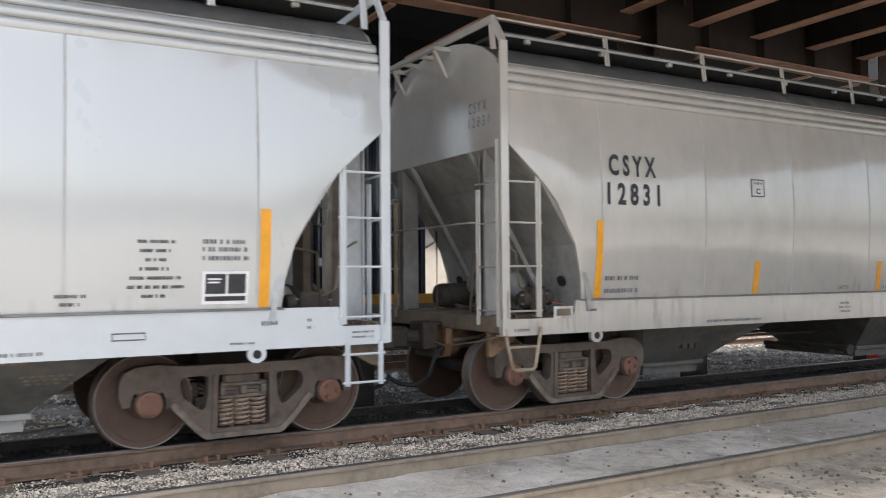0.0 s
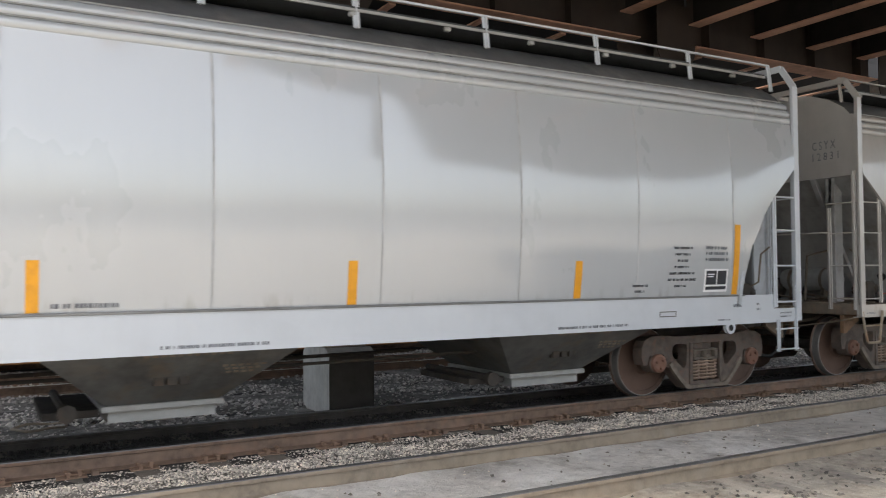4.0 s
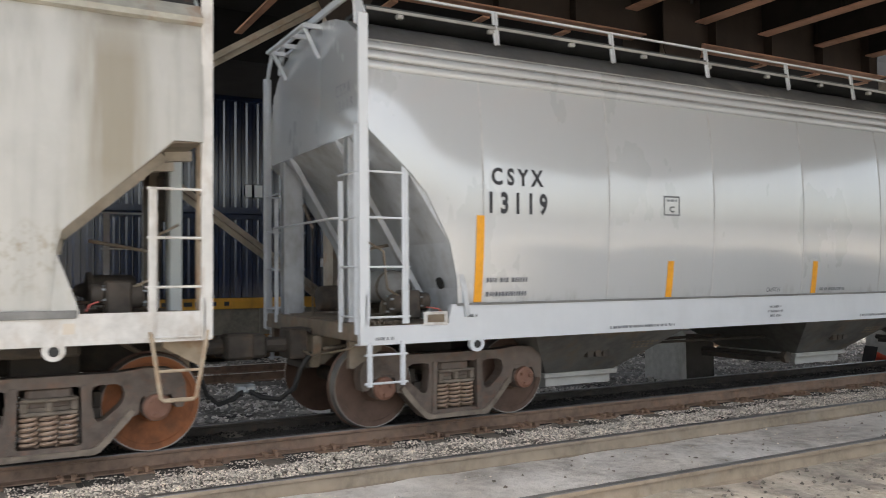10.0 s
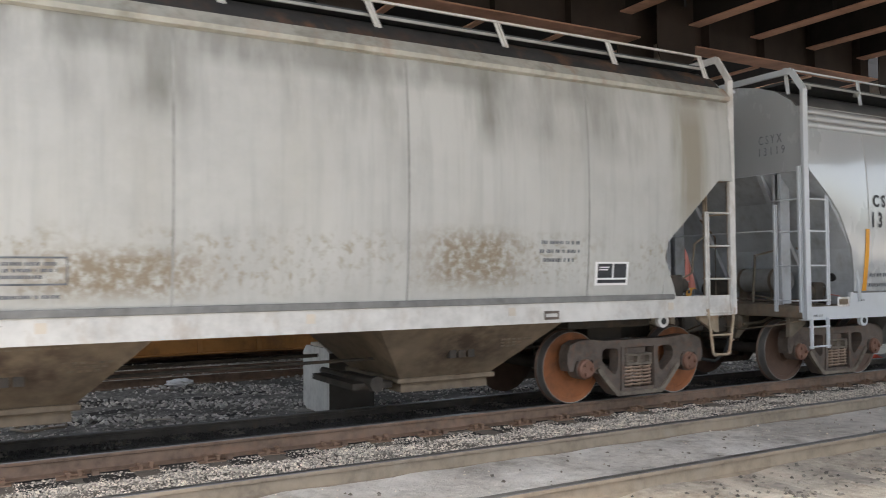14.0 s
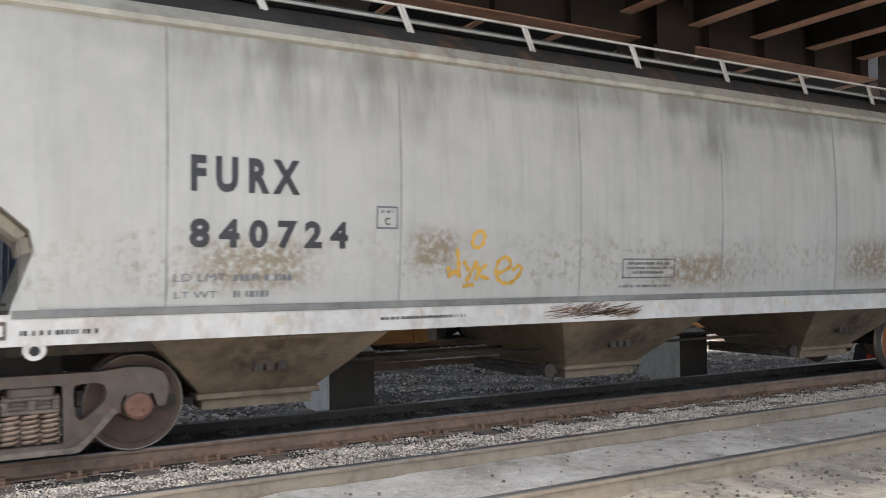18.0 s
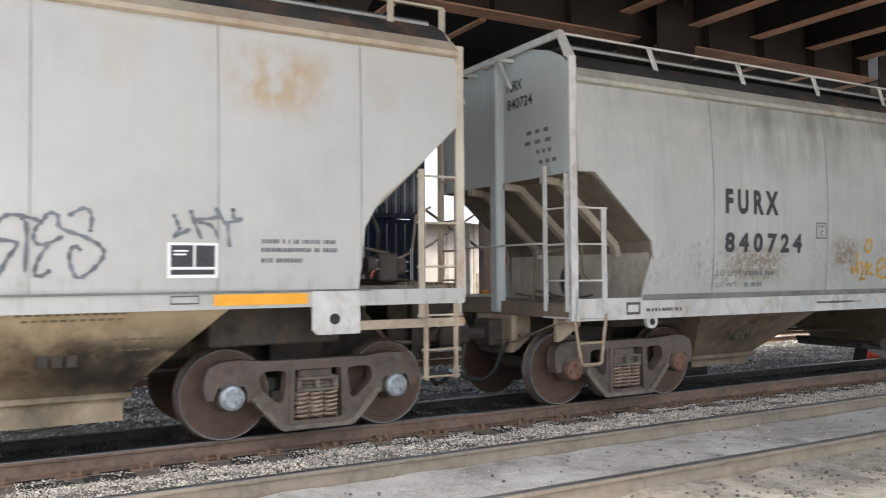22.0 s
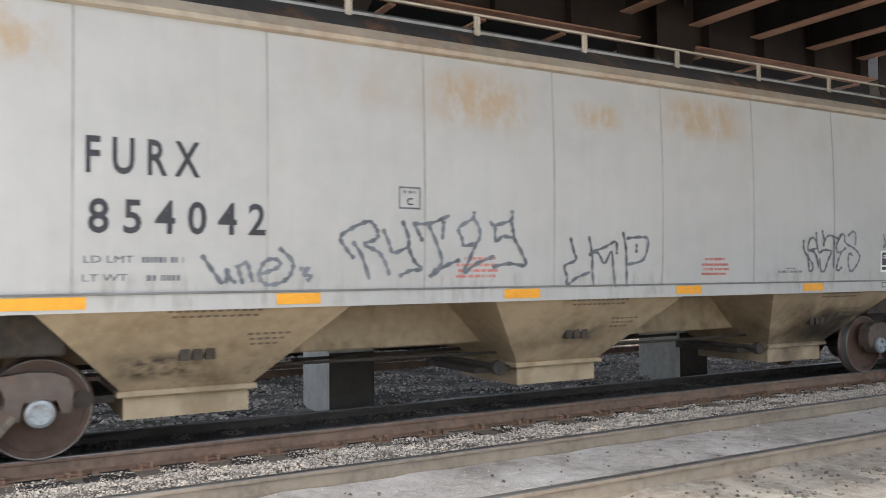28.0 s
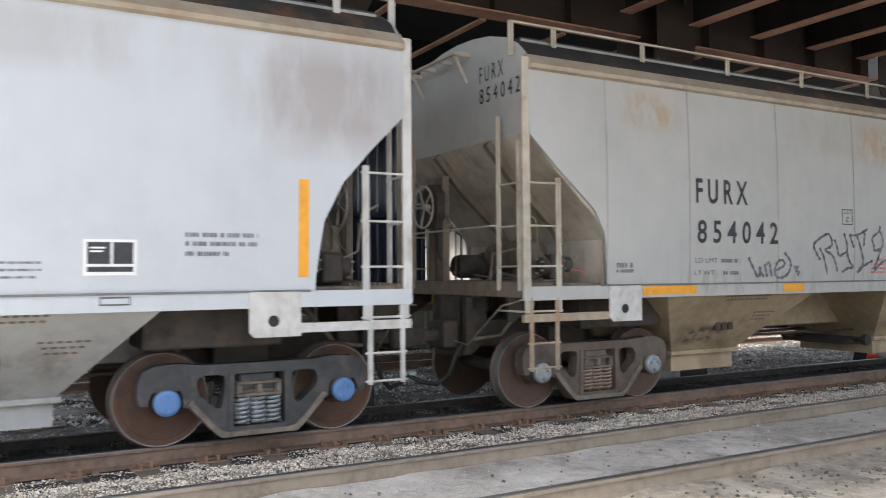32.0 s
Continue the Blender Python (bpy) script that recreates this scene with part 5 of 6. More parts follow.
def side_sill(car, k):
    H = k["half"]
    for s in (-1, 1):
        y = s * (profile(k, k["sill_top"]) + 0.012)
        bm = bmesh.new()
        a, b, c = k["sill_bot"], k["sill_top"], k["sill_step"]
        pol = [(-H, a), (H, a), (H, c), (H - 0.5, c), (H - 0.53, b), (-H + k["step_x"] + 0.05, b), (-H + k["step_x"], c), (-H, c)]
        prism(bm, pol, y - s * 0.045, y)
        box(bm, -H, H, min(y, y - s * 0.11), max(y, y - s * 0.11), a - 0.012, a)
        part("side_sill", bm, k["sill_paint"], car)
        bm = bmesh.new()
        box(bm, -H + k["step_x"] + 0.1, H - k["step_x"] - 0.1, min(y, y + s * 0.02), max(y, y + s * 0.02), b - k["lip_h"], b + k["lip_h"], 0.004)
        part("sill_lip", bm, "lip_grey", car)
        for ex in (-1, 1):
            bm = bmesh.new()
            tx = ex * k["truck"]
            if k["box"]:
                x0 = tx + ex * 0.0
                poly = [(x0 - 0.25, k["sill_top"]), (x0 + 0.25, k["sill_top"]), (x0 + 0.25, 1.07), (x0 - 0.20, 1.07), (x0 - 0.25, 1.12)]
                prism(bm, poly, y, y + s * 0.02)
                jb = part("jacking_pad", bm, "trim_white", car)
                # Black disc on the pad stands in for the unlit hole.
                bm = bmesh.new()
                lathe(bm, [(y + s * 0.021, 0.055), (y + s * 0.026, 0.055), (y + s * 0.026, 0.05)], x0 - 0.02, 1.22, 14)
                part("pad_hole", bm, "hose", jb)
            else:
                pol = [(tx + 0.09 * math.cos(i * math.tau / 16), k["sill_bot"] - 0.05 + 0.085 * math.sin(i * math.tau / 16)) for i in range(16)]
                prism(bm, pol, y - s * 0.06, y - s * 0.01)
                jb = part("tie_down_eye", bm, k["trim"], car)
                # Black disc on the eye plate, for the darkness of its opening.
                bm = bmesh.new()
                lathe(bm, [(y - s * 0.009, 0.042), (y - s * 0.004, 0.042), (y - s * 0.004, 0.04)], tx, k["sill_bot"] - 0.055, 14)
                part("eye_hole", bm, "hose", jb)
        if k["low_rail"]:
            for ex in (-1, 1):
                bm = bmesh.new()
                xa, xb = ex * (k["truck"] + 0.25), ex * H
                box(bm, min(xa, xb), max(xa, xb), min(y, y - s * 0.06), max(y, y - s * 0.06), 1.10, 1.19)
                part("step_bar", bm, k["step_paint"], car)


def hoppers(car, k):
    for cx in k["bays"]:
        t, b = k["bay_top"], k["bay_bot"]
        zt, zb = k["sill_bot"] + 0.06, k["bay_z"]
        yt, yb = profile(k, k["sill_top"]) - 0.03, 0.72
        vs = [(cx - t, -yt, zt), (cx + t, -yt, zt), (cx + t, yt, zt), (cx - t, yt, zt), (cx - b, -yb, zb), (cx + b, -yb, zb), (cx + b, yb, zb), (cx - b, yb, zb)]
        bm = bmesh.new()
        v = [bm.verts.new(p) for p in vs]
        for q in ((0, 1, 2, 3), (7, 6, 5, 4), (0, 4, 5, 1), (1, 5, 6, 2), (2, 6, 7, 3), (3, 7, 4, 0)):
            bm.faces.new([v[i] for i in q])
        hop = part("hopper", bm, k["hopper_paint"], car)
        bm = bmesh.new()
        box(bm, cx - b - 0.05, cx + b + 0.05, -yb - 0.05, yb + 0.05, zb - 0.05, zb + 0.01, 0.01)
        box(bm, cx - b + 0.02, cx + b - 0.02, -yb + 0.03, yb - 0.03, zb - k["skirt"], zb - 0.05)
        part("outlet_gate", bm, k["gate_paint"], hop)
        bm = bmesh.new()
        box(bm, cx - b - 0.55, cx - b - 0.05, -yb + 0.1, yb - 0.1, zb - 0.10, zb - 0.03)
        tube(bm, [(cx - b - 0.35, -yb - 0.06, zb - 0.02), (cx - b - 0.35, yb + 0.06, zb - 0.02)], 0.045, 8)
        lathe(bm, [(-yb - 0.14, 0.09), (-yb - 0.06, 0.09)], cx - b - 0.35, zb - 0.02, 8)
        part("gate_drive", bm, "under", hop)
        bm = bmesh.new()
        for i in range(3):
            fx = cx + 0.12 * (i - 1)
            f = 0.45
            box(bm, fx - 0.045, fx + 0.045, -(yb + (yt - yb) * f) - 0.02, -(yb + (yt - yb) * f) + 0.05, zb + (zt - zb) * (f - 0.10), zb + (zt - zb) * (f + 0.06))
        part("vibrator_bracket", bm, "under", hop)
        bm = bmesh.new()
        for f, xa, xb in ((0.90, -0.35, 0.55), (0.84, -0.30, 0.50), (0.62, 0.45, 0.85), (0.56, 0.48, 0.80), (0.50, 0.50, 0.78)):
            x = cx + xa
            while x < cx + xb:
                yy, zz = -(yb + (yt - yb) * f) - 0.004, zb + (zt - zb) * f
                beam(bm, (x, yy, zz), (x + 0.05, yy, zz), 0.004, 0.026, up=(0, -(zt - zb), yt - yb))
                x += 0.075
        tagged(part("small_writing", bm, k["hopper_ink"], hop), kind="stuff")
    bm = bmesh.new()
    box(bm, -k["truck"] + 0.6, k["truck"] - 0.6, -0.28, 0.28, k["csill"], 1.3, 0.02)
    part("center_sill", bm, k["hopper_paint"], car)
    bm = bmesh.new()
    tube(bm, [(-k["truck"] + 0.4, -0.42, 0.70), (0, -0.44, 0.66), (k["truck"] - 0.4, -0.42, 0.70)], 0.02, 6)
    tube(bm, [(-3.2, 0.5, 0.62), (3.2, 0.5, 0.66)], 0.025, 6)
    part("brake_rod", bm, "under", car)


def pierced(bm, rim, holes, y0, y1):
    """A plate of (x, z) with openings through it, from y0 to y1."""
    edges = []
    for loop in [rim] + holes:
        vs = [bm.verts.new((x, y0, z)) for x, z in loop]
        edges += [bm.edges.new((p, q)) for p, q in zip(vs, vs[1:] + vs[:1])]
    face = bmesh.ops.triangle_fill(bm, use_beauty=True, use_dissolve=False, edges=edges)
    flat = [f for f in face["geom"] if isinstance(f, bmesh.types.BMFace)]
    out = bmesh.ops.extrude_face_region(bm, geom=flat, use_keep_orig=True)
    for v in out["geom"]:
        if isinstance(v, bmesh.types.BMVert):
            v.co.y = y1


def truck(car, k, cx):
    """A three-piece truck: bolster, two cast side frames with spring nests, and its wheelsets."""
    bm = bmesh.new()
    box(bm, cx - 0.19, cx + 0.19, -1.04, 1.04, 0.50, 0.70, 0.03)
    bol = part("truck_bolster", bm, k["truck_paint"], car)
    wb = 0.889
    for s in (-1, 1):
        yc = s * 1.0
        y0, y1 = yc - 0.085, yc + 0.085
        half = [(0.0, 0.79), (0.55, 0.79), (0.80, 0.818), (1.00, 0.805), (1.11, 0.755), (1.15, 0.66), (1.155, 0.54), (1.13, 0.44), (1.06, 0.44), (1.045, 0.50), (1.02, 0.56), (0.96, 0.595),
                (0.83, 0.595), (0.765, 0.56), (0.74, 0.50), (0.735, 0.40), (0.69, 0.39), (0.655, 0.37), (0.50, 0.20), (0.40, 0.105), (0.36, 0.088)]
        rim = [(cx + d, z) for d, z in half] + [(cx - d, z) for d, z in reversed(half[1:])]
        window = [(0.615, 0.60), (0.595, 0.665), (0.545, 0.69), (0.40, 0.69), (0.345, 0.675), (0.335, 0.62), (0.345, 0.50), (0.365, 0.395), (0.395, 0.365), (0.435, 0.375), (0.57, 0.49), (0.605, 0.54)]
        nest = [(0.25, 0.67), (0.23, 0.69), (-0.23, 0.69), (-0.25, 0.67), (-0.26, 0.19), (-0.24, 0.175), (0.24, 0.175), (0.26, 0.19)]
        holes = [[(cx + e * d, z) for d, z in window] for e in (-1, 1)] + [[(cx + d, z) for d, z in nest]]
        bm = bmesh.new()
        pierced(bm, rim, holes, y0, y1)
        frame_ob = part("side_frame", bm, k["truck_paint"], bol)
        bm = bmesh.new()
        yf = y1 if s > 0 else y0
        low = [(0.70, 0.43), (0.655, 0.365), (0.50, 0.195), (0.40, 0.10), (0.36, 0.083), (0.30, 0.083), (0.30, 0.135), (0.37, 0.15), (0.47, 0.24), (0.62, 0.42), (0.66, 0.46)]
        for e in (-1, 1):
            prism(bm, [(cx + e * d, z) for d, z in low], yf - s * 0.02, yf + s * 0.035)
        box(bm, cx - 0.30, cx + 0.30, min(yf - s * 0.02, yf + s * 0.035), max(yf - s * 0.02, yf + s * 0.035), 0.083, 0.135, 0.006)
        part("bottom_chord", bm, "truck_dust", frame_ob)
        for e in (-1, 1):
            bm = bmesh.new()
            prism(bm, [(cx + e * 0.25, 0.70), (cx + e * 0.30, 0.70), (cx + e * 0.315, 0.15), (cx + e * 0.262, 0.15)], yf - s * 0.01, yf + s * 0.022)
            part("column_rim", bm, k["truck_paint"], frame_ob)
        bm = bmesh.new()
        ye = yc + s * 0.10
        for x0, x1, z0, z1 in ((-0.23, 0.23, 0.575, 0.605), (-0.23, 0.23, 0.455, 0.490), (-0.23, -0.17, 0.49, 0.575), (-0.03, 0.03, 0.49, 0.575), (0.17, 0.23, 0.49, 0.575)):
            box(bm, cx + x0, cx + x1, min(yc, ye), max(yc, ye), z0, z1, 0.008)
        box(bm, cx - 0.22, cx + 0.22, yc - 0.03, yc + 0.03, 0.46, 0.61)
        part("bolster_end", bm, "truck_dust", bol)
        for i in (-1, 0, 1):
            bm = bmesh.new()
            c = (cx + 0.158 * i, yc + s * 0.03)
            turns, m = 6, 12
            pts = [(c[0] + 0.066 * math.cos(math.tau * j / m), c[1] + 0.066 * math.sin(math.tau * j / m), 0.185 + 0.26 * j / (turns * m)) for j in range(turns * m + 1)]
            tube(bm, pts, 0.0165, 5)
            smooth(part("spring", bm, k["spring_paint"], bol))
        for e in (-1, 1):
            bm = bmesh.new()
            box(bm, cx + e * wb - 0.12, cx + e * wb + 0.12, yc - 0.09, yc + 0.09, WHEEL_R + 0.085, WHEEL_R + 0.16, 0.02)
            part("bearing_adapter", bm, k["adapter"], bol)
    for e in (-1, 1):
        ax = cx + e * wb
        pivot = new("wheelset")
        pivot.parent = car
        pivot.location = (ax, 0, WHEEL_R)
        bm = bmesh.new()
        lathe(bm, [(-1.0, 0.07), (-0.8, 0.085), (-0.4, 0.08), (0.4, 0.08), (0.8, 0.085), (1.0, 0.07)], 0, 0, 16)
        smooth(part("axle", bm, "under", pivot))
        for s in (-1, 1):
            bm = bmesh.new()
            R = WHEEL_R
            lathe(bm, [(s * 0.845, 0.11), (s * 0.845, 0.15), (s * 0.80, 0.19), (s * 0.765, 0.32), (s * 0.80, 0.375), (s * 0.825, 0.385), (s * 0.826, R - 0.012), (s * 0.818, R - 0.004)], 0, 0, 44)
            smooth(part("wheel_plate", bm, "wheel_orange" if k["gusset"] and cx > 0 else k["wheel_paint"], pivot))
            bm = bmesh.new()
            lathe(bm, [(s * 0.72, R - 0.03), (s * 0.8275, R - 0.016), (s * 0.8285, R - 0.009), (s * 0.82, R - 0.003), (s * 0.80, R), (s * 0.735, R + 0.002), (s * 0.717, R + 0.009), (s * 0.717, R - 0.03)], 0, 0, 48)
            smooth(part("tread", bm, "tread", pivot))
            bm = bmesh.new()
            lathe(bm, [(s * 0.715, R - 0.02), (s * 0.715, R + 0.010), (s * 0.70, R + 0.026), (s * 0.688, R + 0.024), (s * 0.684, R - 0.05), (s * 0.70, 0.12)], 0, 0, 48)
            smooth(part("flange", bm, "wheel", pivot))
            bm = bmesh.new()
            lathe(bm, [(s * 0.90, 0.13), (s * 1.09, 0.13), (s * 1.10, 0.12), (s * 1.105, 0.10), (s * 1.12, 0.04)], 0, 0, 24)
            part("bearing", bm, k["truck_paint"], pivot)
            bm = bmesh.new()
            lathe(bm, [(s * 1.10, 0.124), (s * 1.135, 0.118), (s * 1.148, 0.09), (s * 1.142, 0.04)], 0, 0, 24)
            for i in range(3):
                a = math.tau * i / 3
                lathe(bm, [(s * 1.13, 0.024), (s * 1.17, 0.024), (s * 1.171, 0.012)], 0.066 * math.cos(a), 0.066 * math.sin(a), 6)
            part("bearing_cap", bm, k["cap"], pivot)
        WHEELSETS.append((pivot, ax))
    bm = bmesh.new()
    o = 1 if cx > 0 else -1
    box(bm, min(cx - o * 1.1, cx + o * 0.25), max(cx - o * 1.1, cx + o * 0.25), -1.05, 1.05, 0.95, k["sill_bot"] + 0.02, 0.02)
    box(bm, cx - 0.3, cx + 0.3, -0.45, 0.45, 0.70, 0.96, 0.02)
    part("body_bolster", bm, "under", car)
    bm = bmesh.new()
    for e in (-1, 1):
        box(bm, cx + e * 0.38 - 0.05, cx + e * 0.38 + 0.05, -0.9, 0.9, 0.36, 0.46)
        for s in (-1, 1):
            box(bm, cx + e * 0.415 - 0.03, cx + e * 0.415 + 0.03, s * 0.76 - 0.07, s * 0.76 + 0.07, 0.34, 0.60)
    part("brake_beam", bm, "under", bol)


def rail_car(k, x, label):
    car = new("hopper_car")
    car.location = (x, 0, 0)
    tagged(car, label, "rail car", "passing freight train")
    side_panels(car, k)
    roof(car, k)
    side_sill(car, k)
    hoppers(car, k)
    for e in (-1, 1):
        car_end(car, k, e)
        truck(car, k, e * k["truck"])
    return car


GREY = dict(half=8.22, truck=6.86, inset=0.08, sill_bot=0.965, sill_top=1.335, sill_step=1.14, step_x=1.0, eave=3.72, roof=4.52, dish=0.018,
            profile=(1.62, 2.5, 1.17, 0.088),
            cut=[(0.0, 3.10), (0.08, 3.10), (0.52, 2.70), (0.72, 2.48), (1.0, 1.98), (1.10, 1.60), (1.13, 1.335), (9, 1.335)],
            slope=[(0.08, 3.10), (0.52, 2.70), (1.0, 1.98), (1.16, 1.5), (1.2, 1.2)],
            seams=[-6.82, -5.09, -3.38, -1.66, 0.06, 1.76, 3.46, 5.2, 6.85], paint="grey_car", seam="seam_grey", roof_paint="grey_roof", eave_kind="ridges", eave_paint="grey_car",
            end_paint="grey_car", end_stake=False, slope_paint="slope_grey", frame_paint="frame_dark", trim="white_car", step_paint="white_car", sill_paint="white_car",
            walk_z=4.45, rail_y=1.2, rail_z=4.62, post_z=4.24, post_out=0.05, post_lean=0.0, posts=[-8.1, -6.39, -4.68, -3.05, -1.44, 0.03, 1.64, 3.26, 4.9, 6.5, 8.1], post_w=0.10, post_top=4.25, portal=4.55,
            lad_z0=1.16, lad_top=2.75, end_lad_top=2.62, rungs=(1.23, 1.73, 2.22, 2.68), box=False, low_rail=False, bays=(-4.85, -0.2, 4.44), bay_top=1.25, bay_bot=0.53, bay_z=0.41, csill=1.02, hopper_ink="frame_dark", gear_paint="slope_dusty", striker_paint="frame_dark", stirrup=False, spring_paint="spring",
            hopper_paint="hopper_dark", gate_paint="hopper_white", truck_paint="truck_brown", wheel_paint="wheel", adapter="truck_brown", cap="cap_rust", lip_h=0.012, valve=True, skirt=0.16, brake_end=1, end_web=True, web_paint="slope_grey", plate_paint="slope_grey", rib_paint="slope_grey", ribs=(), hole=True, gusset=False)
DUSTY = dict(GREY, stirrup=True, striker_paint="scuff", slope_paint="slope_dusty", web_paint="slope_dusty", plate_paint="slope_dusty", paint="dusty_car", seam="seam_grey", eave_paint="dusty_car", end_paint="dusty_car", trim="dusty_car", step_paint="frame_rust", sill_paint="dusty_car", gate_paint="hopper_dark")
OLD = dict(GREY, stirrup=True, striker_paint="frame_rust", half=8.26, truck=6.99, sill_bot=1.095, sill_top=1.345, sill_step=1.345, eave=3.92, roof=4.55, eave_kind="flange", eave_h=0.17, eave_paint="old_roof", roof_paint="roof_dark",
           profile=(1.62, 2.65, 1.3, 0.075), dish=0.02,
           cut=[(0.0, 2.84), (0.33, 2.84), (1.22, 2.04), (1.26, 1.86), (1.28, 1.345), (9, 1.345)],
           slope=[(0.08, 2.84), (0.33, 2.82), (1.23, 2.04), (1.26, 1.9)], seams=[-5.95, -3.64, -1.3, 1.05, 3.4, 5.77],
           # Brown slope against tan plate carries the shade of the open end.
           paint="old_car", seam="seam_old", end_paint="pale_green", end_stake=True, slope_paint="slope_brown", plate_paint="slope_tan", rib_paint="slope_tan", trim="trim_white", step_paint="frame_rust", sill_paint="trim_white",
           walk_z=4.42, rail_y=1.3, rail_z=4.54, post_z=4.24, post_out=0.0, post_lean=0.14, posts=[-8.2, -6.75, -5.1, -3.48, -1.86, -0.2, 1.43, 3.08, 4.7, 6.35, 7.95], portal=4.52, post_top=4.2,
           lad_top=2.42, end_lad_top=2.95, rungs=(1.12, 1.56, 1.99, 2.42), hopper_paint="hopper_brown", gate_paint="hopper_brown", wheel_paint="wheel", bays=(-4.85, -0.26, 4.33), bay_top=1.25, bay_bot=0.6, bay_z=0.46, csill=1.06, end_web=False, ribs=(-0.95, -0.1, 0.75), brake_end=1, lip_h=0.034, valve=False, gusset=True)
CREAM = dict(OLD, stirrup=False, striker_paint="under", gear_paint="frame_dark", half=8.40, truck=6.93, sill_bot=1.355, sill_top=1.50, sill_step=1.50, eave=3.99, roof=4.62, eave_h=0.16, eave_paint="tan_roof", roof_paint="roof_dark",
             profile=(1.61, 2.75, 1.25, 0.035), dish=0.012,
             cut=[(0.0, 3.27), (0.04, 3.27), (0.46, 2.86), (1.0, 2.40), (1.16, 2.12), (1.22, 1.50), (9, 1.50)],
             slope=[(0.08, 3.27), (0.46, 2.84), (1.05, 2.30), (1.22, 2.05)], seams=[-7.2, -5.84, -4.16, -2.48, -0.8, 0.88, 2.54, 4.24, 5.78, 7.2],
             paint="tan_car", seam="seam_cream", end_paint="tan_car", end_stake=False, slope_paint="slope_tan", rib_paint="slope_brown", trim="trim_tan", step_paint="frame_rust", sill_paint="tan_car",
             rail_y=1.3, rail_z=4.58, post_z=4.18, post_out=0.0, post_lean=0.0, posts=[-8.36, -7.74, -6.32, -4.76, -3.2, -1.63, -0.08, 1.48, 3.06, 4.62, 6.19, 7.68, 8.31], portal=0, post_top=4.1, lad_top=2.75, end_lad_top=3.5, lad_z0=1.2, rungs=(1.22, 1.73, 2.19, 2.68), box=True, low_rail=True,
             bays=(-4.69, -0.10, 4.49), bay_top=1.5, bay_bot=0.63, bay_z=0.54, csill=0.78, hopper_paint="hopper_tan", gate_paint="hopper_tan", truck_paint="truck_brown", wheel_paint="wheel", cap="cap_grey", brake_end=-1, ribs=(-0.75, 0.5), hole=False, lip_h=0.01, skirt=0.27, gusset=False)
WHITE = dict(CREAM, half=8.38, paint="pale_car", seam="pale_car", end_paint="pale_car", spring_paint="cap_grey", trim="trim_white", step_paint="trim_white", sill_paint="pale_car", eave_paint="tan_roof",
             cut=[(0.0, 3.33), (0.04, 3.32), (0.46, 2.90), (0.76, 2.56), (0.96, 2.17), (1.03, 1.72), (1.05, 1.50), (9, 1.50)],
             slope=[(0.08, 3.32), (0.46, 2.90), (0.76, 2.56), (0.96, 2.17), (1.03, 1.72)], slope_paint="slope_grey", rib_paint="slope_grey", plate_paint="slope_grey", hopper_paint="hopper_white", gate_paint="hopper_white",
             truck_paint="truck_dark", brake_end=1, wheel_paint="wheel_rust", cap="cap_blue", adapter="truck_dark")

CARS = []
car_1 = rail_car(DUSTY, 13.24, "dusty grey covered hopper car with orange stripes")
car_2 = rail_car(GREY, -4.58, "clean light grey hopper car with orange stripes, rolling on rails")
car_3 = rail_car(OLD, -22.5, "weathered pale grey hopper car with yellow spray writing")
car_4 = rail_car(CREAM, -40.62, "cream hopper car with rust stains and black spray writing")
car_5 = rail_car(WHITE, -58.82, "white covered hopper car with blue bearing caps")
CARS = [(car_1, 13.24), (car_2, -4.58), (car_3, -22.5), (car_4, -40.62), (car_5, -58.82)]


# ---- lettering, stripes and spray writing on the car sides ----
def surface(k, x, z):
    """Half width of the near side at (x, z), with the panel's dish."""
    xs = sorted({-k["half"] + k["inset"], *k["seams"], k["half"] - k["inset"]})
    for a, b in zip(xs, xs[1:]):
        if a <= x <= b:
            u, z0 = (x - a) / (b - a), cut_z(k, x)
            d = k["dish"] * math.sin(math.pi * u) ** 0.5 if 0 < u < 1 else 0.0
            return profile(k, z) + d * math.sin(math.pi * min(1, max(0, (z - z0) / (k["eave"] - z0))))
    return profile(k, z)


def skin_y(k, x, z, lift=0.007):
    if z < k["sill_top"]:
        return -(profile(k, k["sill_top"]) + 0.012 + lift)
    return -(surface(k, x, z) + lift)


def letters(car, k, body, x0, x1, z0, z1, mat="ink", heavy=0.02, name="lettering"):
    """Text with Blender's own font, fitted to a box on the car's side."""
    cu = bpy.data.curves.new("text", "FONT")
    cu.body, cu.offset, cu.resolution_u = body, heavy, 3
    tmp = bpy.data.objects.new("text", cu)
    scene.collection.objects.link(tmp)
    me = bpy.data.meshes.new_from_object(tmp)
    bpy.data.objects.remove(tmp)
    co = np.array([v.co[:] for v in me.vertices])
    lo, hi = co.min(0), co.max(0)
    for v in me.vertices:
        x = x0 + (x1 - x0) * (v.co.x - lo[0]) / (hi[0] - lo[0])
        z = z0 + (z1 - z0) * (v.co.y - lo[1]) / (hi[1] - lo[1])
        v.co = (x, skin_y(k, x, z), z)
    return islands(name, me, mat, car)


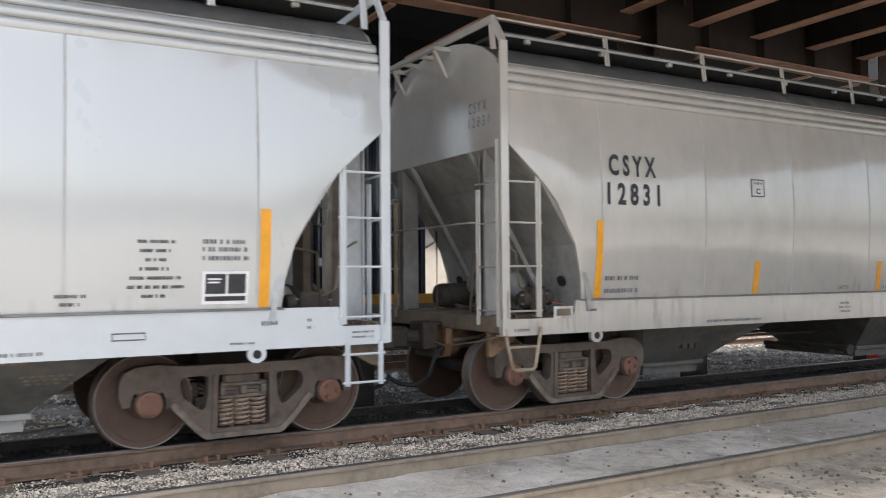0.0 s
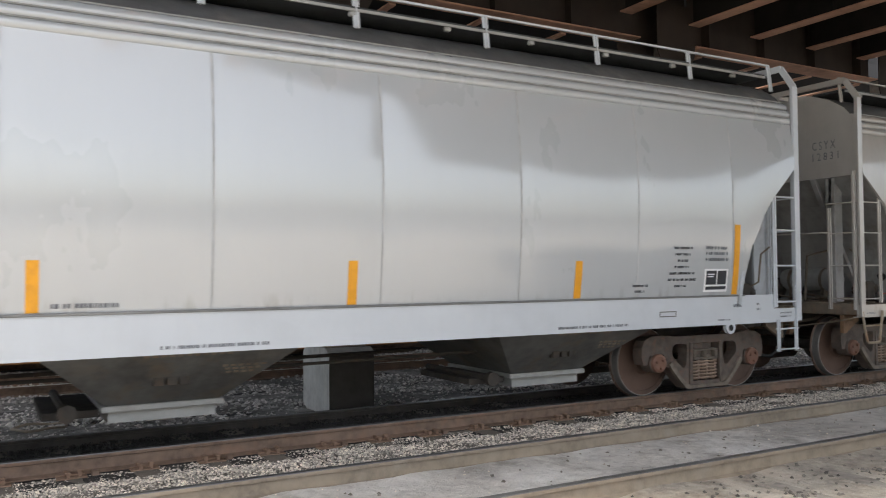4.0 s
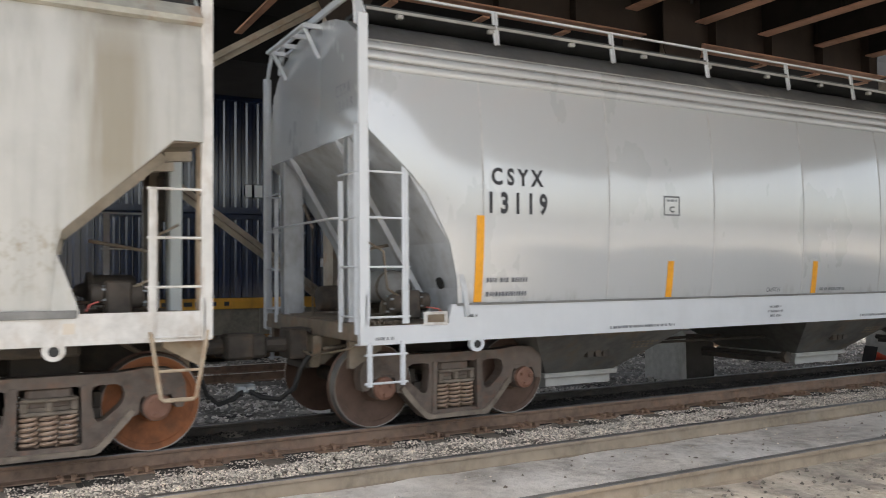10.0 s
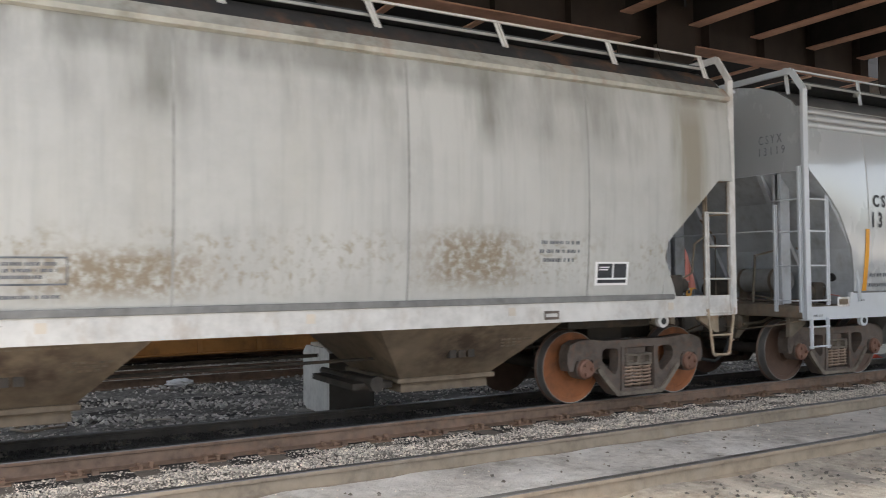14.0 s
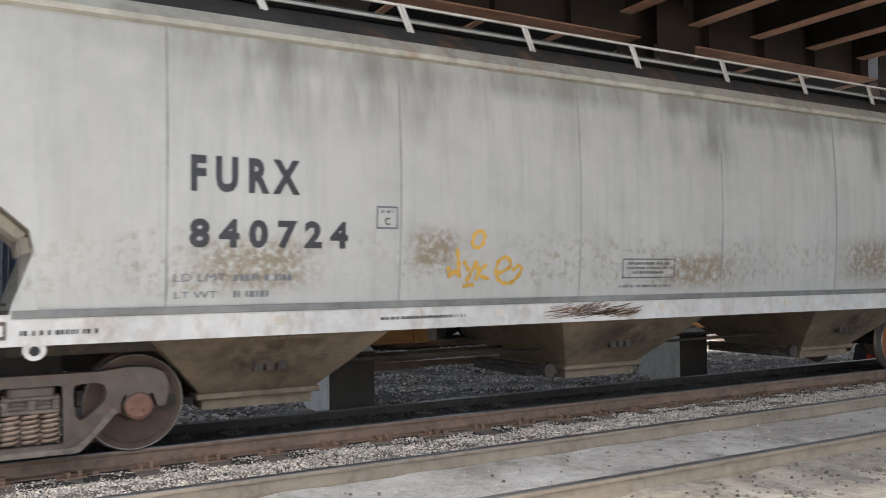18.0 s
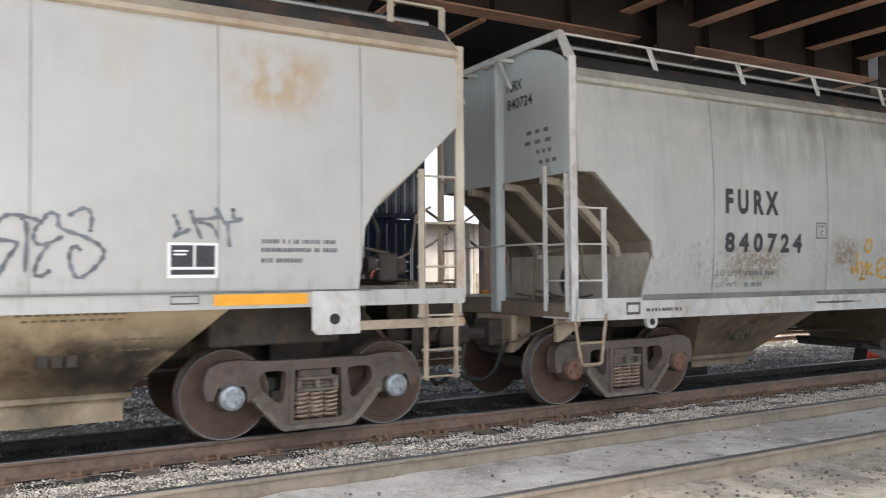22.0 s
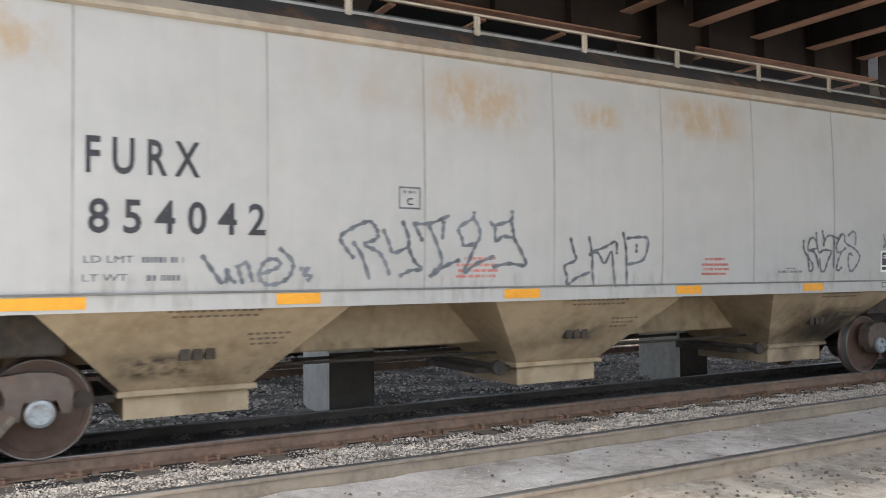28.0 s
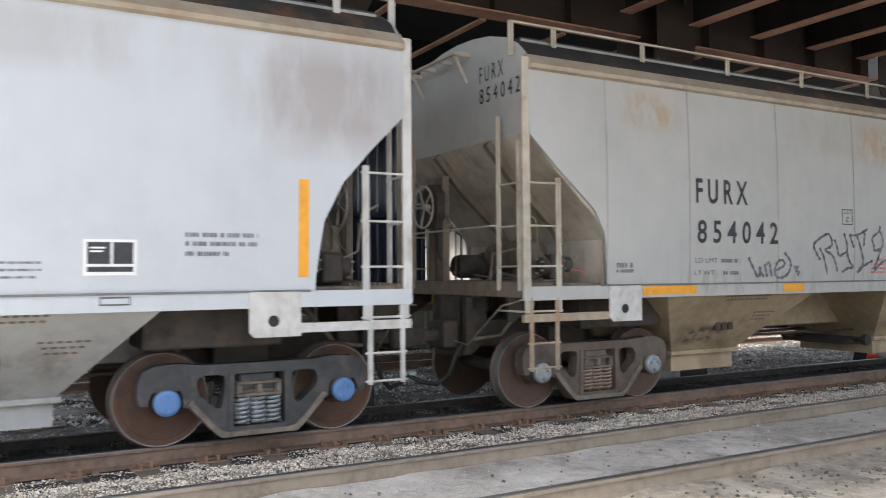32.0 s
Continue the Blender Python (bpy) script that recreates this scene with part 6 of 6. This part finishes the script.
def islands(name, me, mat, parent):
    """One part for each glyph of a mesh of letters."""
    root = list(range(len(me.vertices)))

    def top(i):
        while root[i] != i:
            root[i] = root[root[i]]
            i = root[i]
        return i
    for e in me.edges:
        a, b = e.vertices
        root[top(a)] = top(b)
    groups = {}
    for p in me.polygons:
        groups.setdefault(top(p.vertices[0]), []).append(list(p.vertices))
    out = []
    for faces in groups.values():
        used = sorted({v for f in faces for v in f})
        at = {v: i for i, v in enumerate(used)}
        out.append(part(name, ([me.vertices[v].co[:] for v in used], [], [[at[v] for v in f] for f in faces]), mat, parent))
    bpy.data.meshes.remove(me)
    return out


def end_letters(car, k, body, y0, y1, z0, z1, mat="ink", heavy=0.02):
    """Text on the end sheet that faces back along the track."""
    x = -(k["half"] - k["inset"] - 0.01) - 0.008
    for ob in letters(car, k, body, 0, 1, 0, 1, mat, heavy, "end_lettering"):
        for v in ob.data.vertices:
            v.co = (x, y0 + (y1 - y0) * v.co.x, z0 + (z1 - z0) * v.co.z)


def bars(car, k, rows, mat="ink_soft", name="small_writing", seed=1):
    """Lines of writing too small to read: broken bars. rows: (x0, x1, z0, z1)."""
    g = random.Random(seed)
    vs, fs = [], []
    for x0, x1, z0, z1 in rows:
        x = x0
        while x < x1 - 0.005:
            w = min(g.uniform(0.3, 0.75) * (z1 - z0), x1 - x)
            q = len(vs)
            for xx, zz in ((x, z0), (x + w, z0), (x + w, z1), (x, z1)):
                vs.append((xx, skin_y(k, xx, zz), zz))
            fs.append((q, q + 1, q + 2, q + 3))
            x += w + g.choice((0.25, 0.25, 0.3, 0.9)) * (z1 - z0)
    tagged(part(name, (vs, [], fs), mat, car), kind="stuff")


def patch(car, k, x0, x1, z0, z1, mat, name, lean=0.0, lift=0.007, n=6):
    """A sheet stuck on the side."""
    vs, fs = [], []
    for layer in (0.0, 0.003):
        for i in range(n + 1):
            z = z0 + (z1 - z0) * i / n
            for x in (x0 + lean * i / n, x1 + lean * i / n):
                vs.append((x, skin_y(k, x, z, lift - layer), z))
    m = 2 * (n + 1)
    for i in range(n):
        a = 2 * i
        fs.append((a, a + 1, a + 3, a + 2))
        fs.append((m + a, m + a + 2, m + a + 3, m + a + 1))
    for a, b in ((0, 1), (m - 1, m - 2)):
        fs.append((a, m + a, m + b, b))
    for i in range(n):
        a = 2 * i
        fs.append((a, a + 2, m + a + 2, m + a))
        fs.append((a + 1, m + a + 1, m + a + 3, a + 3))
    return part(name, (vs, [], fs), mat, car)


def outline(car, k, x0, x1, z0, z1, w, mat, name):
    for a, b, c, d in ((x0, x1, z1 - w, z1), (x0, x1, z0, z0 + w), (x0, x0 + w * 0.7, z0 + w, z1 - w), (x1 - w * 0.7, x1, z0 + w, z1 - w)):
        patch(car, k, a, b, c, d, mat, name, n=2)


def strokes(car, k, lines, width, mat, name="spray_writing"):
    """Each sprayed line is a soft-cornered ribbon on the side."""
    for line in lines:
        vs, fs = [], []
        pts = []
        for i in range(len(line) - 1):
            p0, p1, p2, p3 = (Vector(line[max(0, min(len(line) - 1, i + j))]) for j in (-1, 0, 1, 2))
            for s in range(4):
                t = s / 4
                pts.append(0.5 * ((2 * p1) + (p2 - p0) * t + (2 * p0 - 5 * p1 + 4 * p2 - p3) * t * t + (3 * p1 - p0 - 3 * p2 + p3) * t ** 3))
        pts.append(Vector(line[-1]))
        for i, p in enumerate(pts):
            d = pts[min(i + 1, len(pts) - 1)] - pts[max(i - 1, 0)]
            nrm = Vector((-d.y, d.x)).normalized() if d.length > 1e-6 else Vector((0, 1))
            w = width * (0.75 + 0.35 * math.sin(2.2 * i))
            for s in (-0.5, 0.5):
                q = p + nrm * (w * s)
                vs.append((q.x, skin_y(k, q.x, q.y, 0.009), q.y))
            if i:
                a = len(vs) - 4
                fs.append((a, a + 1, a + 3, a + 2))
        part(name, (vs, [], fs), mat, car)


def info_panel(car, k, x0, x1, z0, z1):
    """A white-framed dark data panel."""
    patch(car, k, x0, x1, z0, z1, "white_ink", "data_panel")
    w, h = x1 - x0, z1 - z0
    patch(car, k, x0 + 0.07 * w, x0 + 0.50 * w, z0 + 0.32 * h, z1 - 0.08 * h, "ink", "panel_field", lift=0.011)
    patch(car, k, x0 + 0.55 * w, x1 - 0.07 * w, z0 + 0.32 * h, z1 - 0.08 * h, "ink", "panel_field", lift=0.011)
    patch(car, k, x0 + 0.07 * w, x1 - 0.07 * w, z0 + 0.10 * h, z0 + 0.24 * h, "ink", "panel_field", lift=0.011)
    patch(car, k, x0 + 0.12 * w, x0 + 0.40 * w, z0 + 0.74 * h, z0 + 0.79 * h, "white_ink", "panel_line", lift=0.014)
    patch(car, k, x0 + 0.12 * w, x0 + 0.36 * w, z0 + 0.64 * h, z0 + 0.69 * h, "white_ink", "panel_line", lift=0.014)


def test_box(car, k, x0, x1, z0, z1):
    outline(car, k, x0, x1, z0, z1, 0.018, "ink_soft", "box_outline")
    letters(car, k, "C", x0 + 0.09, x1 - 0.09, z0 + 0.04, z0 + 0.115, "ink", 0.02)
    bars(car, k, [(x0 + 0.05, x1 - 0.05, z1 - 0.07, z1 - 0.04)], "ink_soft", "small_writing", 3)


def grey_decals(car, k, number, rows, zt, seed):
    edge, word, digits = rows
    letters(car, k, "C S Y X", -6.72, edge, *word, heavy=0.035)
    letters(car, k, number, -6.75, edge + 0.05, *digits, heavy=0.035)
    for x in (-6.91, 6.87):
        patch(car, k, x, x + 0.10, 1.352, 2.27, "orange", "orange_stripe")
    for x in (-4.17, -1.46, 1.39, 4.23):
        patch(car, k, x, x + 0.10, 1.352, 1.79, "orange", "orange_stripe")
    test_box(car, k, -4.26, -4.0, zt - 0.21, zt + 0.03)
    bars(car, k, [(-6.76, -6.24, 1.56, 1.61), (-6.76, -6.24, 1.41, 1.46)], "ink_soft", seed=seed)
    letters(car, k, "CAUTION", -2.36, -2.1, 1.385, 1.44, heavy=0.0)
    bars(car, k, [(-1.27, -0.73, 1.385, 1.425), (-2.30, -2.08, 1.17, 1.20), (-2.34, -2.04, 1.11, 1.14), (-2.30, -2.08, 1.05, 1.08), (-5.05, -4.02, 1.0, 1.03), (-0.39, 0.6, 1.0, 1.03), (4.0, 5.05, 1.0, 1.03)], seed=seed + 1)
    bars(car, k, [(5.13, 5.38, 1.47, 1.50), (5.17, 5.33, 1.40, 1.43), (5.78, 6.1, 1.94, 1.97), (5.80, 6.07, 1.86, 1.89), (5.85, 6.03, 1.78, 1.81), (5.80, 6.06, 1.70, 1.73), (5.72, 6.16, 1.62, 1.65), (5.70, 6.18, 1.54, 1.57), (5.82, 6.05, 1.46, 1.49)], "ink", seed=seed + 2)
    bars(car, k, [(6.34, 6.76, 1.94, 1.98), (6.34, 6.76, 1.87, 1.91), (6.34, 6.76, 1.79, 1.83)], seed=seed + 3)
    info_panel(car, k, 6.34, 6.77, 1.39, 1.69)
    bars(car, k, [(6.9, 7.05, 1.18, 1.22), (6.6, 6.83, 1.01, 1.03), (7.35, 7.42, 1.2, 1.23), (7.35, 7.42, 1.13, 1.16), (7.82, 8.05, 1.07, 1.09), (7.82, 8.05, 1.02, 1.04), (-7.0, -6.85, 1.2, 1.23), (-8.05, -7.85, 1.0, 1.03)], seed=seed + 4)
    outline(car, k, 5.58, 5.86, 1.09, 1.16, 0.012, "hopper_dark", "card_holder")
    for a, b, c, d, m in ((-7.51, -7.23, 1.13, 1.27, "grey_car"), (-7.47, -7.27, 1.16, 1.24, "hopper_brown")):
        patch(car, k, a, b, c, d, m, "placard_holder", lift=0.012 if m == "grey_car" else 0.016)


grey_decals(car_1, DUSTY, "1 2 8 3 1", (-5.97, (2.81, 3.07), (2.46, 2.73)), 2.86, 20)
grey_decals(car_2, GREY, "1 3 1 1 9", (-6.05, (2.60, 2.79), (2.29, 2.53)), 2.55, 40)
end_bars = [(-0.75, -1.15, 3.55, 3.68), (-0.75, -1.2, 3.38, 3.50)]
for car, k in ((car_1, DUSTY), (car_2, GREY)):
    for y0, y1, z0, z1 in end_bars:
        end_letters(car, k, "C S Y X" if z0 > 3.5 else ("1 2 8 3 1" if car is car_1 else "1 3 1 1 9"), y0, y1, z0, z1, "ink_soft", 0.0)

letters(car_3, OLD, "F U R X", -5.75, -4.73, 2.41, 2.74, heavy=0.045)
letters(car_3, OLD, "8 4 0 7 2 4", -5.76, -4.23, 1.90, 2.17, heavy=0.045)
test_box(car_3, OLD, -3.92, -3.68, 2.11, 2.34)
letters(car_3, OLD, "LD LMT", -5.89, -5.42, 1.60, 1.67, "ink_soft", 0.0)
letters(car_3, OLD, "LT WT", -5.88, -5.5, 1.45, 1.51, "ink_soft", 0.0)
bars(car_3, OLD, [(-5.35, -4.8, 1.60, 1.66), (-5.35, -5.02, 1.45, 1.51), (-0.58, 0.12, 1.745, 1.775), (-0.58, 0.12, 1.69, 1.72), (-0.5, 0.04, 1.635, 1.665), (-0.7, 0.14, 1.47, 1.50), (5.07, 5.62, 1.98, 2.02), (5.05, 5.62, 1.88, 1.92), (5.10, 5.55, 1.78, 1.82)], seed=5)
outline(car_3, OLD, -0.66, 0.2, 1.58, 1.82, 0.016, "ink_soft", "box_outline")
bars(car_3, OLD, [(-3.85, -2.83, 1.19, 1.22), (-7.1, -6.5, 1.17, 1.21)], "ink", seed=6)
for x in (-8.03, -4.91, -2.42, 0.0, 2.35, 4.7, 7.1):
    patch(car_3, OLD, x - 0.045, x + 0.045, 1.18, 1.27, "cream", "reflector_spot", n=2)
info_panel(car_3, OLD, 5.87, 6.38, 1.50, 1.78)
outline(car_3, OLD, -7.42, -7.2, 1.14, 1.29, 0.03, "truck_brown", "card_holder")
outline(car_3, OLD, 5.14, 5.35, 1.12, 1.22, 0.03, "truck_brown", "card_holder")
end_letters(car_3, OLD, "FURX", -0.16, -0.50, 4.02, 4.16)
end_letters(car_3, OLD, "840724", -0.16, -0.72, 3.79, 3.93)
for i, (y0, y1) in enumerate(((-0.6, -1.05), (-0.55, -1.1), (-0.8, -1.1), (-0.85, -1.2))):
    end_letters(car_3, OLD, "- - -", y0, y1, 3.40 - 0.13 * i, 3.45 - 0.13 * i, "ink_soft", 0.05)

g = random.Random(17)
strokes(car_3, OLD, [[(x, z), (x + 0.16, z + 0.01), (x + 0.34, z + 0.045)] for x, z in [(-1.82 + g.uniform(0, 1.2), g.triangular(1.105, 1.28, 1.16)) for _ in range(70)]], 0.009, "scuff", "scuff_mark")
letters(car_4, CREAM, "F U R X", -5.74, -4.79, 2.53, 2.85, heavy=0.018)
letters(car_4, CREAM, "8 5 4 0 4 2", -5.72, -4.18, 2.02, 2.32, heavy=0.018)
test_box(car_4, CREAM, -2.79, -2.54, 2.32, 2.55)
letters(car_4, CREAM, "LD LMT", -5.75, -5.35, 1.77, 1.83, "ink_soft", 0.0)
letters(car_4, CREAM, "LT WT", -5.76, -5.4, 1.61, 1.67, "ink_soft", 0.0)
bars(car_4, CREAM, [(-5.28, -4.93, 1.77, 1.82), (-5.24, -4.95, 1.61, 1.66), (-7.06, -6.76, 1.71, 1.77), (-7.06, -6.76, 1.65, 1.69), (3.15, 3.4, 1.68, 1.70), (3.02, 3.52, 1.63, 1.66), (6.18, 6.94, 1.95, 1.99), (6.18, 6.94, 1.87, 1.91), (6.18, 6.6, 1.77, 1.81)], seed=7)
bars(car_4, CREAM, [(-2.0, -1.6, 1.80, 1.83), (-2.1, -1.58, 1.73, 1.76), (-2.08, -1.55, 1.67, 1.70), (-2.1, -1.6, 1.61, 1.64), (1.6, 1.98, 1.80, 1.83), (1.55, 2.03, 1.73, 1.76), (1.58, 2.06, 1.67, 1.70), (1.55, 2.0, 1.61, 1.64)], "red_ink", "red_writing", 8)
for x0, x1 in ((-6.64, -5.73), (-4.07, -3.63), (-1.49, -1.01), (1.1, 1.54), (3.54, 3.97), (5.74, 6.64)):
    patch(car_4, CREAM, x0, x1, 1.375, 1.478, "orange", "orange_stripe", n=2)
info_panel(car_4, CREAM, 5.33, 5.78, 1.63, 1.95)
outline(car_4, CREAM, 5.36, 5.61, 1.395, 1.475, 0.014, "hopper_dark", "card_holder")
end_letters(car_4, CREAM, "F U R X", -0.55, -1.08, 4.0, 4.2, heavy=0.0)
end_letters(car_4, CREAM, "8 5 4 0 4 2", -0.55, -1.42, 3.74, 3.93, heavy=0.0)

strokes(car_4, CREAM, [[(-3.28, 1.81), (-3.37, 1.91), (-3.43, 2.02), (-3.31, 2.11), (-3.14, 2.18), (-3.07, 2.15), (-3.03, 2.08), (-3.04, 2.01), (-3.17, 1.96), (-3.14, 1.93), (-3.01, 1.87), (-2.93, 1.75), (-2.89, 1.64)], [(-3.3, 1.98), (-3.2, 1.84), (-3.11, 1.6)], [(-2.97, 2.11), (-2.9, 1.97), (-2.85, 1.87), (-2.68, 1.93)], [(-2.75, 2.2), (-2.68, 2.04), (-2.67, 1.92), (-2.61, 1.79), (-2.52, 1.7), (-2.65, 1.69), (-2.78, 1.63)]], 0.05, "spray")
strokes(car_4, CREAM, [[(-2.62, 2.19), (-2.55, 2.06), (-2.51, 1.99)], [(-2.62, 2.17), (-2.42, 2.18), (-2.19, 2.27)], [(-2.45, 2.18), (-2.35, 1.98), (-2.28, 1.78), (-2.36, 1.69), (-2.42, 1.62), (-2.25, 1.73), (-2.06, 1.8)], [(-2.26, 2.21), (-2.27, 2.11), (-2.28, 2.01)]], 0.05, "spray")
strokes(car_4, CREAM, [[(-1.89, 2.32), (-1.91, 2.24), (-2.08, 2.14), (-2.04, 2.03), (-2.01, 1.95), (-1.84, 2.0), (-1.82, 2.13), (-1.89, 2.24)], [(-1.86, 1.98), (-1.94, 1.81), (-2.01, 1.66), (-1.85, 1.76), (-1.62, 1.84)], [(-1.4, 2.35), (-1.41, 2.24), (-1.63, 2.18), (-1.69, 2.22)], [(-1.62, 2.18), (-1.61, 2.0), (-1.52, 2.06), (-1.38, 2.05), (-1.39, 2.15), (-1.41, 2.24)], [(-1.37, 2.04), (-1.26, 1.88), (-1.21, 1.74), (-1.43, 1.76), (-1.65, 1.72)]], 0.05, "spray")
strokes(car_4, CREAM, [[(-0.58, 2.06), (-0.53, 1.9), (-0.5, 1.8), (-0.66, 1.73), (-0.62, 1.61), (-0.62, 1.51), (-0.49, 1.59), (-0.28, 1.66)], [(-0.31, 2.08), (-0.26, 1.87), (-0.25, 1.67), (-0.22, 1.49)], [(-0.31, 1.86), (-0.18, 1.89), (-0.07, 1.76), (0.03, 1.9), (0.07, 1.7), (0.11, 1.48)], [(-0.24, 1.9), (-0.05, 1.96), (0.1, 2.02), (0.12, 1.87)], [(0.21, 2.14), (0.26, 1.94), (0.28, 1.7), (0.29, 1.48)], [(0.26, 2.06), (0.48, 2.08), (0.62, 2.05), (0.55, 1.81), (0.29, 1.75)], [(0.43, 2.0), (0.43, 1.89)]], 0.045, "spray")
strokes(car_4, CREAM, [[(-4.77, 1.84), (-4.68, 1.71), (-4.58, 1.57)], [(-4.54, 1.72), (-4.55, 1.58)], [(-4.54, 1.71), (-4.5, 1.61), (-4.45, 1.59)], [(-4.45, 1.75), (-4.42, 1.66), (-4.39, 1.57)], [(-4.45, 1.72), (-4.36, 1.77), (-4.33, 1.69), (-4.3, 1.59)], [(-4.26, 1.65), (-4.14, 1.69), (-4.04, 1.74), (-4.07, 1.8), (-4.17, 1.79), (-4.23, 1.7), (-4.22, 1.6), (-4.13, 1.56), (-3.99, 1.6), (-3.92, 1.69), (-3.92, 1.79), (-4.05, 1.91)], [(-3.85, 1.71), (-3.75, 1.71), (-3.81, 1.66), (-3.73, 1.64), (-3.77, 1.59)]], 0.05, "spray")
strokes(car_4, CREAM, [[(3.54, 2.09), (3.54, 1.97), (3.62, 1.86), (3.73, 1.76), (3.75, 1.68), (3.68, 1.65), (3.65, 1.75), (3.63, 1.9)], [(3.63, 1.94), (3.65, 2.06), (3.71, 2.12), (3.79, 2.09), (3.83, 1.98), (3.64, 1.94), (3.77, 1.92), (3.84, 1.82), (3.87, 1.69)], [(3.81, 2.2), (3.82, 2.09), (3.84, 1.97)], [(3.84, 1.98), (3.89, 1.91), (3.98, 1.95), (4.15, 1.93), (4.08, 1.8), (4.01, 1.66), (3.93, 1.66), (3.89, 1.84)]], 0.042, "spray")
strokes(car_4, CREAM, [[(3.94, 2.23), (3.98, 2.12), (3.98, 2.0), (4.01, 2.1), (4.1, 2.16), (4.27, 2.13), (4.33, 2.11), (4.38, 2.18), (4.45, 2.16), (4.47, 2.06), (4.65, 1.99), (4.77, 1.92), (4.81, 1.84), (4.74, 1.73), (4.62, 1.64), (4.56, 1.71), (4.54, 1.84), (4.58, 1.91), (4.63, 1.87)], [(4.18, 2.14), (4.22, 2.05), (4.21, 1.69)], [(4.33, 2.11), (4.28, 2.04), (4.28, 1.94), (4.36, 1.92), (4.49, 1.99)], [(4.38, 1.92), (4.31, 1.8), (4.28, 1.68), (4.33, 1.66), (4.4, 1.71)], [(4.53, 2.16), (4.65, 2.23), (4.71, 2.17), (4.7, 2.03)]], 0.042, "spray")
strokes(car_4, CREAM, [[(5.38, 2.2), (5.42, 2.11), (5.43, 2.05), (5.38, 2.0), (5.53, 2.07)], [(5.53, 2.24), (5.56, 2.14), (5.63, 1.98)], [(5.56, 2.15), (5.78, 2.19), (5.75, 2.27), (5.84, 2.12)], [(5.59, 2.14), (5.72, 2.1), (5.78, 1.99)], [(5.91, 2.27), (5.92, 2.18), (6.0, 2.17), (5.84, 2.13)], [(5.86, 2.15), (5.88, 1.91)]], 0.042, "spray")
strokes(car_3, OLD, [[(-3.08, 1.73), (-3.06, 1.62), (-3.0, 1.69), (-2.94, 1.62), (-2.96, 1.8), (-2.98, 1.93)], [(-2.89, 1.79), (-2.82, 1.68)], [(-2.72, 1.79), (-2.85, 1.57)], [(-2.7, 1.74), (-2.73, 1.58)], [(-2.6, 1.75), (-2.7, 1.65), (-2.56, 1.59)], [(-2.77, 2.07), (-2.79, 1.97), (-2.73, 1.93), (-2.66, 1.97), (-2.64, 2.08), (-2.71, 2.11), (-2.77, 2.07)]], 0.055, "spray_gold")
strokes(car_3, OLD, [[(-2.47, 1.64), (-2.29, 1.73), (-2.34, 1.83), (-2.45, 1.78), (-2.47, 1.63), (-2.38, 1.55), (-2.25, 1.56), (-2.14, 1.68), (-2.18, 1.74), (-2.26, 1.68)], [(-2.89, 1.52), (-2.82, 1.53), (-2.75, 1.53)]], 0.055, "spray_gold")

info_panel(car_5, WHITE, 5.26, 5.69, 1.66, 1.97)
patch(car_5, WHITE, 7.16, 7.26, 1.63, 2.57, "orange", "orange_stripe")
bars(car_5, WHITE, [(6.1, 6.76, 2.0, 2.04), (6.1, 6.76, 1.92, 1.96), (6.1, 6.5, 1.83, 1.87), (4.6, 4.95, 1.76, 1.78), (4.6, 4.95, 1.70, 1.72), (4.62, 4.9, 1.64, 1.66)], seed=9)
outline(car_5, WHITE, 5.39, 5.64, 1.40, 1.475, 0.014, "hopper_dark", "card_holder")
for x0 in (-4.1, -1.4, 1.3, 4.0, -7.0):
    patch(car_5, WHITE, x0, x0 + 0.1, 1.53, 1.95, "orange", "orange_stripe")


# ---- movement ----
WAY = [0.0, 1.596, 3.182, 4.772, 6.375, 7.982, 9.588, 11.218, 12.848, 14.468, 16.124, 17.772, 19.472, 21.206, 22.951, 24.704, 26.462,
       28.201, 29.898, 31.585, 33.274, 34.999, 36.741, 38.472, 40.189, 41.902, 43.627, 45.367, 47.141, 48.938, 50.729, 52.501, 54.327]


def rolled(t):
    """Metres that the train has gone at t seconds."""
    return float(np.interp(t, range(33), WAY))


def motions():
    for car, x in CARS:
        walk(car, [(t, pose(x + WAY[t], 0, 0)) for t in range(33)])
    for wheelset, ax in WHEELSETS:
        walk(wheelset, [(i * 0.2, pose(ax, 0, WHEEL_R, 0, math.degrees(rolled(i * 0.2) / WHEEL_R), 0)) for i in range(161)])


motions()
